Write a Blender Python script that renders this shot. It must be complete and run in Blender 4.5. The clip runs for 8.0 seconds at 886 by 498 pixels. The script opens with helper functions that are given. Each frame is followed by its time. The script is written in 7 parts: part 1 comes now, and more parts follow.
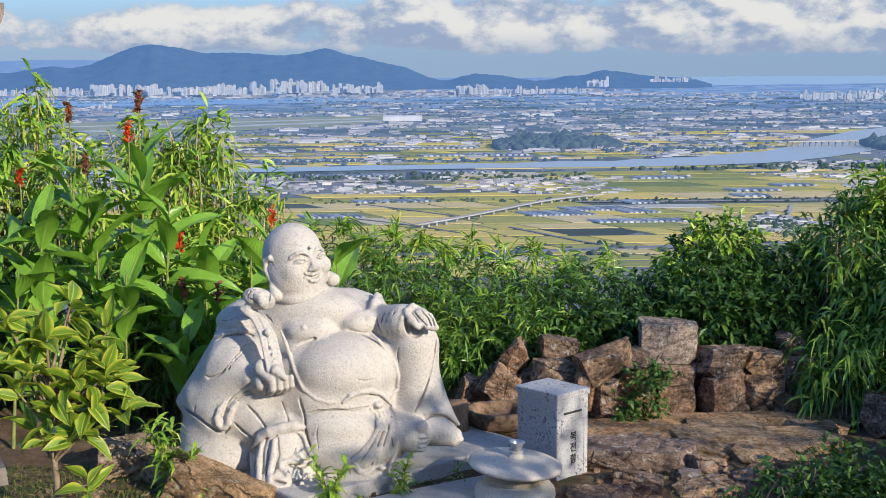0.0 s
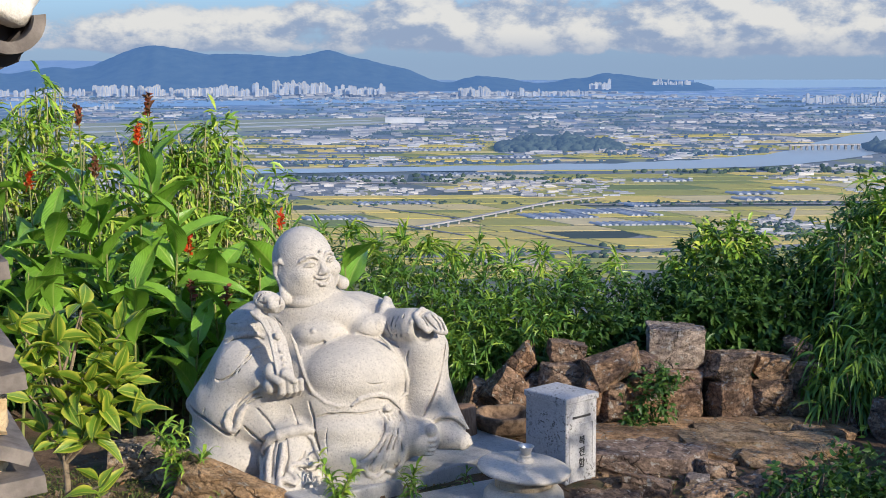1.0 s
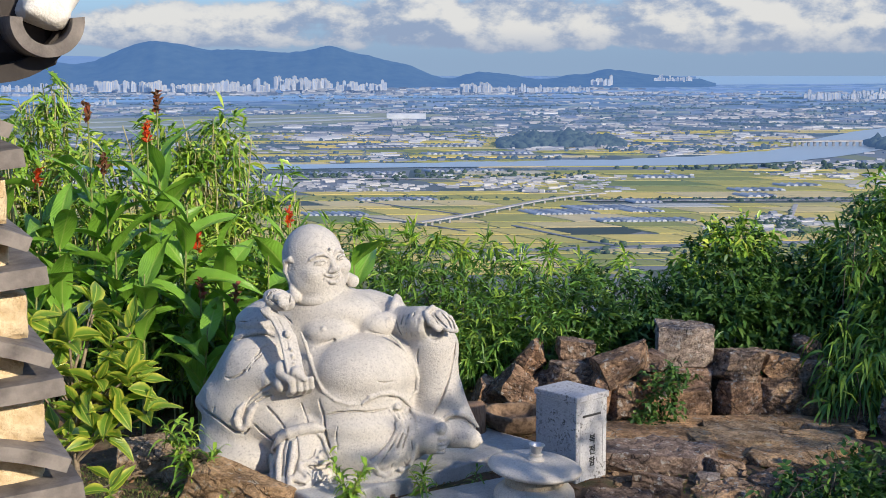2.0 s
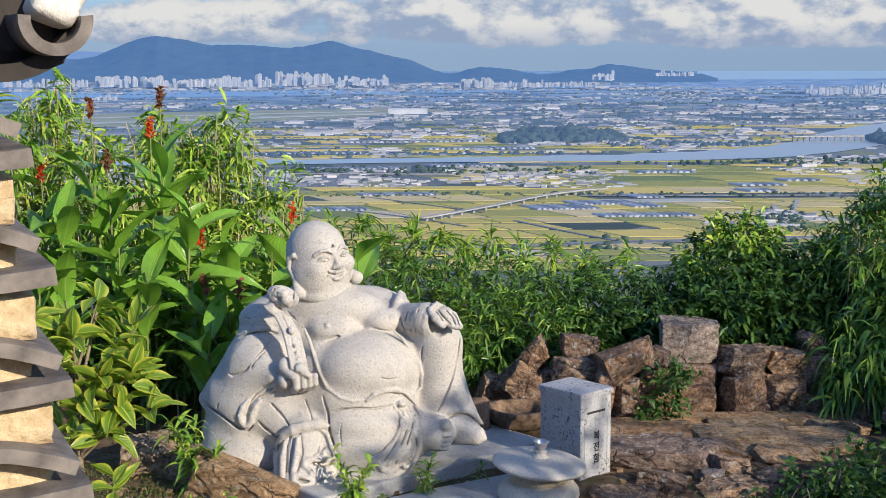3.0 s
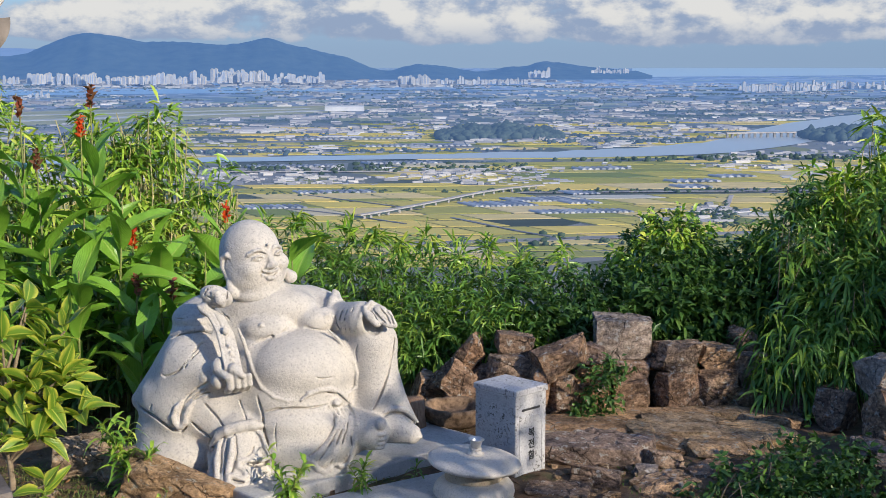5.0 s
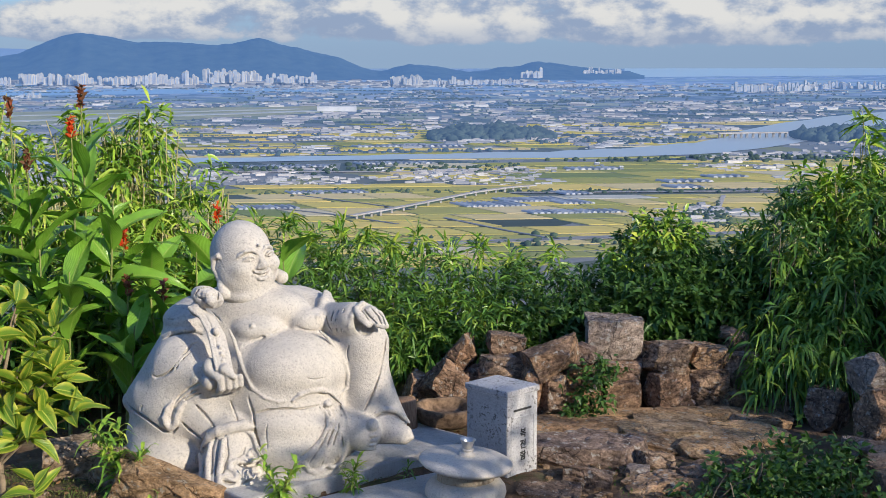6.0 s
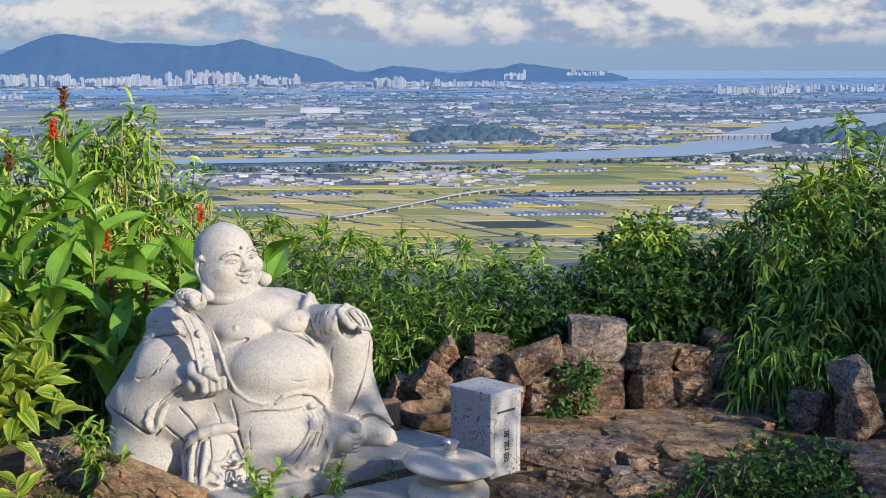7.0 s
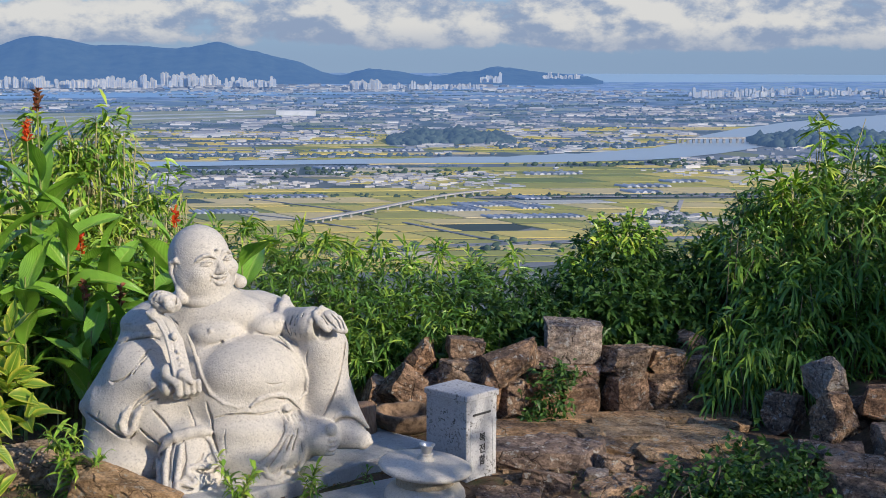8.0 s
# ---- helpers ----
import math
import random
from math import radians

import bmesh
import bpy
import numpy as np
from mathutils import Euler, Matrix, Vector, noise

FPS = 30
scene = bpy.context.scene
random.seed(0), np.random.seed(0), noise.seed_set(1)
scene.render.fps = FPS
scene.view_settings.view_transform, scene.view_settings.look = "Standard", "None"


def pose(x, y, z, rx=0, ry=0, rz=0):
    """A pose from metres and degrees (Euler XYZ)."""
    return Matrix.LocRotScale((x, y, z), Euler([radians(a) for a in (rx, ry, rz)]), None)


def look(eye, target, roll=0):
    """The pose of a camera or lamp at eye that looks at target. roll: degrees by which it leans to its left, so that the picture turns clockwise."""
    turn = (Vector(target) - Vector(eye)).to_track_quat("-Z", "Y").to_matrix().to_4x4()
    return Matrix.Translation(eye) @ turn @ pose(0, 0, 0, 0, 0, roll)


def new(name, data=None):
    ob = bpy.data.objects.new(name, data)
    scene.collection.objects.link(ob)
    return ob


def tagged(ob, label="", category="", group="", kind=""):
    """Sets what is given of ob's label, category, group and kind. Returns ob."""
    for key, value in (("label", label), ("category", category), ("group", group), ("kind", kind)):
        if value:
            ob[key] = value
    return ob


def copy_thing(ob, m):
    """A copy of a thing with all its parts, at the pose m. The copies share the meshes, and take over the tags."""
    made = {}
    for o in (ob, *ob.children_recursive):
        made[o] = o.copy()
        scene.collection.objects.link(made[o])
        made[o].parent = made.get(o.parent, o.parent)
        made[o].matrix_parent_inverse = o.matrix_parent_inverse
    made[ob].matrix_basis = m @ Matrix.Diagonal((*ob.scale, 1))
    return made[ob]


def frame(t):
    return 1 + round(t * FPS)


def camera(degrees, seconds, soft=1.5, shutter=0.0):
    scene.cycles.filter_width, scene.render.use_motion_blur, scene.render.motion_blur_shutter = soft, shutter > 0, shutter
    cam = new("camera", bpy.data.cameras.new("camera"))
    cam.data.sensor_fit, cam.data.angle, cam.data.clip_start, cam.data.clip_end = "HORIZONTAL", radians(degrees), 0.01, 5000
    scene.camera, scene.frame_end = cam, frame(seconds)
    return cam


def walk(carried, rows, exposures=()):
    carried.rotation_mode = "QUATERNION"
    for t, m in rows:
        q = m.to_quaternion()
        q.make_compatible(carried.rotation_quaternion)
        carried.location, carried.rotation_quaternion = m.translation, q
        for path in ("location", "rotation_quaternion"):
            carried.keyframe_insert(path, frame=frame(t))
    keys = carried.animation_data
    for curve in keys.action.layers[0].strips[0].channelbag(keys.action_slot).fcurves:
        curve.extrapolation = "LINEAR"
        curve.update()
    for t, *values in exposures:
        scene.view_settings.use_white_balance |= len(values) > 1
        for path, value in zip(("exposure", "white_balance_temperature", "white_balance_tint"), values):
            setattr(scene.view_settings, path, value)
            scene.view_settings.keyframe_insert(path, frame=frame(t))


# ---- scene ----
# Metres; z = 0 is the terrace by the stone slab, y runs from the camera towards the valley.
cam = camera(36.2, 8.0, soft=0.6)
PATH = [
    (0.0, 0.0939, -0.0199, 2.1233, -0.123, -7.790, -0.309),
    (0.5, 0.0775, -0.0200, 2.1279, -0.059, -7.680, -0.196),
    (1.0, 0.0531, -0.0310, 2.1355, -0.053, -7.704, -0.088),
    (1.5, 0.0258, -0.0275, 2.1412, -0.042, -7.772, -0.025),
    (3.0, -0.0055, 0.0000, 2.1481, 0.071, -8.078, -0.049),
    (3.5, 0.0000, 0.0000, 2.1500, 0.000, -8.130, -0.091),
    (4.0, 0.0043, 0.0007, 2.1506, -0.850, -8.164, -0.014),
    (4.5, 0.0071, -0.0044, 2.1547, -2.088, -8.192, 0.061),
    (6.0, 0.0170, 0.0053, 2.1546, -2.916, -8.187, -0.008),
    (6.5, 0.0171, 0.0021, 2.1564, -3.356, -8.153, 0.086),
    (7.0, 0.0156, 0.0016, 2.1575, -3.625, -8.117, 0.110),
    (7.5, 0.0150, 0.0048, 2.1582, -3.811, -8.048, 0.194),
    (8.0, 0.0177, 0.0072, 2.1544, -4.645, -7.992, 0.259),
]
walk(cam, [(t, pose(x, y, z, 90 + tilt, 0, turn) @ pose(0, 0, 0, 0, 0, roll)) for t, x, y, z, turn, tilt, roll in PATH],
     [(0.0, 0.43), (0.5, 0.38), (4.0, 0.36), (7.0, 0.36), (7.5, 0.30), (8.0, 0.25)])

# ---- light ----
SUN_TURN, SUN_UP = 48.0, 22.0     # degrees in front of due right, and above level
sun_way = Vector((math.cos(radians(SUN_UP)) * math.cos(radians(SUN_TURN)), -math.cos(radians(SUN_UP)) * math.sin(radians(SUN_TURN)), math.sin(radians(SUN_UP))))
sun = new("sun", bpy.data.lights.new("sun", "SUN"))
sun.data.energy, sun.data.angle, sun.data.color = 4.0, radians(0.8), (1.0, 0.88, 0.72)
sun.matrix_world = look(sun_way * 50, (0, 0, 0))
scene.view_settings.exposure = 0.38


def sky_world():
    world = bpy.data.worlds.new("sky")
    scene.world = world
    world.use_nodes = True
    nt = world.node_tree
    nt.nodes.clear()
    add = nt.nodes.new
    link = nt.links.new
    out, mix, sky = add("ShaderNodeOutputWorld"), add("ShaderNodeMixShader"), add("ShaderNodeTexSky")
    sky.sky_type, sky.sun_disc = "NISHITA", False
    sky.sun_elevation = radians(SUN_UP)
    sky.sun_rotation = radians(90 + SUN_TURN)
    sky.altitude, sky.air_density, sky.dust_density, sky.ozone_density = 400, 1.0, 0.2, 4.0
    blue = add("ShaderNodeBackground")
    blue.inputs["Strength"].default_value = 0.148
    tint = add("ShaderNodeMix")
    tint.data_type, tint.blend_type = "RGBA", "MULTIPLY"
    tint.inputs["Factor"].default_value = 1.0
    tint.inputs["B"].default_value = (0.78, 0.92, 1.13, 1)
    link(sky.outputs[0], tint.inputs["A"])
    link(tint.outputs["Result"], blue.inputs["Color"])
    coord, flat = add("ShaderNodeTexCoord"), add("ShaderNodeSeparateXYZ")
    link(coord.outputs["Generated"], flat.inputs[0])

    def math_node(op, a, b=None, c=None):
        n = add("ShaderNodeMath")
        n.operation = op
        for k, v in enumerate((a, b, c)):
            if v is None:
                continue
            if isinstance(v, (int, float)):
                n.inputs[k].default_value = v
            else:
                link(v, n.inputs[k])
        return n.outputs[0]

    turn = math_node("ARCTAN2", flat.outputs[0], flat.outputs[1])
    height = math_node("ARCSINE", flat.outputs[2])

    def billow(du, dv, scale, detail, seed):
        v = add("ShaderNodeCombineXYZ")
        link(math_node("ADD", turn, du), v.inputs[0])
        link(math_node("MULTIPLY", math_node("ADD", height, dv), 1.7), v.inputs[1])
        v.inputs[2].default_value = seed
        n = add("ShaderNodeTexNoise")
        n.inputs["Scale"].default_value, n.inputs["Detail"].default_value = scale, detail
        n.inputs["Roughness"].default_value = 0.60
        link(v.outputs[0], n.inputs["Vector"])
        return n.outputs["Fac"]

    def ramp(v, a, b):
        n = add("ShaderNodeMapRange")
        n.interpolation_type = "SMOOTHSTEP"
        n.inputs["From Min"].default_value, n.inputs["From Max"].default_value = a, b
        link(v, n.inputs["Value"])
        return n.outputs["Result"]

    # heaped clouds in a belt a little above the skyline, denser towards the sea
    here = billow(0.0, 0.0, 13.0, 10.0, 0.7)
    toward = billow(0.008, 0.009, 13.0, 10.0, 0.7)
    broad = billow(0.0, 0.0, 2.2, 2.0, 4.2)
    rise = math_node("MULTIPLY", ramp(height, -0.001, 0.016), 0.40)
    top = math_node("MULTIPLY", ramp(height, 0.026, 0.060), 0.24)
    drift = math_node("MULTIPLY", ramp(turn, -0.30, 0.12), 0.13)
    body = math_node("ADD", math_node("SUBTRACT", math_node("ADD", here, rise), top), math_node("ADD", drift, math_node("MULTIPLY", broad, 0.20)))
    cover = ramp(body, 0.88, 0.985)
    lit = math_node("MULTIPLY", ramp(math_node("SUBTRACT", here, toward), -0.10, 0.08), math_node("ADD", math_node("MULTIPLY", ramp(height, 0.006, 0.026), 0.60), 0.40))
    deep = ramp(body, 0.90, 1.06)
    shade = add("ShaderNodeMix")
    shade.data_type = "RGBA"
    shade.inputs["A"].default_value = (0.37, 0.47, 0.67, 1)
    shade.inputs["B"].default_value = (0.98, 0.96, 0.92, 1)
    link(math_node("MULTIPLY", lit, math_node("ADD", math_node("MULTIPLY", deep, 0.45), 0.55)), shade.inputs["Factor"])
    white = add("ShaderNodeBackground")
    white.inputs["Strength"].default_value = 0.62
    link(shade.outputs["Result"], white.inputs["Color"])
    # pale blue air low over the land
    air, low = add("ShaderNodeBackground"), add("ShaderNodeMixShader")
    air.inputs["Color"].default_value, air.inputs["Strength"].default_value = (0.27, 0.42, 0.68, 1), 0.60
    link(math_node("MULTIPLY", ramp(math_node("ABSOLUTE", height), 0.16, 0.0), 0.9), low.inputs[0])
    link(blue.outputs[0], low.inputs[1])
    link(air.outputs[0], low.inputs[2])
    link(math_node("MULTIPLY", cover, 0.92), mix.inputs[0])
    link(low.outputs[0], mix.inputs[1])
    link(white.outputs[0], mix.inputs[2])
    link(mix.outputs[0], out.inputs[0])


sky_world()


# ---- materials ----
def material(name, rough=0.8, metal=0.0, spec=0.4):
    m = bpy.data.materials.new(name)
    m.use_nodes = True
    b = m.node_tree.nodes["Principled BSDF"]
    b.inputs["Roughness"].default_value, b.inputs["Metallic"].default_value = rough, metal
    b.inputs["Specular IOR Level"].default_value = spec
    return m, m.node_tree, b


def noise_tex(nt, scale, detail=4.0, rough=0.55, vector=None, stretch=None):
    n = nt.nodes.new("ShaderNodeTexNoise")
    n.inputs["Scale"].default_value, n.inputs["Detail"].default_value, n.inputs["Roughness"].default_value = scale, detail, rough
    if vector is None:
        vector = nt.nodes.new("ShaderNodeTexCoord").outputs["Object"]
    if stretch:
        mp = nt.nodes.new("ShaderNodeMapping")
        mp.inputs["Scale"].default_value = stretch
        nt.links.new(vector, mp.inputs[0])
        vector = mp.outputs[0]
    nt.links.new(vector, n.inputs["Vector"])
    return n.outputs["Fac"]


def spread(nt, value, stops):
    r = nt.nodes.new("ShaderNodeValToRGB")
    els = r.color_ramp.elements
    while len(els) < len(stops):
        els.new(0.5)
    for e, (p, c) in zip(els, stops):
        e.position, e.color = p, (*c, 1)
    nt.links.new(value, r.inputs[0])
    return r.outputs[0]


def blend(nt, fac, a, b, mode="MIX"):
    n = nt.nodes.new("ShaderNodeMix")
    n.data_type, n.blend_type = "RGBA", mode
    for key, v in (("Factor", fac), ("A", a), ("B", b)):
        if isinstance(v, (int, float)):
            n.inputs[key].default_value = v
        elif isinstance(v, tuple):
            n.inputs[key].default_value = (*v, 1)
        else:
            nt.links.new(v, n.inputs[key])
    return n.outputs["Result"]


def bump(nt, b, height, strength, dist):
    n = nt.nodes.new("ShaderNodeBump")
    n.inputs["Strength"].default_value, n.inputs["Distance"].default_value = strength, dist
    nt.links.new(height, n.inputs["Height"])
    nt.links.new(n.outputs[0], b.inputs["Normal"])


def granite(name, light, dark, stain, weathered=0.5, patch=5.0, spots=0.0):
    """Bush-hammered granite: coarse two-tone grain, soft grey weathering, and dark lichen specks where spots is set."""
    m, nt, b = material(name, 0.82, 0, 0.3)
    grain = noise_tex(nt, 90, 3, 0.75)
    c = spread(nt, grain, [(0.30, tuple(0.95 * q for q in dark)), (0.44, tuple(0.97 * q for q in light)), (0.64, tuple(min(1.10 * q, 0.8) for q in light))])
    mottle = noise_tex(nt, 24, 4, 0.6)
    c = blend(nt, 0.22, c, spread(nt, mottle, [(0.36, (0.74, 0.74, 0.75)), (0.62, (1.08, 1.07, 1.05))]), "MULTIPLY")
    big = noise_tex(nt, patch, 6, 0.62)
    c = blend(nt, spread(nt, big, [(0.50, (0, 0, 0)), (0.78, (weathered,) * 3)]), c, stain)
    streak = noise_tex(nt, 9, 5, 0.6, stretch=(1, 1, 0.25))
    c = blend(nt, spread(nt, streak, [(0.55, (0, 0, 0)), (0.80, (weathered * 0.7,) * 3)]), c, stain)
    if spots:
        lichen = noise_tex(nt, 55, 4, 0.6)
        zone = noise_tex(nt, 6, 3, 0.5)
        mask = blend(nt, 1.0, spread(nt, lichen, [(0.54, (0, 0, 0)), (0.60, (1, 1, 1))]), spread(nt, zone, [(0.40, (0, 0, 0)), (0.62, (spots,) * 3)]), "MULTIPLY")
        c = blend(nt, mask, c, (0.09, 0.085, 0.075))
    nt.links.new(c, b.inputs["Base Color"])
    bump(nt, b, grain, 0.7, 0.006)
    return m


def rock(name, a, b_, c_, crust):
    """Broken field stone: patchy tone, dark cracks, lichen crust and a rough face; every stone takes its own shade."""
    m, nt, b = material(name, 0.9, 0, 0.25)
    info = nt.nodes.new("ShaderNodeObjectInfo")
    co = nt.nodes.new("ShaderNodeTexCoord").outputs["Object"]
    shift = nt.nodes.new("ShaderNodeVectorMath")
    shift.operation = "MULTIPLY_ADD"
    shift.inputs[1].default_value = (1, 1, 1)
    far = nt.nodes.new("ShaderNodeMath")
    far.operation = "MULTIPLY"
    far.inputs[1].default_value = 40.0
    nt.links.new(info.outputs["Random"], far.inputs[0])
    nt.links.new(co, shift.inputs[0])
    nt.links.new(far.outputs[0], shift.inputs[2])
    co = shift.outputs[0]
    lay = noise_tex(nt, 11, 8, 0.72, co, stretch=(1, 1, 1.8))
    col = spread(nt, lay, [(0.38, a), (0.5, b_), (0.60, c_)])
    fine = noise_tex(nt, 48, 6, 0.75, co)
    col = blend(nt, 0.85, col, spread(nt, fine, [(0.34, (0.28, 0.26, 0.25)), (0.5, (0.95, 0.93, 0.9)), (0.66, (1.4, 1.34, 1.26))]), "MULTIPLY")
    hue = spread(nt, info.outputs["Random"], [(0.0, (0.70, 0.64, 0.62)), (0.22, (1.30, 1.0, 0.76)), (0.45, (0.92, 0.86, 0.82)), (0.65, (1.45, 1.22, 0.95)), (0.82, (0.82, 0.68, 0.60)), (1.0, (1.2, 1.15, 1.06))])
    col = blend(nt, 1.0, col, hue, "MULTIPLY")
    lich = noise_tex(nt, 20, 6, 0.7, co)
    col = blend(nt, spread(nt, lich, [(0.57, (0, 0, 0)), (0.62, (0.85,) * 3)]), col, crust)
    # cracks wander over the face
    bend = nt.nodes.new("ShaderNodeMix")
    bend.data_type, bend.blend_type = "RGBA", "LINEAR_LIGHT"
    bend.inputs["Factor"].default_value = 0.06
    wob = nt.nodes.new("ShaderNodeTexNoise")
    wob.inputs["Scale"].default_value, wob.inputs["Detail"].default_value = 9.0, 4.0
    nt.links.new(co, wob.inputs["Vector"])
    nt.links.new(co, bend.inputs["A"])
    nt.links.new(wob.outputs["Color"], bend.inputs["B"])
    cell = nt.nodes.new("ShaderNodeTexVoronoi")
    cell.feature = "DISTANCE_TO_EDGE"
    cell.inputs["Scale"].default_value = 2.4
    nt.links.new(bend.outputs["Result"], cell.inputs["Vector"])
    crack = spread(nt, cell.outputs["Distance"], [(0.0, (0.8,) * 3), (0.007, (0, 0, 0))])
    col = blend(nt, crack, col, (0.03, 0.024, 0.02))
    nt.links.new(col, b.inputs["Base Color"])
    n1 = noise_tex(nt, 24, 8, 0.76, co, stretch=(1, 1, 1.8))
    bump(nt, b, blend(nt, crack, blend(nt, 0.45, n1, fine), (0.0, 0.0, 0.0)), 1.0, 0.03)
    return m


def leafy(name, shades, rough=0.5, through_light=0.35, vein=None, spec=0.45):
    """Leaf: each one its own tone out of the given shades; part of the light shines through."""
    m, nt, b = material(name, rough, 0, spec)
    geo = nt.nodes.new("ShaderNodeNewGeometry")
    step = 1.0 / (len(shades) - 1)
    col = spread(nt, geo.outputs["Random Per Island"], [(k * step, s) for k, s in enumerate(shades)])
    mottle = noise_tex(nt, 9, 3)
    col = blend(nt, 0.6, col, spread(nt, mottle, [(0.3, (0.6, 0.62, 0.55)), (0.7, (1.3, 1.25, 1.15))]), "MULTIPLY")
    if vein:
        uv = nt.nodes.new("ShaderNodeUVMap")
        part_ = nt.nodes.new("ShaderNodeSeparateXYZ")
        nt.links.new(uv.outputs[0], part_.inputs[0])
        off = nt.nodes.new("ShaderNodeMath")
        off.operation = "ABSOLUTE"
        nt.links.new(part_.outputs[0], off.inputs[0])
        rib = spread(nt, off.outputs[0], [(0.0, (1, 1, 1)), (0.10, (0, 0, 0))])
        wave = nt.nodes.new("ShaderNodeTexWave")
        wave.inputs["Scale"].default_value = vein[1]
        wave.inputs["Distortion"].default_value = 1.2
        slant = nt.nodes.new("ShaderNodeCombineXYZ")
        add = nt.nodes.new("ShaderNodeMath")
        add.operation = "MULTIPLY_ADD"
        nt.links.new(off.outputs[0], add.inputs[0])
        add.inputs[1].default_value = -0.25
        nt.links.new(part_.outputs[1], add.inputs[2])
        nt.links.new(add.outputs[0], slant.inputs[0])
        nt.links.new(slant.outputs[0], wave.inputs["Vector"])
        lines = spread(nt, wave.outputs["Fac"], [(0.60, (0, 0, 0)), (0.95, (0.07,) * 3)])
        col = blend(nt, blend(nt, 1.0, rib, lines, "LIGHTEN"), col, vein[0])
        if len(vein) > 2:
            edge = spread(nt, off.outputs[0], [(0.45, (0, 0, 0)), (0.85, (0.95,) * 3)])
            patchy = noise_tex(nt, 14, 3)
            col = blend(nt, blend(nt, 1.0, edge, spread(nt, patchy, [(0.32, (0.1, 0.1, 0.1)), (0.55, (1, 1, 1))]), "MULTIPLY"), col, vein[2])
        bump(nt, b, wave.outputs["Fac"], 0.3, 0.004)
    nt.links.new(col, b.inputs["Base Color"])
    glow = nt.nodes.new("ShaderNodeBsdfTranslucent")
    warm = blend(nt, 1.0, col, (1.25, 1.3, 0.55), "MULTIPLY")
    nt.links.new(warm, glow.inputs["Color"])
    mx = nt.nodes.new("ShaderNodeMixShader")
    mx.inputs[0].default_value = through_light
    nt.links.new(b.outputs[0], mx.inputs[1])
    nt.links.new(glow.outputs[0], mx.inputs[2])
    nt.links.new(mx.outputs[0], nt.nodes["Material Output"].inputs["Surface"])
    return m


def plain(name, a, b_, scale=20.0, rough=0.8, metal=0.0, relief=0.2, stretch=None, depth=0.004):
    m, nt, b = material(name, rough, metal)
    n = noise_tex(nt, scale, 6, 0.62, stretch=stretch)
    nt.links.new(spread(nt, n, [(0.35, a), (0.65, b_)]), b.inputs["Base Color"])
    bump(nt, b, n, relief, depth)
    return m


def hazed(name, a, b_, scale, air, island=False, tone=(0.20, 0.38, 0.80)):
    """Land far off: two tones, with the blue haze before it put in as surface glow."""
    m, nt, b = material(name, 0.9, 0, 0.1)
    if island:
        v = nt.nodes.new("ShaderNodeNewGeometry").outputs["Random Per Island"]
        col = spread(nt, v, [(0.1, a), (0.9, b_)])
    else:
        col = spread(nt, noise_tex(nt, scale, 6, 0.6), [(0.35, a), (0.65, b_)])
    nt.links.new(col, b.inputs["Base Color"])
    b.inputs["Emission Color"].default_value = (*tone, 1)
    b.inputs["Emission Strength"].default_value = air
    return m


M_STATUE = granite("statue_granite", (0.56, 0.525, 0.472), (0.36, 0.34, 0.31), (0.29, 0.285, 0.28), 0.45)
M_SLAB = granite("slab_granite", (0.50, 0.49, 0.47), (0.33, 0.33, 0.32), (0.22, 0.22, 0.21), 0.6)
M_BOX = granite("box_granite", (0.50, 0.50, 0.51), (0.34, 0.34, 0.35), (0.28, 0.28, 0.28), 0.4, spots=0.9)
M_BOWL = granite("bowl_granite", (0.60, 0.56, 0.50), (0.44, 0.41, 0.37), (0.36, 0.33, 0.27), 0.5)
M_ROCK = rock("red_brown_stone", (0.12, 0.094, 0.076), (0.28, 0.22, 0.175), (0.46, 0.37, 0.29), (0.46, 0.43, 0.38))
M_GREYROCK = rock("grey_stone", (0.16, 0.138, 0.128), (0.29, 0.25, 0.23), (0.42, 0.37, 0.34), (0.46, 0.44, 0.41))
M_FLAG = rock("flagstone", (0.20, 0.155, 0.105), (0.38, 0.305, 0.215), (0.52, 0.425, 0.31), (0.46, 0.42, 0.34))
M_TILE = plain("roof_tile", (0.11, 0.094, 0.082), (0.27, 0.235, 0.20), 22, 0.8, 0, 0.6)
M_PLASTER = plain("ochre_plaster", (0.58, 0.41, 0.22), (0.80, 0.64, 0.40), 60, 0.95, 0, 0.9, depth=0.01)
# tile colour darkened for the shade under and beside the eaves
M_SHADETILE = plain("shaded_tile", (0.022, 0.017, 0.014), (0.050, 0.039, 0.032), 16, 0.7, 0, 0.4)
M_WHITEPLASTER = plain("white_plaster", (0.76, 0.71, 0.61), (0.88, 0.84, 0.76), 30, 0.95, 0, 0.9, depth=0.008)
M_STEM = plain("green_stem", (0.14, 0.17, 0.05), (0.30, 0.32, 0.10), 30, 0.6)
M_CANE = plain("dry_cane", (0.30, 0.27, 0.12), (0.52, 0.46, 0.24), 20, 0.6)
M_DARKCANE = plain("dark_cane", (0.10, 0.085, 0.06), (0.22, 0.18, 0.12), 20, 0.7)
M_BARK = plain("shrub_bark", (0.20, 0.15, 0.10), (0.34, 0.27, 0.18), 40, 0.9)
M_WOOD = plain("cut_wood", (0.22, 0.12, 0.07), (0.40, 0.25, 0.15), 30, 0.85, 0, 0.5, (4, 4, 0.6))
M_NECK = granite("stained_neck_granite", (0.42, 0.36, 0.27), (0.27, 0.22, 0.16), (0.17, 0.13, 0.09), 0.8)
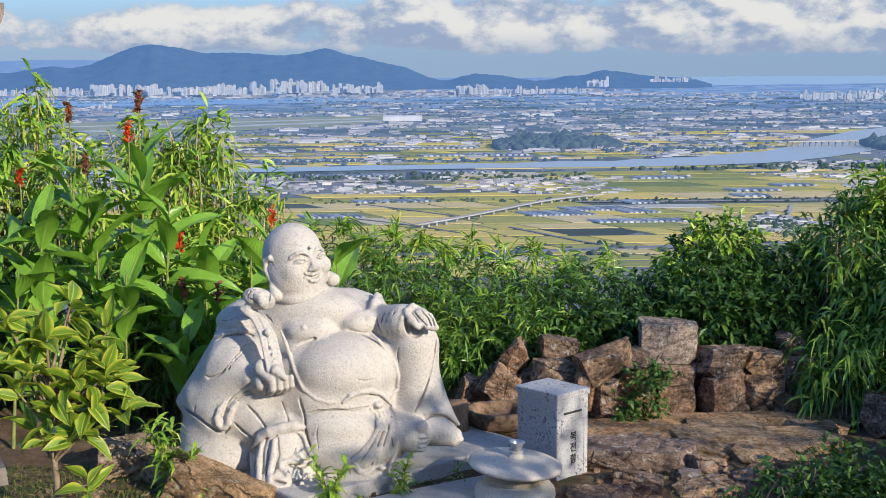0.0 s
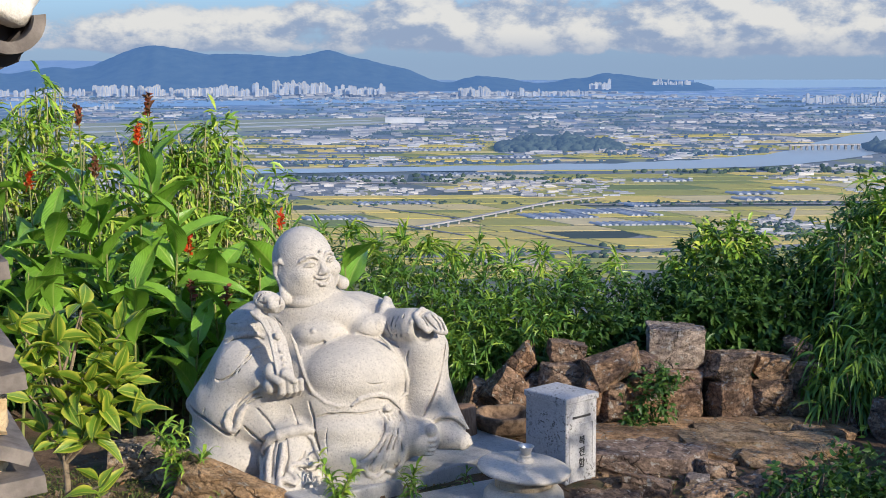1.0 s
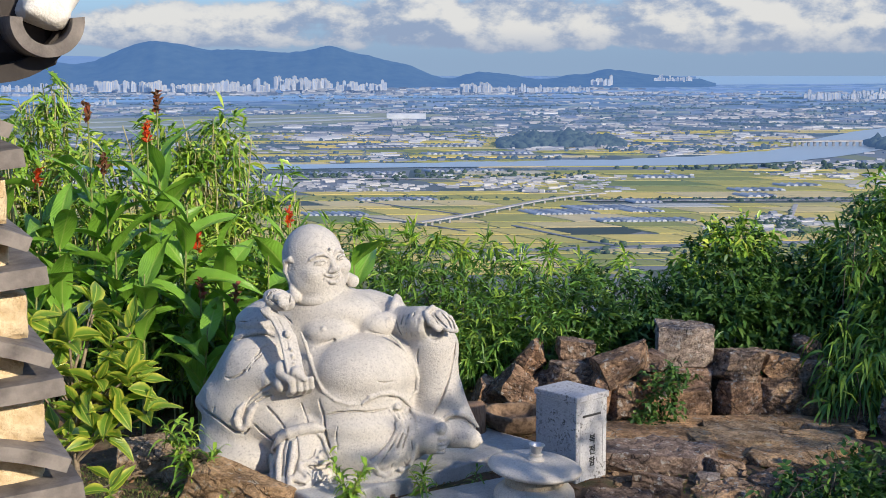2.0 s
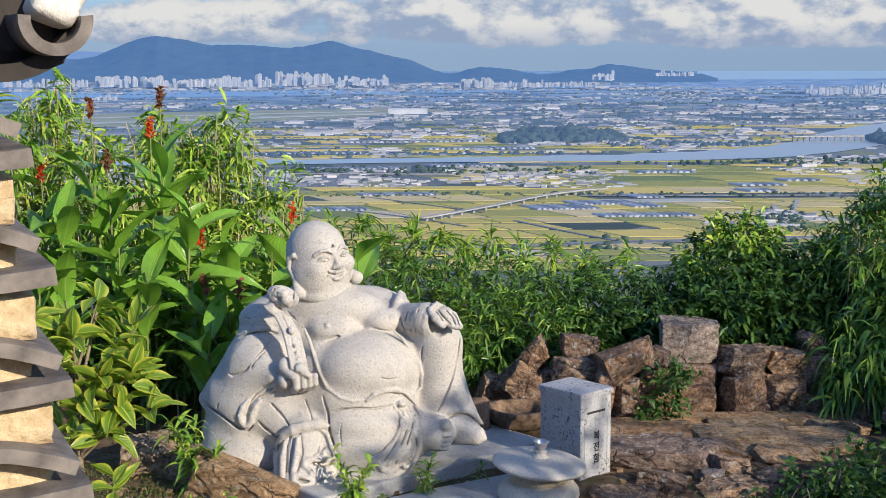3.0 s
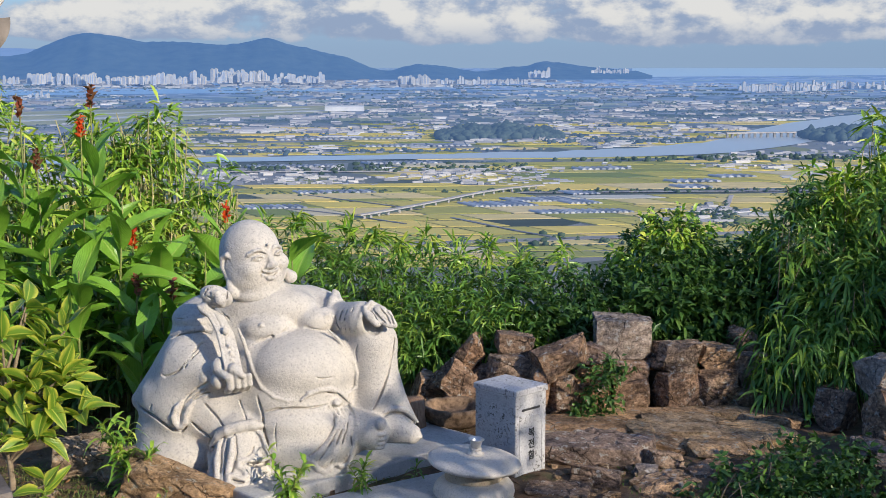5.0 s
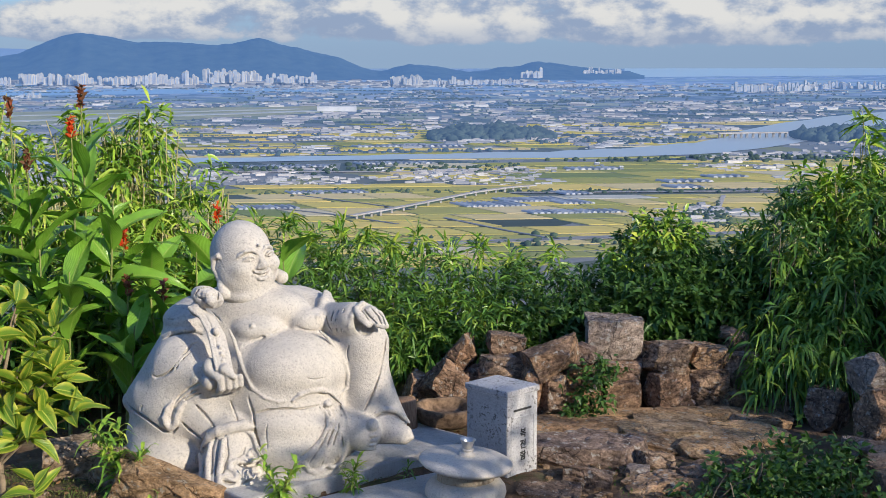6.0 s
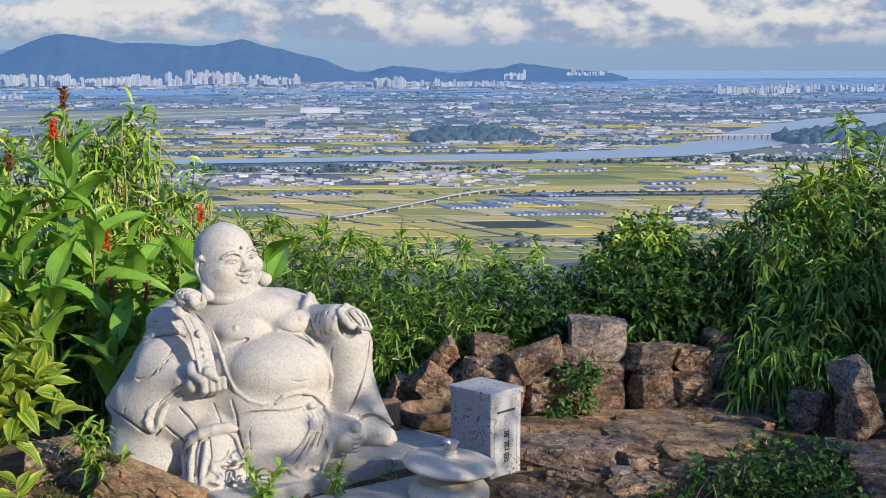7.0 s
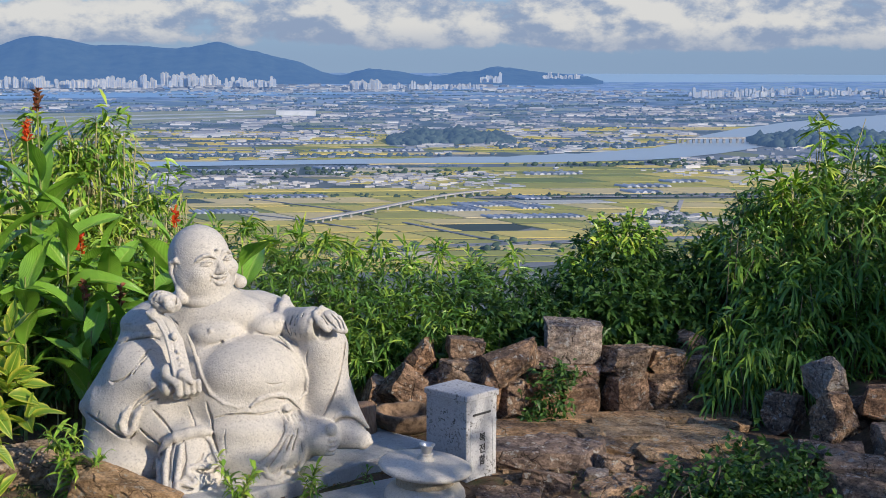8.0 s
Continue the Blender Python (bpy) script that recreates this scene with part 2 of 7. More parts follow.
M_CLAY = plain("clay", (0.11, 0.070, 0.042), (0.30, 0.20, 0.125), 30, 0.95, 0, 1.0)
M_STEEL = plain("steel", (0.55, 0.53, 0.50), (0.70, 0.68, 0.64), 30, 0.28, 0.9, 0.05)
M_INK = plain("carved_black", (0.03, 0.03, 0.03), (0.06, 0.06, 0.06), 60, 0.8)
M_CANNA = leafy("canna_leaf", [(0.062, 0.175, 0.025), (0.112, 0.275, 0.034), (0.200, 0.400, 0.045), (0.375, 0.550, 0.069)], 0.30, 0.12, ((0.30, 0.44, 0.09), 9.0))
M_VARIEG = leafy("variegated_leaf", [(0.09, 0.21, 0.025), (0.14, 0.29, 0.03), (0.30, 0.42, 0.04)], 0.35, 0.28, ((0.55, 0.58, 0.10), 5.0, (0.58, 0.58, 0.08)))
M_BAMBOO = leafy("bamboo_leaf", [(0.099, 0.234, 0.032), (0.197, 0.370, 0.044), (0.320, 0.493, 0.056), (0.517, 0.591, 0.111)], 0.36, 0.11, spec=0.4)
M_HEDGE = leafy("hedge_leaf", [(0.066, 0.164, 0.033), (0.098, 0.224, 0.039), (0.142, 0.284, 0.044), (0.284, 0.404, 0.060)], 0.34, 0.10, spec=0.4)
M_BROAD = leafy("vine_leaf", [(0.041, 0.112, 0.028), (0.065, 0.155, 0.035), (0.116, 0.223, 0.043)], 0.42, 0.16, spec=0.4)
M_GRASS = leafy("grass_blade", [(0.07, 0.13, 0.025), (0.12, 0.19, 0.035), (0.20, 0.19, 0.07), (0.26, 0.22, 0.10)], 0.6, 0.3)
M_PETAL = leafy("red_petal", [(0.55, 0.035, 0.012), (0.70, 0.09, 0.02), (0.62, 0.16, 0.04)], 0.5, 0.35)
M_WITHER = leafy("withered_bloom", [(0.12, 0.06, 0.03), (0.22, 0.10, 0.05), (0.30, 0.06, 0.03)], 0.7, 0.2)
M_LITTER = leafy("dead_leaf", [(0.13, 0.07, 0.035), (0.22, 0.12, 0.055), (0.30, 0.19, 0.09)], 0.8, 0.1)


# ---- makers ----
def mesh_of(name, verts, faces, mat, smooth=True, uv=None):
    me = bpy.data.meshes.new(name)
    verts = np.asarray(verts, np.float32)
    faces = np.asarray(faces, np.int32)
    keep = np.ones(faces.shape, bool)
    if faces.shape[1] == 4:
        keep[:, 3] = faces[:, 2] != faces[:, 3]
    count = keep.sum(1)
    loops = faces[keep]
    me.vertices.add(len(verts))
    me.vertices.foreach_set("co", verts.ravel())
    me.loops.add(len(loops))
    me.loops.foreach_set("vertex_index", loops)
    me.polygons.add(len(faces))
    me.polygons.foreach_set("loop_start", (np.cumsum(count) - count).astype(np.int32))
    if uv is not None:
        lay = me.uv_layers.new(name="UVMap")
        lay.data.foreach_set("uv", np.asarray(uv, np.float32)[loops].ravel())
    me.update(calc_edges=True)
    me.validate()
    me.polygons.foreach_set("use_smooth", np.full(len(me.polygons), smooth))
    me.materials.append(mat)
    return me


def from_bm(name, bm, mat, smooth=False):
    me = bpy.data.meshes.new(name)
    bmesh.ops.recalc_face_normals(bm, faces=bm.faces)
    bm.to_mesh(me)
    bm.free()
    me.materials.append(mat)
    me.polygons.foreach_set("use_smooth", np.full(len(me.polygons), smooth))
    return me


def part(name, data, parent, label="", m=None):
    ob = new(name, data)
    ob.parent = parent
    if m is not None:
        ob.matrix_basis = m
    return tagged(ob, label) if label else ob


def block(size, bevel=0.006, segments=2, m=None, bm=None):
    bm = bm or bmesh.new()
    made = bmesh.ops.create_cube(bm, size=1.0, matrix=(m or Matrix()) @ Matrix.Diagonal((*size, 1)))
    if bevel:
        vs = set(made["verts"])
        es = [e for e in bm.edges if e.verts[0] in vs and e.verts[1] in vs]
        bmesh.ops.bevel(bm, geom=es, offset=bevel, segments=segments, affect="EDGES", profile=0.5)
    return bm


def lathe(name, profile, mat, steps=64, smooth=True):
    """A turned solid from (radius, height) pairs."""
    p = np.array(profile)
    a = np.linspace(0, 2 * np.pi, steps, endpoint=False)
    v = np.stack([p[:, None, 0] * np.cos(a), p[:, None, 0] * np.sin(a), np.repeat(p[:, None, 1], steps, 1)], -1).reshape(-1, 3)
    f = []
    for i in range(len(p) - 1):
        for j in range(steps):
            k = (j + 1) % steps
            f.append((i * steps + j, i * steps + k, (i + 1) * steps + k, (i + 1) * steps + j))
    return mesh_of(name, v, f, mat, smooth)


def tube_arrays(points, radii, sides=6):
    """Rings of corners along a bent line."""
    p = np.array(points, float)
    d = np.gradient(p, axis=0)
    d /= np.linalg.norm(d, axis=1)[:, None] + 1e-9
    ref = np.where(np.abs(d[:, 2:3]) > 0.9, np.array([[1.0, 0, 0]]), np.array([[0, 0, 1.0]]))
    u = np.cross(d, ref)
    u /= np.linalg.norm(u, axis=1)[:, None] + 1e-9
    w = np.cross(d, u)
    a = np.linspace(0, 2 * np.pi, sides, endpoint=False)
    v = p[:, None] + np.array(radii)[:, None, None] * (np.cos(a)[None, :, None] * u[:, None] + np.sin(a)[None, :, None] * w[:, None])
    f = []
    for i in range(len(p) - 1):
        for j in range(sides):
            k = (j + 1) % sides
            f.append((i * sides + j, i * sides + k, (i + 1) * sides + k, (i + 1) * sides + j))
    return v.reshape(-1, 3), np.array(f)


class Pile:
    """Gathers corner and face arrays into one mesh."""

    def __init__(self):
        self.v, self.f, self.n = [], [], 0

    def add(self, v, f):
        self.v.append(np.asarray(v, float))
        self.f.append(np.asarray(f) + self.n)
        self.n += len(v)

    def mesh(self, name, mat, smooth=True):
        return mesh_of(name, np.concatenate(self.v), np.concatenate(self.f), mat, smooth)


def unit(a):
    return a / (np.linalg.norm(a, axis=-1, keepdims=True) + 1e-9)


def leaves(pos, way, size, width, droop=0.35, segs=3, fold=0.25, shape=0.75, roll=0.5, rng=None):
    """Arrays for many leaves at once: a folded blade each, bent down towards its tip."""
    rng = rng or np.random.default_rng(5)
    n = len(pos)
    way = unit(np.asarray(way, float))
    side = unit(np.cross(way, np.array([0, 0, 1.0]) + 0.05 * rng.normal(size=(n, 3))))
    up = np.cross(side, way)
    a = rng.normal(0, roll, n)[:, None]
    side, up = side * np.cos(a) + up * np.sin(a), up * np.cos(a) - side * np.sin(a)
    size = np.broadcast_to(size, n)[:, None]
    width = np.broadcast_to(width, n)[:, None]
    droop = np.broadcast_to(droop, n)[:, None] * (0.6 + 0.8 * rng.random((n, 1)))
    rows, uv = [], []
    for k in range(segs + 1):
        s = k / segs
        w = max(math.sin(math.pi * min(0.03 + 0.97 * s, 1.0) ** shape), 0.02) * 0.5
        mid = pos + way * size * s * (1 - 0.25 * droop * s) - np.array([0, 0, 1.0]) * size * droop * s * s
        lift = up * width * w * fold
        rows += [mid - side * width * w + lift, mid, mid + side * width * w + lift]
        uv += [(-1.0, s), (0.0, s), (1.0, s)]
    v = np.stack(rows, 1)
    m = 3 * (segs + 1)
    f = []
    for k in range(segs):
        b = 3 * k
        f += [(b, b + 1, b + 4, b + 3), (b + 1, b + 2, b + 5, b + 4)]
    f = (np.array(f)[None] + (np.arange(n) * m)[:, None, None]).reshape(-1, 4)
    return v.reshape(-1, 3), f, np.tile(np.array(uv), (n, 1))


def tufts(blobs, per_m2, rng, each=6, fill=0.35, spread_=0.9, twig=0.10):
    """Twig tips over the skin of rounded masses (and some inside), each with a fan of leaf bases and ways."""
    pos, way = [], []
    for c, r in blobs:
        c, r = np.array(c), np.array(r)
        area = 4 * math.pi * ((r[0] * r[1]) ** 1.6 / 3 + (r[0] * r[2]) ** 1.6 / 3 + (r[1] * r[2]) ** 1.6 / 3) ** (1 / 1.6)
        n = max(int(area * per_m2), 6)
        d = unit(rng.normal(size=(n, 3)))
        d = d[(d[:, 1] < 0.45)]
        n = len(d)
        depth = np.where(rng.random(n) < fill, rng.uniform(0.55, 0.9, n), rng.uniform(0.86, 1.12, n))
        tip = c + d * r * depth[:, None] + rng.normal(0, 0.02, (n, 3))
        out = unit(d / r * r.mean() + np.array([0, 0, 0.35]) + rng.normal(0, 0.4, (n, 3)))
        for k in range(each):
            w = unit(out + spread_ * rng.normal(size=(n, 3)) * np.array([1, 1, 0.7]))
            pos.append(tip - out * twig * rng.random((n, 1)))
            way.append(w)
    return np.concatenate(pos), np.concatenate(way)


def stone_mesh(name, size, seed, mat, rough=0.03, square=0.5, points=11, fine=0.010):
    """A split field stone: a block cut by slanting planes into broad facets, with chipped edges, ledges and a rough face."""
    rng = np.random.default_rng(seed)
    bm = bmesh.new()
    size = np.array(size)
    bmesh.ops.create_cube(bm, size=1.0)
    for v in bm.verts:
        v.co += Vector(rng.uniform(-0.07, 0.07, 3) * (1.4 - square))
    for k in range(points):
        w = unit(rng.normal(size=3) * np.array([1, 1, 0.8]))
        far = np.abs(w) @ np.array([0.5, 0.5, 0.5])
        at = w * far * rng.uniform(0.33 + 0.33 * square, 0.56 + 0.35 * square)
        cut = bmesh.ops.bisect_plane(bm, geom=bm.verts[:] + bm.edges[:] + bm.faces[:], plane_co=at, plane_no=w, clear_outer=True)
        rim = [e for e in cut["geom_cut"] if isinstance(e, bmesh.types.BMEdge)]
        if rim:
            bmesh.ops.edgeloop_fill(bm, edges=rim)
    for v in bm.verts:
        v.co = Vector(np.array(v.co) * size)
    bmesh.ops.dissolve_limit(bm, angle_limit=radians(6), verts=bm.verts[:], edges=bm.edges[:])
    bmesh.ops.bevel(bm, geom=bm.edges[:], offset=size.min() * 0.022, segments=1, affect="EDGES", profile=0.6, clamp_overlap=True)
    bmesh.ops.triangulate(bm, faces=bm.faces[:])
    step = max(size.max() / 18, fine)
    for turn in range(5):
        long_ = [e for e in bm.edges if e.calc_length() > step]
        if not long_ or len(bm.faces) > 6000:
            break
        bmesh.ops.subdivide_edges(bm, edges=long_, cuts=1, use_grid_fill=False)
        bmesh.ops.triangulate(bm, faces=[f for f in bm.faces if len(f.verts) > 3])
    off = Vector(rng.uniform(0, 50, 3))
    bm.normal_update()
    m = float(size.mean())
    lay = Vector(rng.normal(0, 0.35, 3)) + Vector((0, 0, 1))
    for x in bm.verts:
        q = x.co / m * 2.0 + off
        # bedding ledges: the face steps in and out along the stone's grain
        s = q.dot(lay) * 2.6 + 0.8 * noise.noise(q * 1.5)
        ledge = (s - math.floor(s)) ** 3
        x.co += x.normal * m * rough * (noise.noise(q) * 0.7 - ledge * 0.9 + noise.noise(q * 5) * 0.55 + noise.noise(q * 12) * 0.35)
    return from_bm(name, bm, mat, False)


class Carving:
    """A solid worked in a box of cells by adding and cutting round forms, then skinned as one mesh."""

    def __init__(self, low, high, cell):
        self.low, self.cell = np.array(low, float), cell
        self.n = np.ceil((np.array(high) - self.low) / cell).astype(int) + 1
        self.d = np.full(self.n, 1.0, np.float32)

    def block(self, low, high, pad):
        i0 = np.maximum(((np.array(low) - pad - self.low) / self.cell).astype(int), 0)
        i1 = np.minimum(((np.array(high) + pad - self.low) / self.cell).astype(int) + 2, self.n)
        if np.any(i1 <= i0):
            return None, None
        axes = [self.low[k] + self.cell * np.arange(i0[k], i1[k]) for k in range(3)]
        return tuple(slice(a, b) for a, b in zip(i0, i1)), np.meshgrid(*axes, indexing="ij", sparse=True)

    def work(self, s, e, blend, cut):
        d = self.d[s]
        if cut:
            e = -e
            h = np.clip(0.5 + 0.5 * (e - d) / blend, 0, 1)
            self.d[s] = d * (1 - h) + e * h + blend * h * (1 - h)
        else:
            h = np.clip(0.5 + 0.5 * (d - e) / blend, 0, 1)
            self.d[s] = d * (1 - h) + e * h - blend * h * (1 - h)

    def ellipsoid(self, c, r, rz=0, ry=0, blend=0.03, cut=False):
        c, r = np.array(c), np.array(r, float)
        m = r.max()
        s, g = self.block(c - m, c + m, blend + 0.02)
        if s is None:
            return
        p = np.stack(np.broadcast_arrays(g[0] - c[0], g[1] - c[1], g[2] - c[2]), -1)
        p = p @ np.array(Euler((0, radians(ry), radians(rz))).to_matrix())
        k0 = np.sqrt(((p / r) ** 2).sum(-1))
        k1 = np.sqrt(((p / r ** 2) ** 2).sum(-1)) + 1e-6
        self.work(s, k0 * (k0 - 1) / k1, blend, cut)

    def limb(self, a, b, ra, rb, blend=0.03, cut=False):
        a, b = np.array(a, float), np.array(b, float)
        m = max(ra, rb)
        s, g = self.block(np.minimum(a, b) - m, np.maximum(a, b) + m, blend + 0.02)
        if s is None:
            return
        ab = b - a
        h = ((g[0] - a[0]) * ab[0] + (g[1] - a[1]) * ab[1] + (g[2] - a[2]) * ab[2]) / max(ab @ ab, 1e-9)
        h = np.clip(h, 0, 1)
        e = np.sqrt((g[0] - a[0] - h * ab[0]) ** 2 + (g[1] - a[1] - h * ab[1]) ** 2 + (g[2] - a[2] - h * ab[2]) ** 2)
        self.work(s, e - (ra + (rb - ra) * h), blend, cut)

    def line(self, r, *points, blend=0.008, cut=False):
        """A bead, or a groove, along a bent line; thinner towards its ends."""
        p = [np.array(q, float) for q in points]
        for k in range(len(p) - 1):
            ra = r * (0.6 if k == 0 else 1.0)
            rb = r * (0.6 if k == len(p) - 2 else 1.0)
            self.limb(p[k], p[k + 1], ra, rb, blend, cut)

    def groove(self, r, *points):
        """A deep chisel cut along a bent line, driven straight into the stone."""
        for push in (0.0, 1.1, 2.0):
            self.line(r * (1 - 0.12 * push), *[(x, y + push * r, z - 0.14 * push * r) for x, y, z in points], blend=0.003, cut=True)

    def skin(self):
        """Corners and quads of the surface where the solid ends."""
        d = self.d
        inside = d < 0
        n = np.array(d.shape)
        total = np.zeros((*(n - 1), 3), np.float32)
        count = np.zeros(n - 1, np.float32)
        quads = []
        index = -np.ones(n - 1, np.int64)
        crossings = []
        for ax in range(3):
            lo = [slice(None)] * 3
            hi = [slice(None)] * 3
            lo[ax], hi[ax] = slice(0, -1), slice(1, None)
            e = np.argwhere(inside[tuple(lo)] != inside[tuple(hi)])
            far = e.copy()
            far[:, ax] += 1
            da, db = d[tuple(e.T)], d[tuple(far.T)]
            pos = e.astype(np.float32)
            pos[:, ax] += da / (da - db)
            u, v = (ax + 1) % 3, (ax + 2) % 3
            crossings.append((ax, e, da < 0))
            for i in (0, 1):
                for j in (0, 1):
                    c = e.copy()
                    c[:, u] -= i
                    c[:, v] -= j
                    ok = np.all((c >= 0) & (c < n - 1), 1)
                    np.add.at(total, tuple(c[ok].T), pos[ok])
                    np.add.at(count, tuple(c[ok].T), 1)
        cells = np.argwhere(count > 0)
        index[tuple(cells.T)] = np.arange(len(cells))
        verts = self.low + self.cell * total[tuple(cells.T)] / count[tuple(cells.T)][:, None]
        for ax, e, solid in crossings:
            u, v = (ax + 1) % 3, (ax + 2) % 3
            ok = (e[:, u] > 0) & (e[:, v] > 0) & (e[:, u] < n[u] - 1) & (e[:, v] < n[v] - 1)
            e, solid = e[ok], solid[ok]
            ring = []
            for i, j in ((0, 0), (1, 0), (1, 1), (0, 1)):
                c = e.copy()
                c[:, u] -= i
                c[:, v] -= j
                ring.append(index[tuple(c.T)])
            q = np.stack(ring, 1)
            q[~solid] = q[~solid][:, ::-1]
            quads.append(q)
        quads = np.concatenate(quads)
        # rub the cell marks off
        total, count = np.zeros_like(verts), np.zeros(len(verts))
        for a, b in ((0, 1), (1, 2), (2, 3), (3, 0)):
            np.add.at(total, quads[:, a], verts[quads[:, b]])
            np.add.at(count, quads[:, a], 1)
        return verts * 0.45 + 0.55 * total / count[:, None], quads


# ---- ground: one sheet from the terrace over the hillside to the plain and the horizon ----
PLAIN = -50.0


def smooth(a, b, x):
    s = np.clip((x - a) / (b - a), 0, 1)
    return s * s * (3 - 2 * s)


def ground_z(x, y):
    x, y = np.asarray(x, float), np.asarray(y, float)
    near = 0.6 * (1 - smooth(3.0, 5.2, y))
    bed = 0.22 * smooth(8.0, 8.35, y) * smooth(0.1, 0.5, x) + 0.05 * smooth(7.2, 8.2, y) * (1 - smooth(0.1, 0.5, x))
    bed = bed + 0.20 * smooth(2.75, 3.2, x) * smooth(5.5, 6.6, y)
    out = np.hypot(np.maximum(y - 9.6, 0), np.maximum(np.abs(x) - 9.0, 0) * 0.6)
    back = np.maximum(-y - 6.0, 0)
    hill = near + bed + 0.35 * np.minimum(back, 60) - 0.62 * np.maximum(out - 0.3 * np.minimum(back, 60), 0) - 0.5 * np.maximum(back - 90, 0)
    return np.maximum(hill, PLAIN)


def make_ground():
    r = np.concatenate([np.arange(0.3, 5.0, 0.3), np.arange(5.0, 10.0, 0.04), np.geomspace(10.0, 120, 60), np.geomspace(130, 4950, 50)])
    a = np.radians(np.concatenate([np.arange(-180, -34, 6), np.arange(-34, 34, 0.35), np.arange(34, 180, 6)]))
    rr, aa = np.meshgrid(r, a, indexing="ij")
    x, y = rr * np.sin(aa), rr * np.cos(aa)
    z = ground_z(x, y)
    close = (rr > 5) & (rr < 10.5)
    for i, j in np.argwhere(close):
        q = Vector((x[i, j], y[i, j], 0))
        z[i, j] += 0.022 * noise.noise(q * 2.1) + 0.014 * noise.noise(q * 6.5) + 0.007 * noise.noise(q * 19)
    v = np.stack([x, y, z], -1).reshape(-1, 3)
    n, k = len(a), len(r)
    f = [(i * n + j, i * n + (j + 1) % n, (i + 1) * n + (j + 1) % n, (i + 1) * n + j) for i in range(k - 1) for j in range(n)]
    centre = len(v)
    v = np.vstack([v, [[0, 0, ground_z(0, 0)]]])
    f += [(centre, (j + 1) % n, j, j) for j in range(n)]
    m, nt, b = material("ground", 0.95, 0, 0.2)
    co = nt.nodes.new("ShaderNodeTexCoord").outputs["Object"]
    soil = spread(nt, noise_tex(nt, 5, 8, 0.65, co), [(0.3, (0.075, 0.05, 0.033)), (0.5, (0.15, 0.10, 0.065)), (0.7, (0.25, 0.18, 0.12))])
    soil = blend(nt, 0.7, soil, spread(nt, noise_tex(nt, 70, 5, 0.7, co), [(0.3, (0.4, 0.4, 0.4)), (0.65, (1.3, 1.25, 1.2))]), "MULTIPLY")
    moss = spread(nt, noise_tex(nt, 2.6, 6, 0.6, co), [(0.52, (0, 0, 0)), (0.64, (0.75,) * 3)])
    soil = blend(nt, moss, soil, (0.055, 0.085, 0.025))
    # the plain: small holdings, scrub and built-up land in a broken mosaic
    cells = nt.nodes.new("ShaderNodeTexVoronoi")
    cells.inputs["Scale"].default_value = 0.055
    mp = nt.nodes.new("ShaderNodeMapping")
    mp.inputs["Scale"].default_value = (0.7, 0.35, 0.0)
    mp.inputs["Rotation"].default_value = (0, 0, 0.2)
    nt.links.new(co, mp.inputs[0])
    nt.links.new(mp.outputs[0], cells.inputs["Vector"])
    one = nt.nodes.new("ShaderNodeSeparateXYZ")
    nt.links.new(cells.outputs["Color"], one.inputs[0])
    land = spread(nt, one.outputs[0], [(0.0, (0.06, 0.085, 0.075)), (0.3, (0.10, 0.125, 0.10)), (0.5, (0.15, 0.17, 0.16)), (0.72, (0.23, 0.24, 0.25)), (0.86, (0.24, 0.24, 0.11)), (1.0, (0.15, 0.19, 0.09))])
    # dark patches lean blue: some of the haze is put into the colour
    land = blend(nt, 0.55, land, spread(nt, noise_tex(nt, 0.02, 6, 0.6, co), [(0.35, (0.45, 0.52, 0.58)), (0.65, (1.0, 1.02, 1.02))]), "MULTIPLY")
    sep = nt.nodes.new("ShaderNodeSeparateXYZ")
    nt.links.new(co, sep.inputs[0])
    low = nt.nodes.new("ShaderNodeMapRange")
    low.inputs["From Min"].default_value, low.inputs["From Max"].default_value = -49.0, -49.9
    nt.links.new(sep.outputs[2], low.inputs["Value"])
    slope = blend(nt, 1.0, spread(nt, noise_tex(nt, 0.8, 6, 0.6, co), [(0.3, (0.02, 0.05, 0.015)), (0.7, (0.06, 0.10, 0.03))]), (1.0, 1.0, 1.0), "MULTIPLY")
    edge = nt.nodes.new("ShaderNodeMapRange")
    edge.inputs["From Min"].default_value, edge.inputs["From Max"].default_value = -0.3, -1.0
    nt.links.new(sep.outputs[2], edge.inputs["Value"])
    col = blend(nt, edge.outputs["Result"], soil, slope)
    col = blend(nt, low.outputs["Result"], col, land)
    nt.links.new(col, b.inputs["Base Color"])
    # air haze put into the ground as a blue glow growing with distance
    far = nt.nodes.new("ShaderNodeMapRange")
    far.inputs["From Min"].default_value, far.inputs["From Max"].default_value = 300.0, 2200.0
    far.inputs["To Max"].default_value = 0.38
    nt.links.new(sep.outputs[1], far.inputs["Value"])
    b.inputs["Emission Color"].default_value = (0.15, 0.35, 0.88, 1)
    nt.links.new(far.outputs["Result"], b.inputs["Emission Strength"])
    bump(nt, b, noise_tex(nt, 40, 8, 0.7, co), 0.7, 0.012)
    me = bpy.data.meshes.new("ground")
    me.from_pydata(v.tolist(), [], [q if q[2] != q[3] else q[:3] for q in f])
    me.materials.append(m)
    me.polygons.foreach_set("use_smooth", np.full(len(me.polygons), True))
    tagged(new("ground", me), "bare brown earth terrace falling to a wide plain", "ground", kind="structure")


make_ground()


# ---- the valley: everything given by its turn (side / ahead) and its drop below level, in degrees ----
def reach(drop):
    return (2.15 - PLAIN) / np.tan(np.radians(drop))


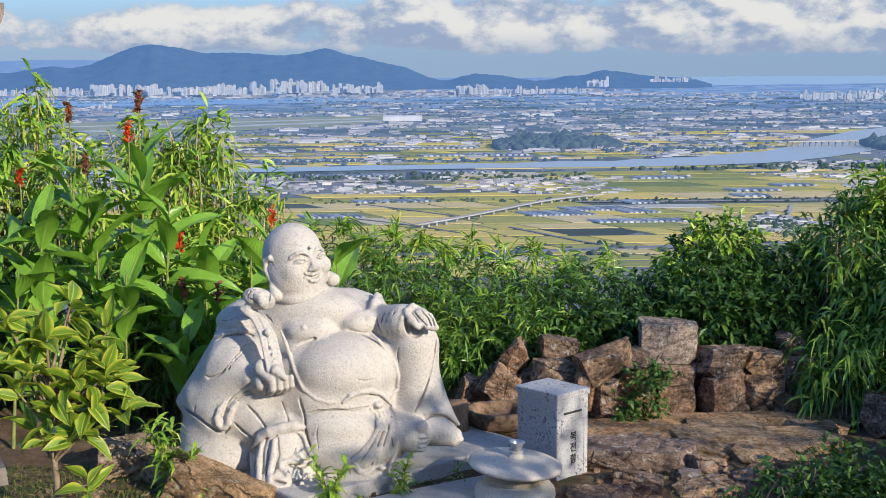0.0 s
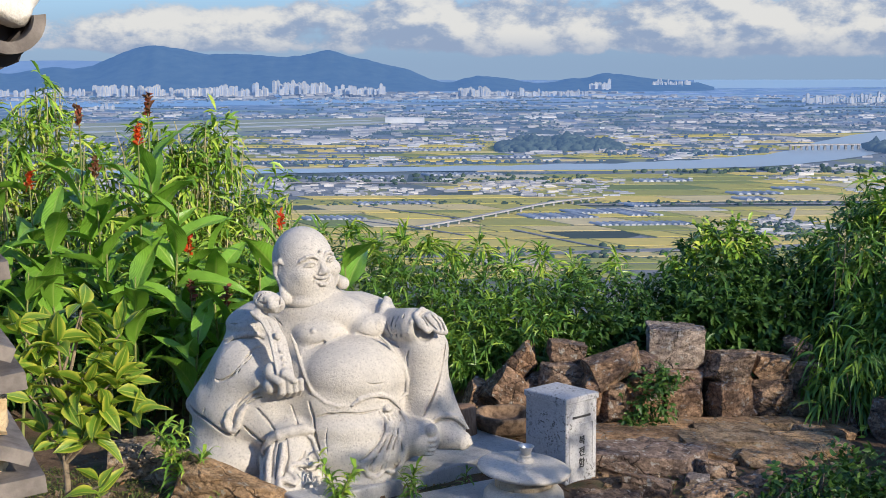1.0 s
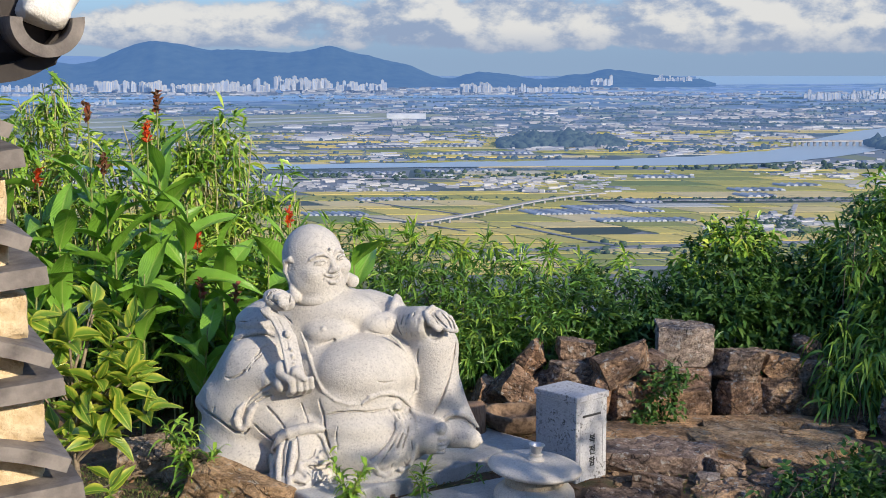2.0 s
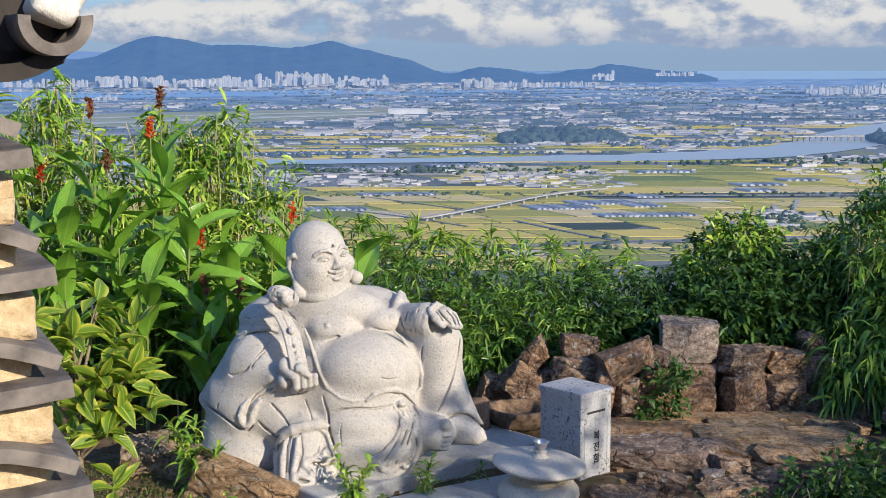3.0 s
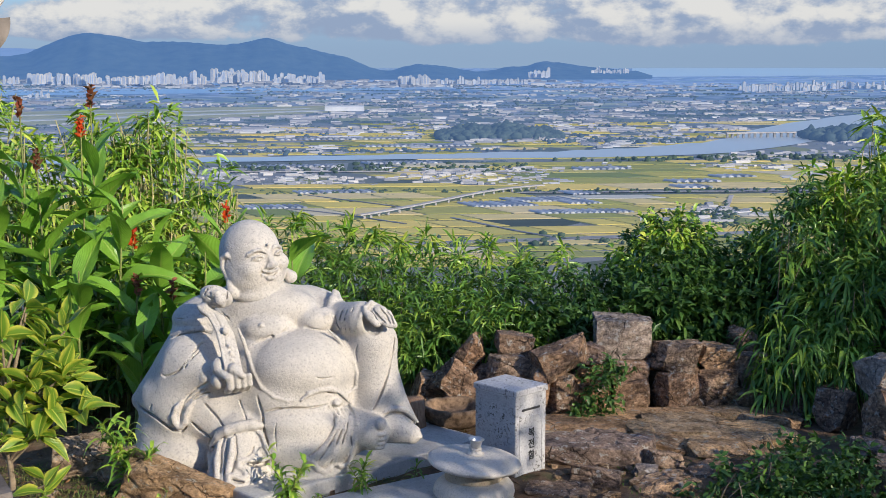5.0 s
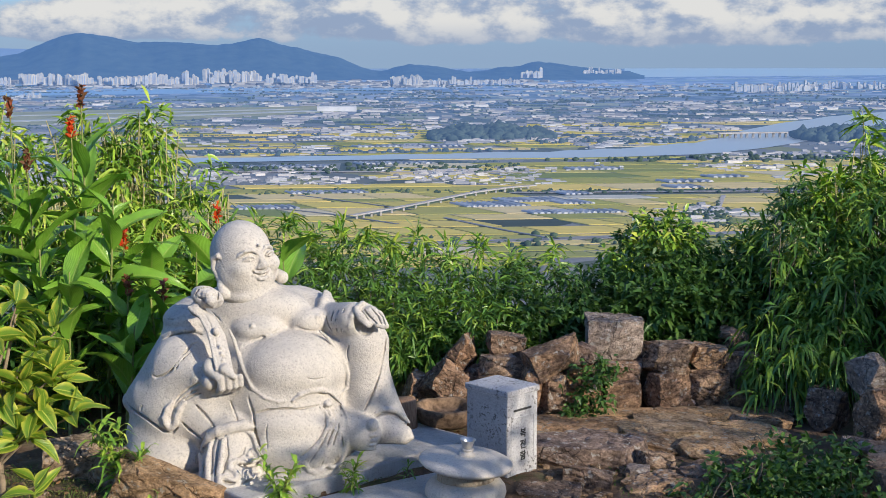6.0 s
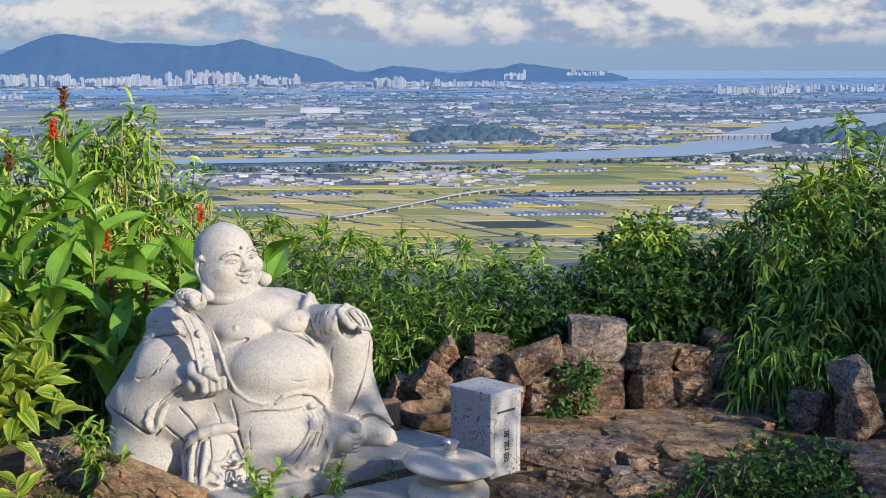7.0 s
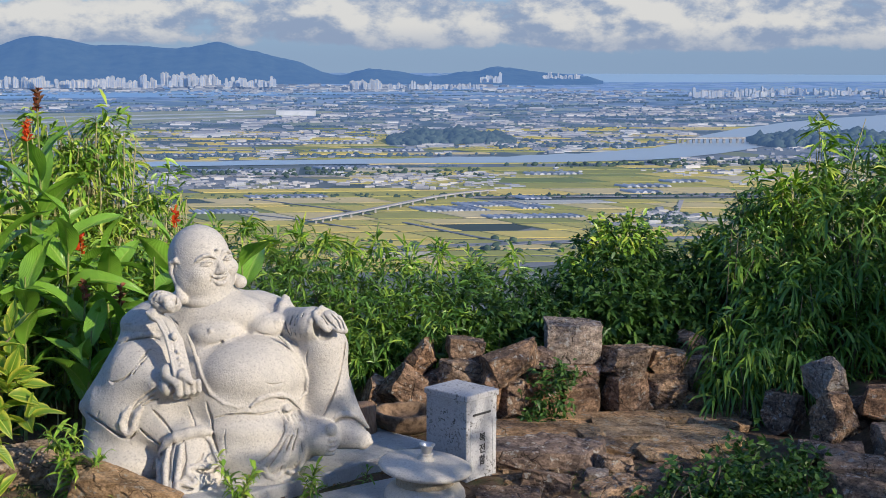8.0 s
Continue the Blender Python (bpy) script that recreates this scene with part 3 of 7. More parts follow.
def ribbon(rows, lift, n=12):
    """A flat band over the plain; rows of (turn, drop of far bank, drop of near bank)."""
    r = np.array(rows)
    t = np.linspace(0, 1, (len(r) - 1) * n + 1)
    u, a, b = (np.interp(t * (len(r) - 1), np.arange(len(r)), r[:, k]) for k in range(3))
    ker = np.ones(9) / 9
    a, b = (np.convolve(np.pad(q, 4, "edge"), ker, "valid") for q in (a, b))
    far, near = reach(a), reach(b)
    wob = 1 + 0.004 * np.sin(u * 90) + 0.003 * np.sin(u * 230)
    v = np.vstack([np.stack([u * far * wob, far * wob, np.full_like(u, PLAIN + lift)], 1), np.stack([u * near, near, np.full_like(u, PLAIN + lift)], 1)])
    k = len(u)
    return v, np.array([(k + i, k + i + 1, i + 1, i) for i in range(k - 1)])


RIVER = [(-0.30, 4.42, 4.58), (-0.16, 4.38, 4.56), (0.027, 4.22, 4.42), (0.127, 4.12, 4.40), (0.172, 4.04, 4.38), (0.238, 3.78, 4.27), (0.260, 3.55, 4.20),
         (0.272, 3.30, 4.12), (0.30, 2.98, 3.95), (0.34, 2.66, 3.55), (0.42, 2.30, 3.1)]


TURF_U, TURF_FAR, TURF_NEAR = (-0.40, -0.30, -0.14, -0.03, 0.0), (2.55, 2.45, 2.24, 2.16, 2.2), (3.25, 3.05, 2.74, 2.42, 2.28)


def dry(x, y):
    """Whether a place on the plain lies outside the river and the airfield."""
    r = np.array(RIVER)
    drop = math.degrees(math.atan2(2.15 - PLAIN, y))
    if x < 0 and np.interp(x / y, TURF_U, TURF_FAR) < drop < np.interp(x / y, TURF_U, TURF_NEAR):
        return False
    return not np.interp(x / y, r[:, 0], r[:, 1]) - 0.06 < drop < np.interp(x / y, r[:, 0], r[:, 2]) + 0.06


def make_water():
    m, nt, b = material("river_water", 0.35, 0, 0.4)
    b.inputs["Base Color"].default_value = (0.18, 0.22, 0.27, 1)
    bump(nt, b, noise_tex(nt, 0.6, 4), 0.15, 0.3)
    # haze and the sky's reflection put in as a pale surface glow
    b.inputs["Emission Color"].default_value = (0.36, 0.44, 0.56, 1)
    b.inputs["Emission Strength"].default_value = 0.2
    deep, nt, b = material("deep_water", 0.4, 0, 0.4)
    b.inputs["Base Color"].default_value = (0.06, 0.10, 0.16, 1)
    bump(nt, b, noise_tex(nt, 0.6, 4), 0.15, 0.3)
    # blue haze over the water arm, put in as glow
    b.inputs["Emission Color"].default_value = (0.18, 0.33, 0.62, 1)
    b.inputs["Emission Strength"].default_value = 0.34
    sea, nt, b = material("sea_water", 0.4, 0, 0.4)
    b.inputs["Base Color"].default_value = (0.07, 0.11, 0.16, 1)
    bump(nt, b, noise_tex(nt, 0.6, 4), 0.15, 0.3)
    # horizon haze over the sea, put in as a stronger glow
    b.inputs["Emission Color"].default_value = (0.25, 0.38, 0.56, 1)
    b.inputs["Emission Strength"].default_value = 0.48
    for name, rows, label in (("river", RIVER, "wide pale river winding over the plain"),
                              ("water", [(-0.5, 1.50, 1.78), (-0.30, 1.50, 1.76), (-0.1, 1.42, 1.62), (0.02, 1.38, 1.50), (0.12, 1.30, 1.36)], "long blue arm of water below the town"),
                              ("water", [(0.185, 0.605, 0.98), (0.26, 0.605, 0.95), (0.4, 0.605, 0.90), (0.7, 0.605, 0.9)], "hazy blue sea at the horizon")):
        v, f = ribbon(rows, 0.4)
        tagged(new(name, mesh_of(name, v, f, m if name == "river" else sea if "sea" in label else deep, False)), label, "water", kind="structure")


make_water()


def field_mesh(rng, lo, hi, left, right, w, d, keep, lift, turn=0.16):
    """Paddy parcels laid in rows, each a thin raised sheet with a gap of road or ditch round it."""
    pile = Pile()
    y = lo
    while y < hi:
        dd = d * rng.uniform(0.6, 1.4)
        x = left * y - 40
        while x < right * y + 20:
            ww = w * rng.uniform(0.5, 1.6)
            if rng.random() < keep:
                c = np.array([[0, 0], [ww - 0.9, 0], [ww - 0.9, dd - 3.0], [0, dd - 3.0]])
                c[:, 0] += x + c[:, 1] * -0.55
                c[:, 1] += y + (c[:, 0] - 0) * turn * 0.35
                top = np.column_stack([c, np.full(4, PLAIN + lift)])
                base = np.column_stack([c, np.full(4, PLAIN - 0.2)])
                pile.add(np.vstack([top, base]), [(0, 1, 2, 3), (4, 5, 1, 0), (5, 6, 2, 1), (6, 7, 3, 2), (7, 4, 0, 3)])
            x += ww
        y += dd
    return pile


def box_rows(pile, x, y, w, d, h, turn, roof=0.35, base=PLAIN):
    """A small house: walls and a pitched roof."""
    c, s = math.cos(turn), math.sin(turn)
    p = np.array([[-w, -d, 0], [w, -d, 0], [w, d, 0], [-w, d, 0], [-w, -d, h], [w, -d, h], [w, d, h], [-w, d, h], [-w, 0, h * (1 + roof)], [w, 0, h * (1 + roof)]]) * np.array([0.5, 0.5, 1])
    p[:, :2] = p[:, :2] @ np.array([[c, s], [-s, c]])
    pile.add(p + np.array([x, y, base]), [(0, 1, 5, 4), (1, 2, 6, 5), (2, 3, 7, 6), (3, 0, 4, 7), (4, 5, 9, 8), (7, 8, 9, 6), (5, 6, 9, 9), (4, 8, 7, 7)])


def make_valley():
    rng = np.random.default_rng(11)
    m, nt, b = material("rice_paddy", 0.9, 0, 0.1)
    isle = nt.nodes.new("ShaderNodeNewGeometry").outputs["Random Per Island"]
    col = spread(nt, isle, [(0.0, (0.16, 0.20, 0.05)), (0.2, (0.36, 0.33, 0.07)), (0.4, (0.56, 0.45, 0.10)), (0.6, (0.64, 0.48, 0.13)), (0.75, (0.30, 0.30, 0.06)), (0.92, (0.58, 0.46, 0.20)), (1.0, (0.42, 0.42, 0.38))])
    col = blend(nt, 0.35, col, spread(nt, noise_tex(nt, 0.12, 6, 0.6), [(0.3, (0.6, 0.65, 0.6)), (0.7, (1.25, 1.2, 1.2))]), "MULTIPLY")
    nt.links.new(col, b.inputs["Base Color"])
    # haze over the paddies, put in as a faint blue glow
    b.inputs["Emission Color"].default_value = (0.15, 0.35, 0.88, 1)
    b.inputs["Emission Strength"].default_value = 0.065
    for args in ((330, 490, -0.30, 0.5, 20, 17, 0.97, 0.25), (515, 630, 0.08, 0.5, 36, 20, 0.95, 0.21), (490, 535, -0.3, 0.02, 34, 20, 0.92, 0.33),
                 (740, 830, 0.03, 0.24, 40, 18, 0.75, 0.29), (830, 1020, -0.14, 0.40, 55, 26, 0.55, 0.25), (690, 800, -0.3, 0.02, 42, 18, 0.5, 0.31), (640, 680, 0.0, 0.5, 40, 12, 0.4, 0.37)):
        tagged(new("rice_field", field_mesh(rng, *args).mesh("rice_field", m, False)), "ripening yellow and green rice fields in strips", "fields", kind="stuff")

    # one house paint at three distances: haze put in as bluer base and glow
    near = hazed("house_paint", (0.16, 0.18, 0.22), (0.52, 0.50, 0.48), 1, 0.05, True)
    mid = hazed("house_paint_hazed", (0.09, 0.11, 0.15), (0.40, 0.38, 0.36), 1, 0.13, True)
    dim = hazed("house_paint_most_hazed", (0.07, 0.09, 0.12), (0.33, 0.33, 0.32), 1, 0.17, True)
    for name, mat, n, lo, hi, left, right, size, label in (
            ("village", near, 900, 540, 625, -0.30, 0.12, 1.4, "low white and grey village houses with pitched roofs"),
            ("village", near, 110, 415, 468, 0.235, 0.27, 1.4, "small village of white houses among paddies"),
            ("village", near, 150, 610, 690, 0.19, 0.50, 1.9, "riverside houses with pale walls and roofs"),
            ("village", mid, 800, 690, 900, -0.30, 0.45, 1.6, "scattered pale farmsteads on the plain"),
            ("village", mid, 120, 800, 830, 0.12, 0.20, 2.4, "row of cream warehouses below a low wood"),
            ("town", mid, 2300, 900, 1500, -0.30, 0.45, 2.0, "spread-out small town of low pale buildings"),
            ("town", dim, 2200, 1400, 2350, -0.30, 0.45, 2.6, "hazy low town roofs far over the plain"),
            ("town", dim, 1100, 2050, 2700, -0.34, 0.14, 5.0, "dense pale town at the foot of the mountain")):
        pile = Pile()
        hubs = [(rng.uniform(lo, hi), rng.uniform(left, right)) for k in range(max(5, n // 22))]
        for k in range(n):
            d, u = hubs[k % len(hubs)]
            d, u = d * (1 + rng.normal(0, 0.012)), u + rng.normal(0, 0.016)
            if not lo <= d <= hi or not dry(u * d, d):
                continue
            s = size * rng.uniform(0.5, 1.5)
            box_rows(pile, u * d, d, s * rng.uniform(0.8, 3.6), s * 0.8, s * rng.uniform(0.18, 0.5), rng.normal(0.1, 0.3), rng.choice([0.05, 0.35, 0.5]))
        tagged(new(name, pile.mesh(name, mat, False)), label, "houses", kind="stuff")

    # the same film nearer and farther, the second with more haze glow
    film_ = hazed("greenhouse_film", (0.22, 0.25, 0.29), (0.50, 0.51, 0.53), 1, 0.05, True)
    film_far = hazed("greenhouse_film_hazed", (0.18, 0.19, 0.21), (0.50, 0.49, 0.47), 1, 0.12, True)
    for u, drop, rows, w, gap, long_ in ((0.095, 6.45, 12, 1.5, 1.9, 13), (0.125, 6.25, 12, 1.5, 1.9, 12), (0.155, 6.35, 6, 1.4, 2.0, 12), (0.145, 6.75, 10, 1.5, 2.2, 8), (0.165, 6.75, 12, 1.5, 2.0, 8),
                                          (0.155, 5.95, 5, 1.6, 2.2, 11), (-0.03, 5.85, 14, 1.6, 2.1, 8), (-0.075, 6.5, 10, 1.6, 2.1, 9), (0.24, 5.45, 6, 2.0, 3.4, 9), (0.27, 5.25, 5, 2.0, 3.4, 9),
                                          (-0.06, 4.75, 16, 2.0, 2.6, 9), (0.02, 4.62, 14, 2.0, 2.6, 9), (-0.11, 4.1, 22, 2.4, 3.2, 10), (0.03, 3.9, 18, 2.4, 3.4, 10), (-0.02, 3.6, 24, 2.6, 3.6, 12), (0.1, 3.5, 20, 2.6, 3.6, 12),
                                          (0.17, 4.9, 8, 2.2, 3.0, 9), (0.24, 5.7, 4, 2.0, 3.2, 10), (-0.14, 5.2, 12, 1.8, 2.4, 9)):
        pile = Pile()
        d = float(reach(drop))
        for k in range(rows):
            x0 = u * d + (k - rows / 2) * gap
            a = np.linspace(0, np.pi, 7)
            ring = np.stack([np.cos(a) * w / 2, np.zeros(7), np.sin(a) * w * 0.42], 1)
            skew = np.array([-0.42 * long_, long_, 0])
            base = np.array([x0, d + 0.12 * (x0 - u * d), PLAIN + 0.25])
            v = np.vstack([ring + base, ring + base + skew])
            f = [(i, i + 1, i + 8, i + 7) for i in range(6)] + [(0, 2, 4, 6), (0, 1, 2, 2), (2, 3, 4, 4), (4, 5, 6, 6)]
            pile.add(v, f)
        tagged(new("greenhouse_row", pile.mesh("greenhouse_row", film_, False)), "rows of whitish plastic film greenhouses", "greenhouses", kind="stuff")

    # more film houses and pale roofs in long low streaks over the plain
    for lo, hi, n in ((2.0, 2.9, 60), (2.9, 4.0, 70), (4.65, 5.5, 26)):
        pile = Pile()
        for k in range(n):
            u, d = rng.uniform(-0.30, 0.42), float(reach(rng.uniform(lo, hi)))
            w = d * rng.uniform(0.006, 0.022) * (0.6 if lo > 4 else 1)
            for q in range(rng.integers(2, 5)):
                if dry(u * d, d + q * d * 0.012):
                    box_rows(pile, u * d + rng.normal(0, 0.004) * d, d + q * d * 0.012, w * rng.uniform(0.5, 1.0), d * (0.003 if lo > 4 else 0.006), d * 0.0009, rng.normal(0.05, 0.06), 0.5)
        tagged(new("greenhouse_row", pile.mesh("greenhouse_row", film_far, False)), "long low plastic film greenhouses across the plain", "greenhouses", kind="stuff")

    # near and far trees differ by the haze put into their glow
    wood = hazed("far_trees", (0.030, 0.055, 0.040), (0.07, 0.105, 0.06), 0.3, 0.05)
    wood_far = hazed("hazed_trees", (0.03, 0.05, 0.05), (0.06, 0.085, 0.07), 0.2, 0.17)
    ball = bmesh.new()
    bmesh.ops.create_icosphere(ball, subdivisions=1, radius=1.0)
    bv = np.array([q.co[:] for q in ball.verts])
    bf = np.array([[q.index for q in g.verts] + [g.verts[2].index] for g in ball.faces])
    ball.free()

    def grove(n, place, size, mat, label):
        pile = Pile()
        for k in range(n):
            x, y, z = place()
            if z < PLAIN + 0.1 and not dry(x, y):
                continue
            s = 0.55 * size * rng.uniform(0.5, 1.5)
            pile.add(bv * np.array([s * rng.uniform(0.8, 1.6), s, s * rng.uniform(0.7, 1.2)]) * (1 + 0.13 * rng.normal(size=(len(bv), 1))) + np.array([x, y, z + s * 0.5]), bf)
        tagged(new("far_woods", pile.mesh("far_woods", mat, True)), label, "woods", kind="stuff")

    def strip(left, right, drop, thick):
        def place():
            u = rng.uniform(left, right)
            d = float(reach(drop + rng.normal(0, thick)))
            return u * d, d, PLAIN
        return place

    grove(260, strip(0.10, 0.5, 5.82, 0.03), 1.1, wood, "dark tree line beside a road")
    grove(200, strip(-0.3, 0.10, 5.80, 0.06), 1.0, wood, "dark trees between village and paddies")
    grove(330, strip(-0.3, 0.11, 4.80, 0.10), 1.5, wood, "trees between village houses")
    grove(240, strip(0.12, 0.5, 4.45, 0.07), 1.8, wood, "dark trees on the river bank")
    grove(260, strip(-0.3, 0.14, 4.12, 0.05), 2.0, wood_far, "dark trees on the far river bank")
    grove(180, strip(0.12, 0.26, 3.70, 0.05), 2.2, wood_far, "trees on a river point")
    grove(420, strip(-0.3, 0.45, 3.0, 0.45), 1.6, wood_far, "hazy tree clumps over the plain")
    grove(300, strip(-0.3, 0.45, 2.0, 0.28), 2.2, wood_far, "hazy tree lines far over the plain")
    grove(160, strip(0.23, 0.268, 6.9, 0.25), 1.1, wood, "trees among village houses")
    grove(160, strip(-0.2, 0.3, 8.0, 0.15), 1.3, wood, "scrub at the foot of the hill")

    # field hedges, dykes and shelter belts drawn out across the plain
    for lo, hi, n, size in ((640, 900, 60, 0.9), (900, 1400, 80, 1.3), (1400, 2300, 90, 1.9)):
        pile = Pile()
        for k in range(n):
            d, u, run, tilt = rng.uniform(lo, hi), rng.uniform(-0.32, 0.45), rng.uniform(0.012, 0.07), rng.normal(0, 0.12)
            for q in np.arange(0, run * d, size * 1.3):
                if rng.random() < 0.2 or not dry(u * d + q, d + tilt * q):
                    continue
                s = size * rng.uniform(0.35, 1.0)
                pile.add(bv * np.array([s * 1.4, s, s * 0.7]) * (1 + 0.15 * rng.normal(size=(len(bv), 1))) + np.array([u * d + q, d + tilt * q, PLAIN + s * 0.3]), bf)
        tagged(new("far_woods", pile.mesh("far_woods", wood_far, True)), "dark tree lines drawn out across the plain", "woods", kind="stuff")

    def mound(u0, u1, drop, high):
        def place():
            s = rng.uniform(-1, 1)
            u, d = (u0 + u1) / 2 + s * (u1 - u0) / 2, float(reach(drop))
            bulge = (1 - s * s) * (0.75 + 0.25 * math.sin(9 * s))
            q = rng.uniform(-1, 1)
            return u * d, d + q * 28, PLAIN + high * bulge * (1 - q * q)
        return place

    grove(900, mound(0.042, 0.130, 3.50, 6.5), 4.0, wood_far, "low wooded hill rising out of the plain")
    grove(700, mound(0.315, 0.45, 3.60, 6.0), 4.6, wood_far, "low wooded hill beside the river")


make_valley()


def make_roads():
    # haze over roads and runways put in as glow, strongest on the runways
    pale = hazed("road_concrete", (0.30, 0.28, 0.26), (0.42, 0.39, 0.36), 0.2, 0.06)
    grey = hazed("road_asphalt", (0.15, 0.16, 0.17), (0.26, 0.26, 0.26), 0.2, 0.05)
    turf = hazed("runway", (0.26, 0.28, 0.26), (0.38, 0.39, 0.37), 0.05, 0.16)

    def road(name, rows, w, lift, mat, label, thick=0.8):
        p = np.array([(u * float(reach(a)), float(reach(a)), PLAIN + h) for u, a, h in rows])
        t = np.linspace(0, len(p) - 1, 60)
        p = np.stack([np.interp(t, np.arange(len(p)), p[:, k]) for k in range(3)], 1)
        for k in range(3):
            p[:, k] = np.convolve(np.pad(p[:, k], 5, "edge"), np.ones(11) / 11, "valid")
        d = unit(np.gradient(p, axis=0) * np.array([1, 1, 0]))
        s = np.stack([d[:, 1], -d[:, 0], 0 * d[:, 0]], 1) * w / 2
        z = np.array([0, 0, thick])
        v = np.concatenate([p - s + z, p + s + z, p + s, p - s]) + np.array([0, 0, lift])
        n = len(p)
        f = [(a * n + i, a * n + i + 1, b * n + i + 1, b * n + i) for a, b in ((0, 1), (1, 2), (3, 0)) for i in range(n - 1)]
        return p, mesh_of(name, v, f, mat, False)

    # raised expressway on piers
    p, deck = road("deck", [(-0.02, 7.0, 1.5), (0.0, 6.82, 1.5), (0.035, 6.45, 1.5), (0.072, 6.0, 1.5), (0.10, 5.78, 1.5), (0.122, 5.66, 1.2)], 2.2, 0, pale, "", 0.4)
    way = tagged(new("viaduct"), "long pale concrete expressway viaduct curving over paddies", "viaduct")
    part("deck", deck, way)
    pier = from_bm("pier", block((0.7, 0.9, 1.9), 0.05), pale)
    for k in range(4, 56, 3):
        part("pier", pier, way, m=pose(p[k][0], p[k][1], p[k][2] - 0.85))
    # low bridge over the river
    p, deck = road("deck", [(0.255, 3.58, 3), (0.28, 3.56, 3), (0.31, 3.55, 3)], 3.0, 0, pale, "")
    way = tagged(new("river_bridge"), "low grey bridge on many piers across the river", "bridge")
    part("deck", deck, way)
    pier = from_bm("pier", block((1.4, 1.6, 3.4), 0.05), grey)
    for k in range(2, 60, 5):
        part("pier", pier, way, m=pose(p[k][0], p[k][1], p[k][2] - 1.6))
    for rows, w, mat, label in (([(0.09, 5.86, 0), (0.3, 5.84, 0), (0.55, 5.80, 0)], 4, grey, "grey road along the paddies"),
                                ([(-0.05, 8.1, 0), (0.08, 7.95, 0), (0.2, 7.75, 0), (0.3, 7.6, 0)], 5, grey, "grey road at the foot of the hill"),
                                ([(0.05, 6.9, 0), (0.10, 7.5, 0), (0.14, 7.9, 0)], 1.4, grey, "farm road between paddies"),
                                ([(0.262, 6.0, 0), (0.258, 6.6, 0), (0.25, 7.2, 0)], 1.6, pale, "pale village street"),
                                ([(-0.10, 6.3, 0), (-0.03, 6.75, 0), (0.02, 7.2, 0)], 1.0, grey, "farm road between paddies"),
                                ([(-0.06, 5.9, 0), (0.0, 6.35, 0), (0.03, 6.6, 0)], 1.0, grey, "farm road between paddies"),
                                ([(-0.30, 4.9, 0), (0.02, 4.95, 0), (0.12, 5.0, 0)], 4, pale, "pale road through the village"),
                                ([(-0.30, 2.85, 0), (-0.14, 2.55, 0), (-0.035, 2.36, 0)], 22, turf, "long pale airfield runway"),
                                ([(-0.30, 2.60, 0), (-0.14, 2.40, 0), (-0.05, 2.28, 0)], 16, turf, "long pale airfield taxiway")):
        p, me = road("road", rows, w, 0.3, mat, label, 0.2)
        tagged(new("road", me), label, "road", kind="structure")
    # the turf and the hangar also carry haze as a faint glow
    v, f = ribbon(list(zip(TURF_U, TURF_FAR, TURF_NEAR)), 0.22)
    tagged(new("airfield", mesh_of("airfield", v, f, hazed("airfield_turf", (0.20, 0.22, 0.13), (0.30, 0.30, 0.19), 0.05, 0.13), False)), "wide mown yellow-green airfield turf", "airfield", kind="structure")
    hall = tagged(new("hangar"), "white airfield hall with a shallow roof", "hangar")
    d = float(reach(2.38))
    pile = Pile()
    box_rows(pile, -0.027 * d, d, 36, 12, 4.2, 0.05, 0.25)
    part("hall", pile.mesh("hall", hazed("hangar_paint", (0.38, 0.39, 0.40), (0.5, 0.5, 0.5), 0.1, 0.15), False), hall)


make_roads()


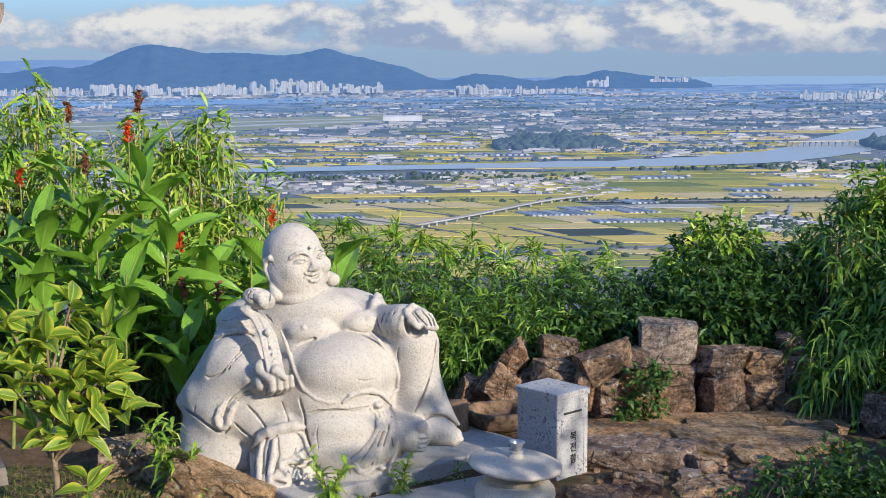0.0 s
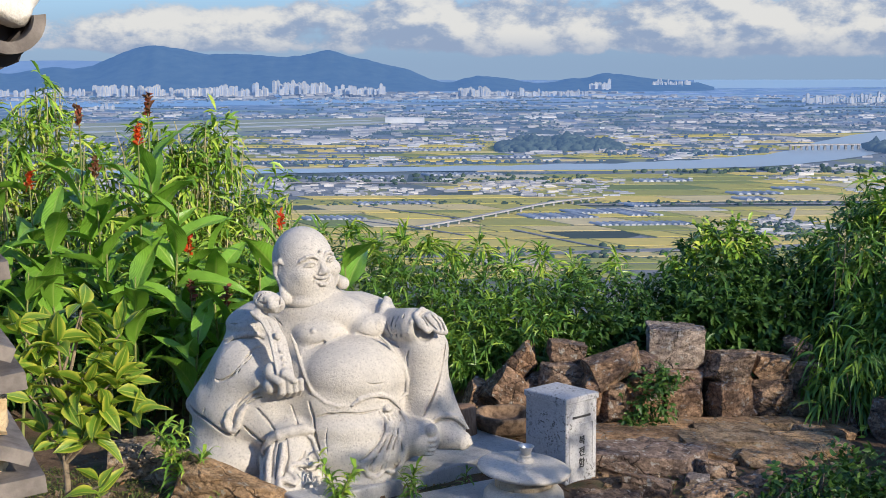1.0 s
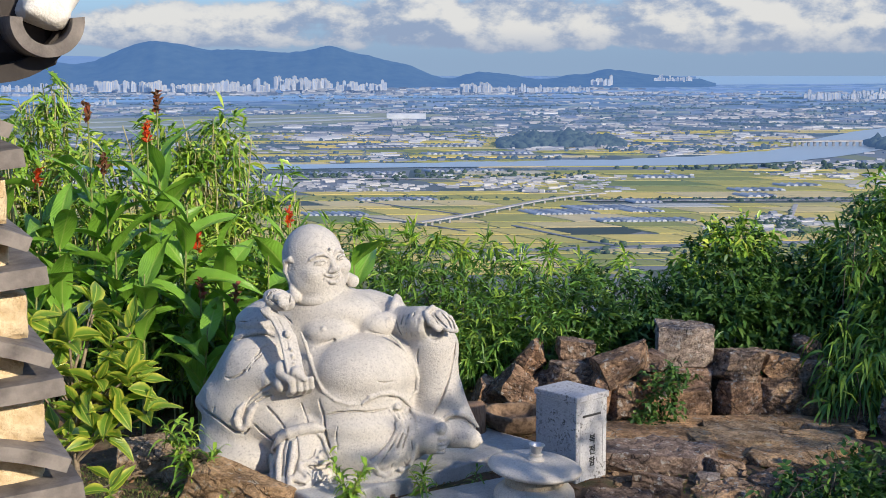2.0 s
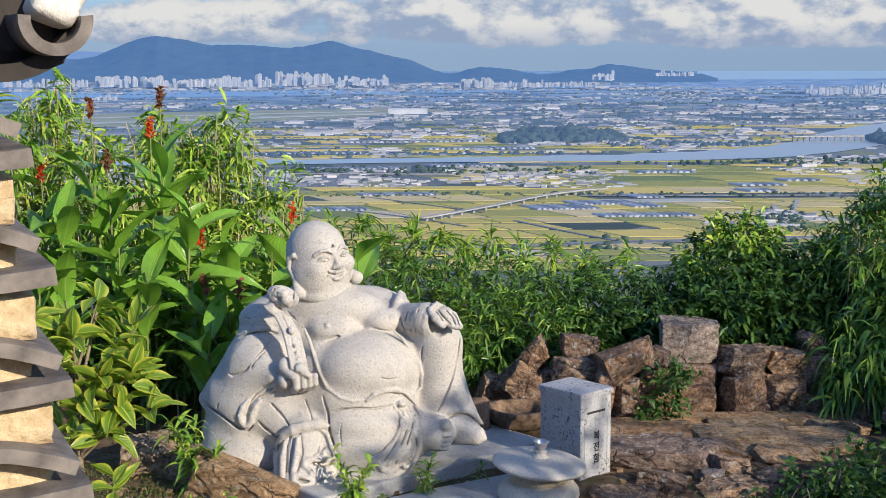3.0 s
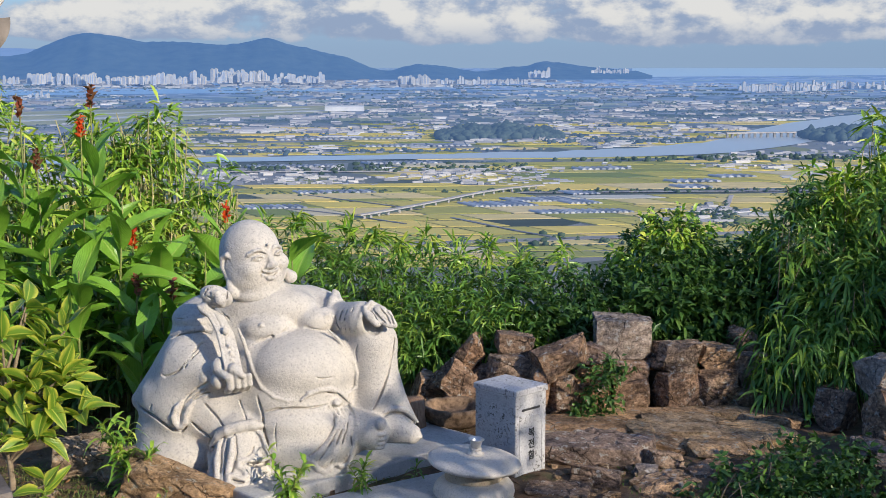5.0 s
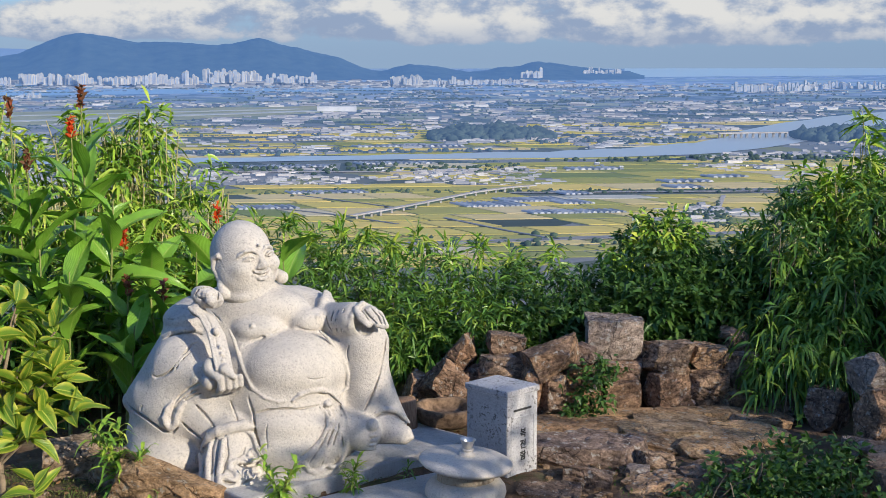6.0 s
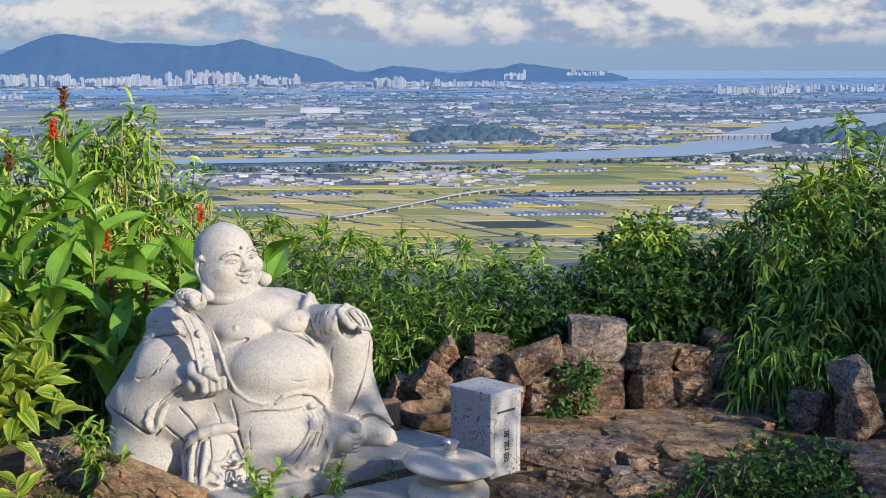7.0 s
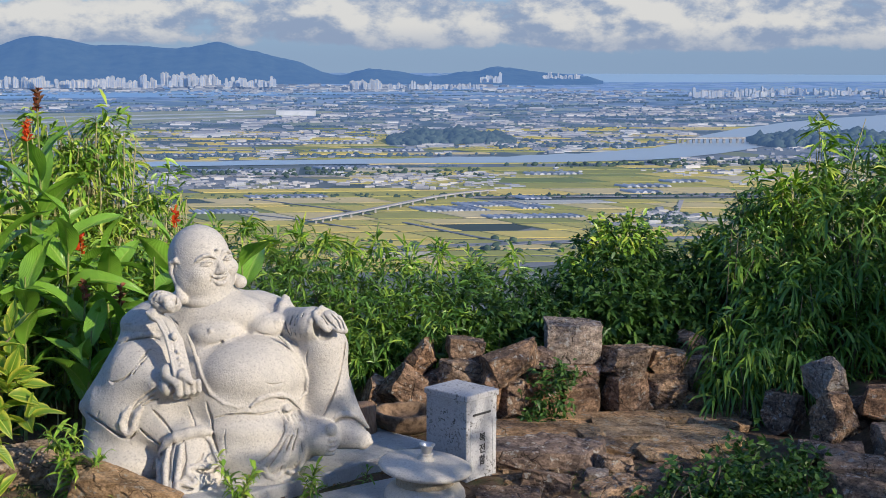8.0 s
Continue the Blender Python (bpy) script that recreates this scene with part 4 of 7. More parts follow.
def make_mountain():
    """The range behind the town: a ridge line with folds down its slope, kept low where it meets the sea."""
    turn = np.array([-0.750, -0.500, -0.400, -0.316, -0.299, -0.282, -0.270, -0.255, -0.241, -0.224, -0.212, -0.203, -0.187, -0.173, -0.158, -0.138, -0.117, -0.101, -0.088, -0.080, -0.072, -0.064, -0.055, -0.043, -0.026, -0.010, 0.002, 0.007, 0.019, 0.029, 0.040, 0.050, 0.060, 0.075, 0.083, 0.093, 0.106, 0.118, 0.126, 0.139, 0.151, 0.164, 0.180, 0.193, 0.196])
    rise = np.array([0.20, 0.40, 0.45, -0.32, -0.13, 0.01, -0.11, 0.03, 0.38, 0.76, 0.90, 0.83, 0.71, 0.50, 0.52, 0.50, 0.38, 0.45, 0.64, 0.69, 0.50, 0.34, 0.31, 0.08, -0.09, -0.51, -0.70, -0.70, -0.48, -0.39, -0.48, -0.51, -0.67, -0.74, -0.67, -0.51, -0.53, -0.27, -0.32, -0.41, -0.53, -0.58, -0.67, -0.74, -0.91])
    u = np.linspace(-0.75, 0.20, 620)
    top = 2.15 + 3100 * np.tan(np.radians(np.interp(u, turn, rise) + 0.025))
    top = np.convolve(np.pad(top, 3, "edge"), np.ones(7) / 7, "valid")
    s = np.linspace(0, 1, 46)
    v = np.zeros((len(s), len(u), 3))
    for i, a in enumerate(s):
        d = 2720 + 760 * a
        prof = smooth(0, 0.5, a) ** 0.8 if a <= 0.5 else smooth(1.02, 0.5, a)
        for j, q in enumerate(u):
            x = q * (d if a <= 0.5 else 3100 + (d - 3100))
            fold = noise.noise(Vector((q * 38, a * 1.2, 0.3))) + 0.5 * noise.noise(Vector((q * 90, a * 3.0, 4.3)))
            sag = 1 - 0.30 * (0.5 + 0.5 * fold) * math.sin(math.pi * min(a / 0.5, 1)) if a <= 0.5 else 1
            rough_ = 1.6 * noise.noise(Vector((q * 210, a * 14, 1.0)))
            v[i, j] = x, d, PLAIN - 2 + max((top[j] - PLAIN) * prof * sag, 0) + rough_ * prof
    n = len(u)
    f = [(i * n + j, i * n + j + 1, (i + 1) * n + j + 1, (i + 1) * n + j) for i in range(len(s) - 1) for j in range(n - 1)]
    # the range's blue is air haze, given to the slope as glow
    tagged(new("backdrop", mesh_of("backdrop", v.reshape(-1, 3), f, hazed("mountain_forest_hazed", (0.022, 0.038, 0.04), (0.04, 0.06, 0.055), 0.03, 0.36, tone=(0.13, 0.31, 0.74)))),
           "long wooded mountain range in blue haze behind the town", "mountain", kind="structure")
    # a fainter ridge farther left, its haze a stronger glow
    u2 = np.linspace(-0.8, -0.20, 80)
    h = 2.15 + 4200 * np.tan(np.radians(0.08 + 0.16 * np.sin(u2 * 21 + 1.2)))
    v = np.concatenate([np.stack([u2 * 4200, np.full(80, 4200.0), h], 1), np.stack([u2 * 3900, np.full(80, 3900.0), np.full(80, PLAIN - 1)], 1)])
    tagged(new("backdrop", mesh_of("backdrop", v, [(80 + i, 81 + i, i + 1, i) for i in range(79)], hazed("far_ridge_hazed", (0.05, 0.07, 0.09), (0.07, 0.09, 0.11), 0.02, 0.48))),
           "farther ridge faint in blue haze", "mountain", kind="structure")


make_mountain()


def make_towers():
    rng = np.random.default_rng(23)
    # tower walls and glass carry the town's blue haze as glow
    paint = hazed("tower_paint", (0.28, 0.28, 0.27), (0.46, 0.44, 0.39), 0.06, 0.17)
    dark = hazed("tower_glass", (0.16, 0.20, 0.27), (0.22, 0.27, 0.34), 0.1, 0.26)

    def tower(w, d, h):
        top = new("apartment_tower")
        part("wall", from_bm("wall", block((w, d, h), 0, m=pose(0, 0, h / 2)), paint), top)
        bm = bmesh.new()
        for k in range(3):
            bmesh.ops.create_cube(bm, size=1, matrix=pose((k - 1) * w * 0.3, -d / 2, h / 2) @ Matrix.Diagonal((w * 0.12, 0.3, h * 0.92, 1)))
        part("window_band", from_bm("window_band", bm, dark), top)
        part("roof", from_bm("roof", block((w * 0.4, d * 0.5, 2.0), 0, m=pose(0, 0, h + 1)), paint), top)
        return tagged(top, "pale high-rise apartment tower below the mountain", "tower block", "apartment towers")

    kinds = [tower(7.0, 6.0, 24.0), tower(9.0, 6.0, 20.0), tower(7.0, 6.0, 26.0), tower(12.0, 6.0, 17.0)]
    # turn from, to, distance, foot above the plain, how many, size
    for a, b, d, foot, n, k in ((-0.256, -0.203, 2620, 4, 24, 1.2), (-0.200, -0.128, 2600, 4, 34, 1.1), (-0.123, -0.082, 2700, 8, 22, 1.15), (-0.120, -0.10, 2640, 6, 8, 1.1), (-0.078, -0.041, 2650, 6, 16, 1.0),
                               (0.014, 0.036, 2560, 4, 16, 1.0), (0.040, 0.108, 2640, 3, 35, 0.62), (0.109, 0.124, 2760, 12, 8, 1.0), (0.155, 0.182, 2900, 18, 18, 0.55),
                               (-0.34, -0.26, 2600, 4, 22, 0.9), (0.265, 0.33, 1900, 0, 26, 0.75), (0.30, 0.40, 2350, 0, 42, 0.75), (0.41, 0.43, 2200, 0, 6, 0.9), (-0.255, -0.24, 1680, 0, 8, 0.5)):
        for i in range(n):
            u = a + (b - a) * (i + rng.uniform(0.1, 0.9)) / n
            dd = (d * 0.86 if d > 2000 else d) * (1 + rng.normal(0, 0.012))
            s = k * rng.uniform(0.55, 0.85)
            ob = copy_thing(kinds[rng.integers(0, 4)], pose(u * dd, dd, PLAIN + foot - 1.0, 0, 0, rng.normal(0, 14)))
            ob.scale = (s, s, s * rng.uniform(0.6, 0.95))
    for q, ob in enumerate(kinds):
        ob.matrix_basis = pose((-0.112 + 0.006 * q) * 2300, 2300, PLAIN + 5) @ Matrix.Diagonal((0.75, 0.75, 0.75, 1))


make_towers()


# ---- the stone figure ----
def make_statue():
    body = Carving((-1.42, 6.22, 0.0), (0.34, 7.5, 1.14), 0.0045)
    body.ellipsoid((-0.631, 7.0, 0.719), (0.33, 0.25, 0.28), blend=0.05)
    body.ellipsoid((-0.656, 7.0, 0.399), (0.36, 0.3, 0.3), blend=0.05)
    body.ellipsoid((-0.912, 7.02, 0.761), (0.14, 0.15, 0.15), blend=0.06)
    body.ellipsoid((-0.387, 7.08, 0.815), (0.13, 0.15, 0.13), blend=0.06)
    body.ellipsoid((-0.535, 6.86, 0.866), (0.22, 0.12, 0.1), blend=0.06)
    body.ellipsoid((-0.415, 6.72, 0.454), (0.29, 0.2, 0.17), rz=10, blend=0.04)
    body.ellipsoid((-0.609, 6.82, 0.548), (0.16, 0.2, 0.22), blend=0.05)
    body.ellipsoid((-0.393, 6.76, 0.583), (0.283, 0.255, 0.192), rz=15, blend=0.03)
    body.ellipsoid((-0.573, 6.78, 0.778), (0.13, 0.1, 0.075), blend=0.03)
    body.ellipsoid((-0.325, 6.82, 0.811), (0.1, 0.09, 0.07), blend=0.03)
    body.ellipsoid((-0.623, 6.95, 0.947), (0.13, 0.12, 0.1), blend=0.05)
    body.ellipsoid((-0.987, 6.92, 0.206), (0.29, 0.25, 0.2), blend=0.04)
    body.limb((-0.823, 6.75, 0.328), (-0.657, 6.66, 0.19), 0.16, 0.14, blend=0.06)
    body.limb((-0.863, 6.74, 0.399), (-0.672, 6.7, 0.427), 0.1, 0.1, blend=0.05)
    body.ellipsoid((-1.01, 6.82, 0.129), (0.25, 0.24, 0.13), blend=0.04)
    body.limb((-0.943, 7.0, 0.71), (-1.066, 6.9, 0.385), 0.135, 0.192, blend=0.05)
    body.limb((-1.136, 6.92, 0.426), (-1.256, 6.92, 0.377), 0.09, 0.035, blend=0.06)
    body.limb((-0.986, 6.82, 0.578), (-0.842, 6.66, 0.56), 0.13, 0.08, blend=0.1)
    body.limb((-0.937, 6.82, 0.578), (-1.009, 6.76, 0.356), 0.13, 0.11, blend=0.1)
    body.ellipsoid((-0.931, 6.99, 0.797), (0.15, 0.165, 0.075), blend=0.04)
    body.ellipsoid((-0.963, 6.98, 0.738), (0.132, 0.165, 0.04), ry=-8, blend=0.006)
    body.ellipsoid((-0.957, 6.98, 0.763), (0.126, 0.16, 0.04), ry=-8, blend=0.01)
    body.limb((-0.695, 6.62, 0.261), (-0.718, 6.54, 0.066), 0.125, 0.15, blend=0.03)
    body.ellipsoid((-0.67, 6.47, 0.03), (0.15, 0.1, 0.1), rz=20, blend=0.06)
    body.limb((-0.517, 6.7, 0.214), (-0.17, 6.67, 0.269), 0.14, 0.125, blend=0.03)
    body.ellipsoid((-0.378, 6.64, 0.211), (0.26, 0.19, 0.15), rz=8, blend=0.05)
    body.ellipsoid((-0.37, 6.62, 0.084), (0.21, 0.16, 0.06), rz=8, blend=0.03)
    body.ellipsoid((-0.398, 6.66, 0.337), (0.25, 0.19, 0.09), blend=0.06)
    body.limb((-0.035, 6.76, 0.7), (-0.024, 6.76, 0.339), 0.115, 0.125, blend=0.03)
    body.limb((-0.035, 6.76, 0.708), (-0.251, 6.98, 0.495), 0.11, 0.15, blend=0.04)
    body.limb((0.016, 6.74, 0.463), (0.108, 6.72, 0.305), 0.09, 0.07, blend=0.05)
    body.limb((-0.1, 6.8, 0.418), (-0.071, 6.76, 0.25), 0.11, 0.09, blend=0.04)
    body.ellipsoid((-0.277, 6.86, 0.343), (0.17, 0.2, 0.12), blend=0.03)
    body.limb((-0.162, 6.68, 0.281), (-0.047, 6.6, 0.277), 0.105, 0.09, blend=0.02)
    body.limb((0.044, 6.68, 0.281), (0.152, 6.63, 0.257), 0.085, 0.05, blend=0.012)
    body.limb((-0.311, 7.05, 0.815), (-0.203, 6.9, 0.789), 0.11, 0.09, blend=0.03)
    body.limb((-0.211, 6.9, 0.798), (-0.092, 6.73, 0.828), 0.085, 0.092, blend=0.025)
    body.ellipsoid((-0.032, 6.66, 0.831), (0.055, 0.075, 0.07), blend=0.008, cut=True)
    body.line(0.013, (0.005, 6.72, 0.894), (-0.046, 6.69, 0.92), (-0.077, 6.665, 0.899), (-0.099, 6.65, 0.861), (-0.111, 6.65, 0.815), (-0.103, 6.67, 0.771), blend=0.008)
    body.line(0.024, (-0.239, 6.98, 0.927), (-0.246, 6.92, 0.893), (-0.262, 6.86, 0.845), (-0.278, 6.8, 0.797), blend=0.012)
    body.line(0.02, (-0.222, 6.98, 0.918), (-0.215, 6.93, 0.885), (-0.228, 6.88, 0.841), blend=0.012)
    body.ellipsoid((-0.307, 6.84, 0.896), (0.016, 0.05, 0.03), blend=0.008, cut=True)
    body.limb((-0.104, 6.75, 0.854), (-0.003, 6.68, 0.867), 0.045, 0.042, blend=0.012)
    body.limb((-0.068, 6.67, 0.869), (-0.015, 6.625, 0.826), 0.022, 0.019, blend=0.008)
    body.limb((-0.017, 6.665, 0.878), (0.028, 6.63, 0.822), 0.022, 0.016, blend=0.008)
    body.limb((0.011, 6.665, 0.878), (0.05, 6.63, 0.816), 0.022, 0.016, blend=0.008)
    body.limb((0.036, 6.665, 0.867), (0.07, 6.63, 0.816), 0.022, 0.016, blend=0.008)
    body.ellipsoid((-0.797, 6.57, 0.558), (0.04, 0.05, 0.045), blend=0.015)
    body.ellipsoid((-0.793, 6.57, 0.63), (0.042, 0.045, 0.047), blend=0.012)
    body.limb((-0.794, 6.55, 0.62), (-0.747, 6.5, 0.59), 0.03, 0.02, blend=0.01)
    body.limb((-0.736, 6.5, 0.59), (-0.735, 6.505, 0.54), 0.021, 0.019, blend=0.006)
    body.limb((-0.755, 6.56, 0.509), (-0.735, 6.505, 0.54), 0.018, 0.018, blend=0.008)
    body.limb((-0.7, 6.5, 0.592), (-0.698, 6.505, 0.546), 0.019000000000000003, 0.017, blend=0.006)
    body.limb((-0.719, 6.56, 0.515), (-0.698, 6.505, 0.546), 0.018, 0.016, blend=0.008)
    body.limb((-0.669, 6.5, 0.595), (-0.668, 6.505, 0.551), 0.017, 0.015, blend=0.006)
    body.limb((-0.688, 6.56, 0.52), (-0.668, 6.505, 0.551), 0.018, 0.013999999999999999, blend=0.008)
    body.limb((-0.642, 6.5, 0.598), (-0.64, 6.505, 0.557), 0.015000000000000001, 0.013, blend=0.006)
    body.limb((-0.66, 6.56, 0.526), (-0.64, 6.505, 0.557), 0.018, 0.011999999999999999, blend=0.008)
    body.line(0.01, (-0.708, 6.664, 0.799), (-0.686, 6.664, 0.744), (-0.662, 6.664, 0.663), (-0.635, 6.613, 0.6), (-0.59, 6.562, 0.523), (-0.526, 6.529, 0.482), (-0.459, 6.52, 0.464), (-0.392, 6.526, 0.466), blend=0.004)
    body.line(0.009, (-0.262, 6.682, 0.786), (-0.219, 6.682, 0.746), (-0.177, 6.682, 0.687), (-0.14, 6.67, 0.626), (-0.121, 6.676, 0.561), (-0.124, 6.685, 0.494), (-0.163, 6.649, 0.463), blend=0.004)
    body.line(0.012, (-0.391, 6.515, 0.468), (-0.352, 6.521, 0.498), (-0.303, 6.536, 0.514), (-0.251, 6.56, 0.511), (-0.204, 6.599, 0.484), (-0.177, 6.623, 0.446), (-0.155, 6.65, 0.41), blend=0.006)
    body.ellipsoid((-0.329, 6.6, 0.435), (0.04, 0.05, 0.026), blend=0.01)
    body.ellipsoid((-0.221, 6.6, 0.437), (0.026, 0.05, 0.022), blend=0.01)
    body.ellipsoid((-0.001, 6.535, 0.339), (0.03, 0.036, 0.032), blend=0.014)
    body.ellipsoid((-0.001, 6.54, 0.288), (0.031, 0.034, 0.0135), blend=0.004)
    body.ellipsoid((-0.005, 6.546, 0.261), (0.031, 0.034, 0.0135), blend=0.004)
    body.ellipsoid((-0.008, 6.552, 0.236), (0.031, 0.034, 0.0135), blend=0.004)
    body.ellipsoid((-0.012, 6.558, 0.214), (0.031, 0.034, 0.0135), blend=0.004)
    body.ellipsoid((0.172, 6.615, 0.284), (0.016, 0.022, 0.016), blend=0.005)
    body.ellipsoid((0.182, 6.615, 0.267), (0.016, 0.022, 0.016), blend=0.005)
    body.ellipsoid((0.192, 6.615, 0.249), (0.016, 0.022, 0.016), blend=0.005)
    body.ellipsoid((-0.597, 6.692, 0.811), (0.012, 0.012, 0.012), blend=0.01)
    body.ellipsoid((-0.275, 6.755, 0.841), (0.012, 0.012, 0.012), blend=0.01)
    body.limb((-0.891, 6.7, 0.901), (-0.834, 6.67, 0.861), 0.019, 0.019, blend=0.008)
    body.limb((-0.869, 6.7, 0.893), (-0.812, 6.67, 0.853), 0.019, 0.019, blend=0.008)
    body.limb((-0.847, 6.7, 0.886), (-0.79, 6.67, 0.845), 0.019, 0.019, blend=0.008)
    body.limb((-0.907, 6.688, 0.907), (-0.85, 6.658, 0.866), 0.009, 0.009, blend=0.004)
    body.limb((-0.831, 6.688, 0.88), (-0.774, 6.658, 0.84), 0.009, 0.009, blend=0.004)
    body.limb((-0.834, 6.67, 0.861), (-0.791, 6.63, 0.794), 0.019, 0.019, blend=0.008)
    body.limb((-0.812, 6.67, 0.853), (-0.769, 6.63, 0.786), 0.019, 0.019, blend=0.008)
    body.limb((-0.79, 6.67, 0.845), (-0.747, 6.63, 0.778), 0.019, 0.019, blend=0.008)
    body.limb((-0.85, 6.658, 0.866), (-0.807, 6.618, 0.799), 0.009, 0.009, blend=0.004)
    body.limb((-0.774, 6.658, 0.84), (-0.731, 6.618, 0.773), 0.009, 0.009, blend=0.004)
    body.limb((-0.791, 6.63, 0.794), (-0.764, 6.575, 0.714), 0.019, 0.019, blend=0.008)
    body.limb((-0.769, 6.63, 0.786), (-0.742, 6.575, 0.706), 0.019, 0.019, blend=0.008)
    body.limb((-0.747, 6.63, 0.778), (-0.72, 6.575, 0.698), 0.019, 0.019, blend=0.008)
    body.limb((-0.807, 6.618, 0.799), (-0.78, 6.563, 0.719), 0.009, 0.009, blend=0.004)
    body.limb((-0.731, 6.618, 0.773), (-0.704, 6.563, 0.693), 0.009, 0.009, blend=0.004)
    body.limb((-0.764, 6.575, 0.714), (-0.74, 6.52, 0.627), 0.019, 0.019, blend=0.008)
    body.limb((-0.742, 6.575, 0.706), (-0.718, 6.52, 0.619), 0.019, 0.019, blend=0.008)
    body.limb((-0.72, 6.575, 0.698), (-0.696, 6.52, 0.611), 0.019, 0.019, blend=0.008)
    body.limb((-0.78, 6.563, 0.719), (-0.756, 6.508, 0.632), 0.009, 0.009, blend=0.004)
    body.limb((-0.704, 6.563, 0.693), (-0.68, 6.508, 0.606), 0.009, 0.009, blend=0.004)
    body.limb((-0.869, 6.7, 0.893), (-0.845, 6.74, 0.938), 0.035, 0.04, blend=0.01)
    body.ellipsoid((-0.817, 6.7, 0.957), (0.084, 0.048, 0.054), ry=20, blend=0.006)
    body.ellipsoid((-0.807, 6.672, 0.97), (0.072, 0.028, 0.043), ry=20, blend=0.003)
    body.ellipsoid((-0.778, 6.642, 0.981), (0.013, 0.009, 0.009), blend=0.003)
    body.ellipsoid((-0.796, 6.642, 0.969), (0.013, 0.009, 0.009), blend=0.003)
    body.ellipsoid((-0.824, 6.642, 0.974), (0.013, 0.009, 0.009), blend=0.003)
    body.ellipsoid((-0.824, 6.642, 0.989), (0.013, 0.009, 0.009), blend=0.003)
    body.ellipsoid((-0.796, 6.642, 0.993), (0.013, 0.009, 0.009), blend=0.003)
    body.ellipsoid((-0.766, 6.602, 0.803), (0.018, 0.018, 0.022), blend=0.004)
    body.ellipsoid((-0.743, 6.562, 0.732), (0.01, 0.01, 0.012), blend=0.004)
    body.ellipsoid((-0.736, 6.547, 0.701), (0.01, 0.01, 0.012), blend=0.004)
    body.ellipsoid((-0.73, 6.532, 0.67), (0.01, 0.01, 0.012), blend=0.004)
    body.limb((-0.717, 6.51, 0.63), (-0.673, 6.48, 0.603), 0.03, 0.014, blend=0.008)
    # folds, hems and seams of the robe, finger gaps, rim of the sceptre
    body.groove(0.006, (-1.079, 6.852, 0.708), (-1.023, 6.834, 0.732), (-0.963, 6.820, 0.747), (-0.910, 6.818, 0.753), (-0.863, 6.814, 0.742))
    body.line(0.0104, (-1.078, 6.887, 0.724), (-1.025, 6.852, 0.749), (-0.963, 6.826, 0.766), (-0.910, 6.822, 0.770), (-0.870, 6.822, 0.761), blend=0.007)
    body.groove(0.004, (-1.052, 6.883, 0.809), (-1.001, 6.857, 0.813), (-0.947, 6.841, 0.822))
    body.groove(0.006, (-1.102, 6.720, 0.557), (-1.083, 6.704, 0.549), (-1.051, 6.684, 0.560), (-1.008, 6.666, 0.585), (-0.964, 6.668, 0.628), (-0.930, 6.698, 0.679), (-0.901, 6.740, 0.708), (-0.864, 6.770, 0.716))
    body.groove(0.005, (-0.977, 6.651, 0.603), (-0.936, 6.671, 0.650), (-0.907, 6.696, 0.685))
    body.groove(0.006, (-0.990, 6.641, 0.425), (-0.961, 6.638, 0.466), (-0.918, 6.621, 0.505), (-0.870, 6.586, 0.537), (-0.829, 6.554, 0.562))
    body.groove(0.005, (-1.009, 6.637, 0.350), (-0.991, 6.642, 0.413), (-0.943, 6.634, 0.459), (-0.889, 6.615, 0.495), (-0.847, 6.597, 0.523))
    body.groove(0.006, (-0.961, 6.634, 0.415), (-0.932, 6.632, 0.447), (-0.890, 6.619, 0.474), (-0.837, 6.606, 0.497))
    body.line(0.0143, (-0.997, 6.649, 0.434), (-1.023, 6.646, 0.400), (-1.038, 6.643, 0.357), (-1.033, 6.643, 0.328), (-1.016, 6.641, 0.308), (-0.995, 6.638, 0.309), (-0.980, 6.634, 0.333), (-0.973, 6.632, 0.369), (-0.958, 6.632, 0.404), (-0.932, 6.634, 0.438), blend=0.007)
    body.groove(0.005, (-1.003, 6.637, 0.338), (-1.000, 6.641, 0.378), (-0.986, 6.645, 0.412))
    body.groove(0.009, (-1.266, 6.844, 0.384), (-1.196, 6.771, 0.362), (-1.134, 6.706, 0.340), (-1.086, 6.673, 0.311), (-1.041, 6.656, 0.286), (-1.000, 6.646, 0.283), (-0.973, 6.643, 0.310))
    body.groove(0.004, (-1.156, 6.727, 0.403), (-1.171, 6.723, 0.368), (-1.150, 6.718, 0.346))
    body.groove(0.009, (-0.876, 6.615, 0.428), (-0.832, 6.594, 0.384), (-0.782, 6.565, 0.328))
    body.groove(0.006, (-0.702, 6.601, 0.446), (-0.683, 6.580, 0.394), (-0.662, 6.550, 0.350))
    body.groove(0.009, (-0.945, 6.625, 0.333), (-0.907, 6.613, 0.298), (-0.852, 6.598, 0.261))
    body.groove(0.008, (-0.643, 6.510, 0.578), (-0.614, 6.539, 0.485), (-0.587, 6.546, 0.403), (-0.582, 6.536, 0.365))
    body.groove(0.011, (-0.582, 6.537, 0.365), (-0.575, 6.515, 0.290), (-0.544, 6.500, 0.208), (-0.523, 6.499, 0.121))
    body.line(0.0286, (-0.838, 6.568, 0.217), (-0.800, 6.549, 0.281), (-0.755, 6.524, 0.317), (-0.698, 6.521, 0.335), (-0.634, 6.529, 0.344), (-0.595, 6.529, 0.338), blend=0.007)
    body.line(0.0182, (-0.859, 6.599, 0.179), (-0.838, 6.517, 0.145), (-0.838, 6.459, 0.106), blend=0.007)
    body.line(0.0169, (-0.797, 6.513, 0.256), (-0.804, 6.471, 0.188), (-0.800, 6.424, 0.117), (-0.803, 6.389, 0.042), blend=0.007)
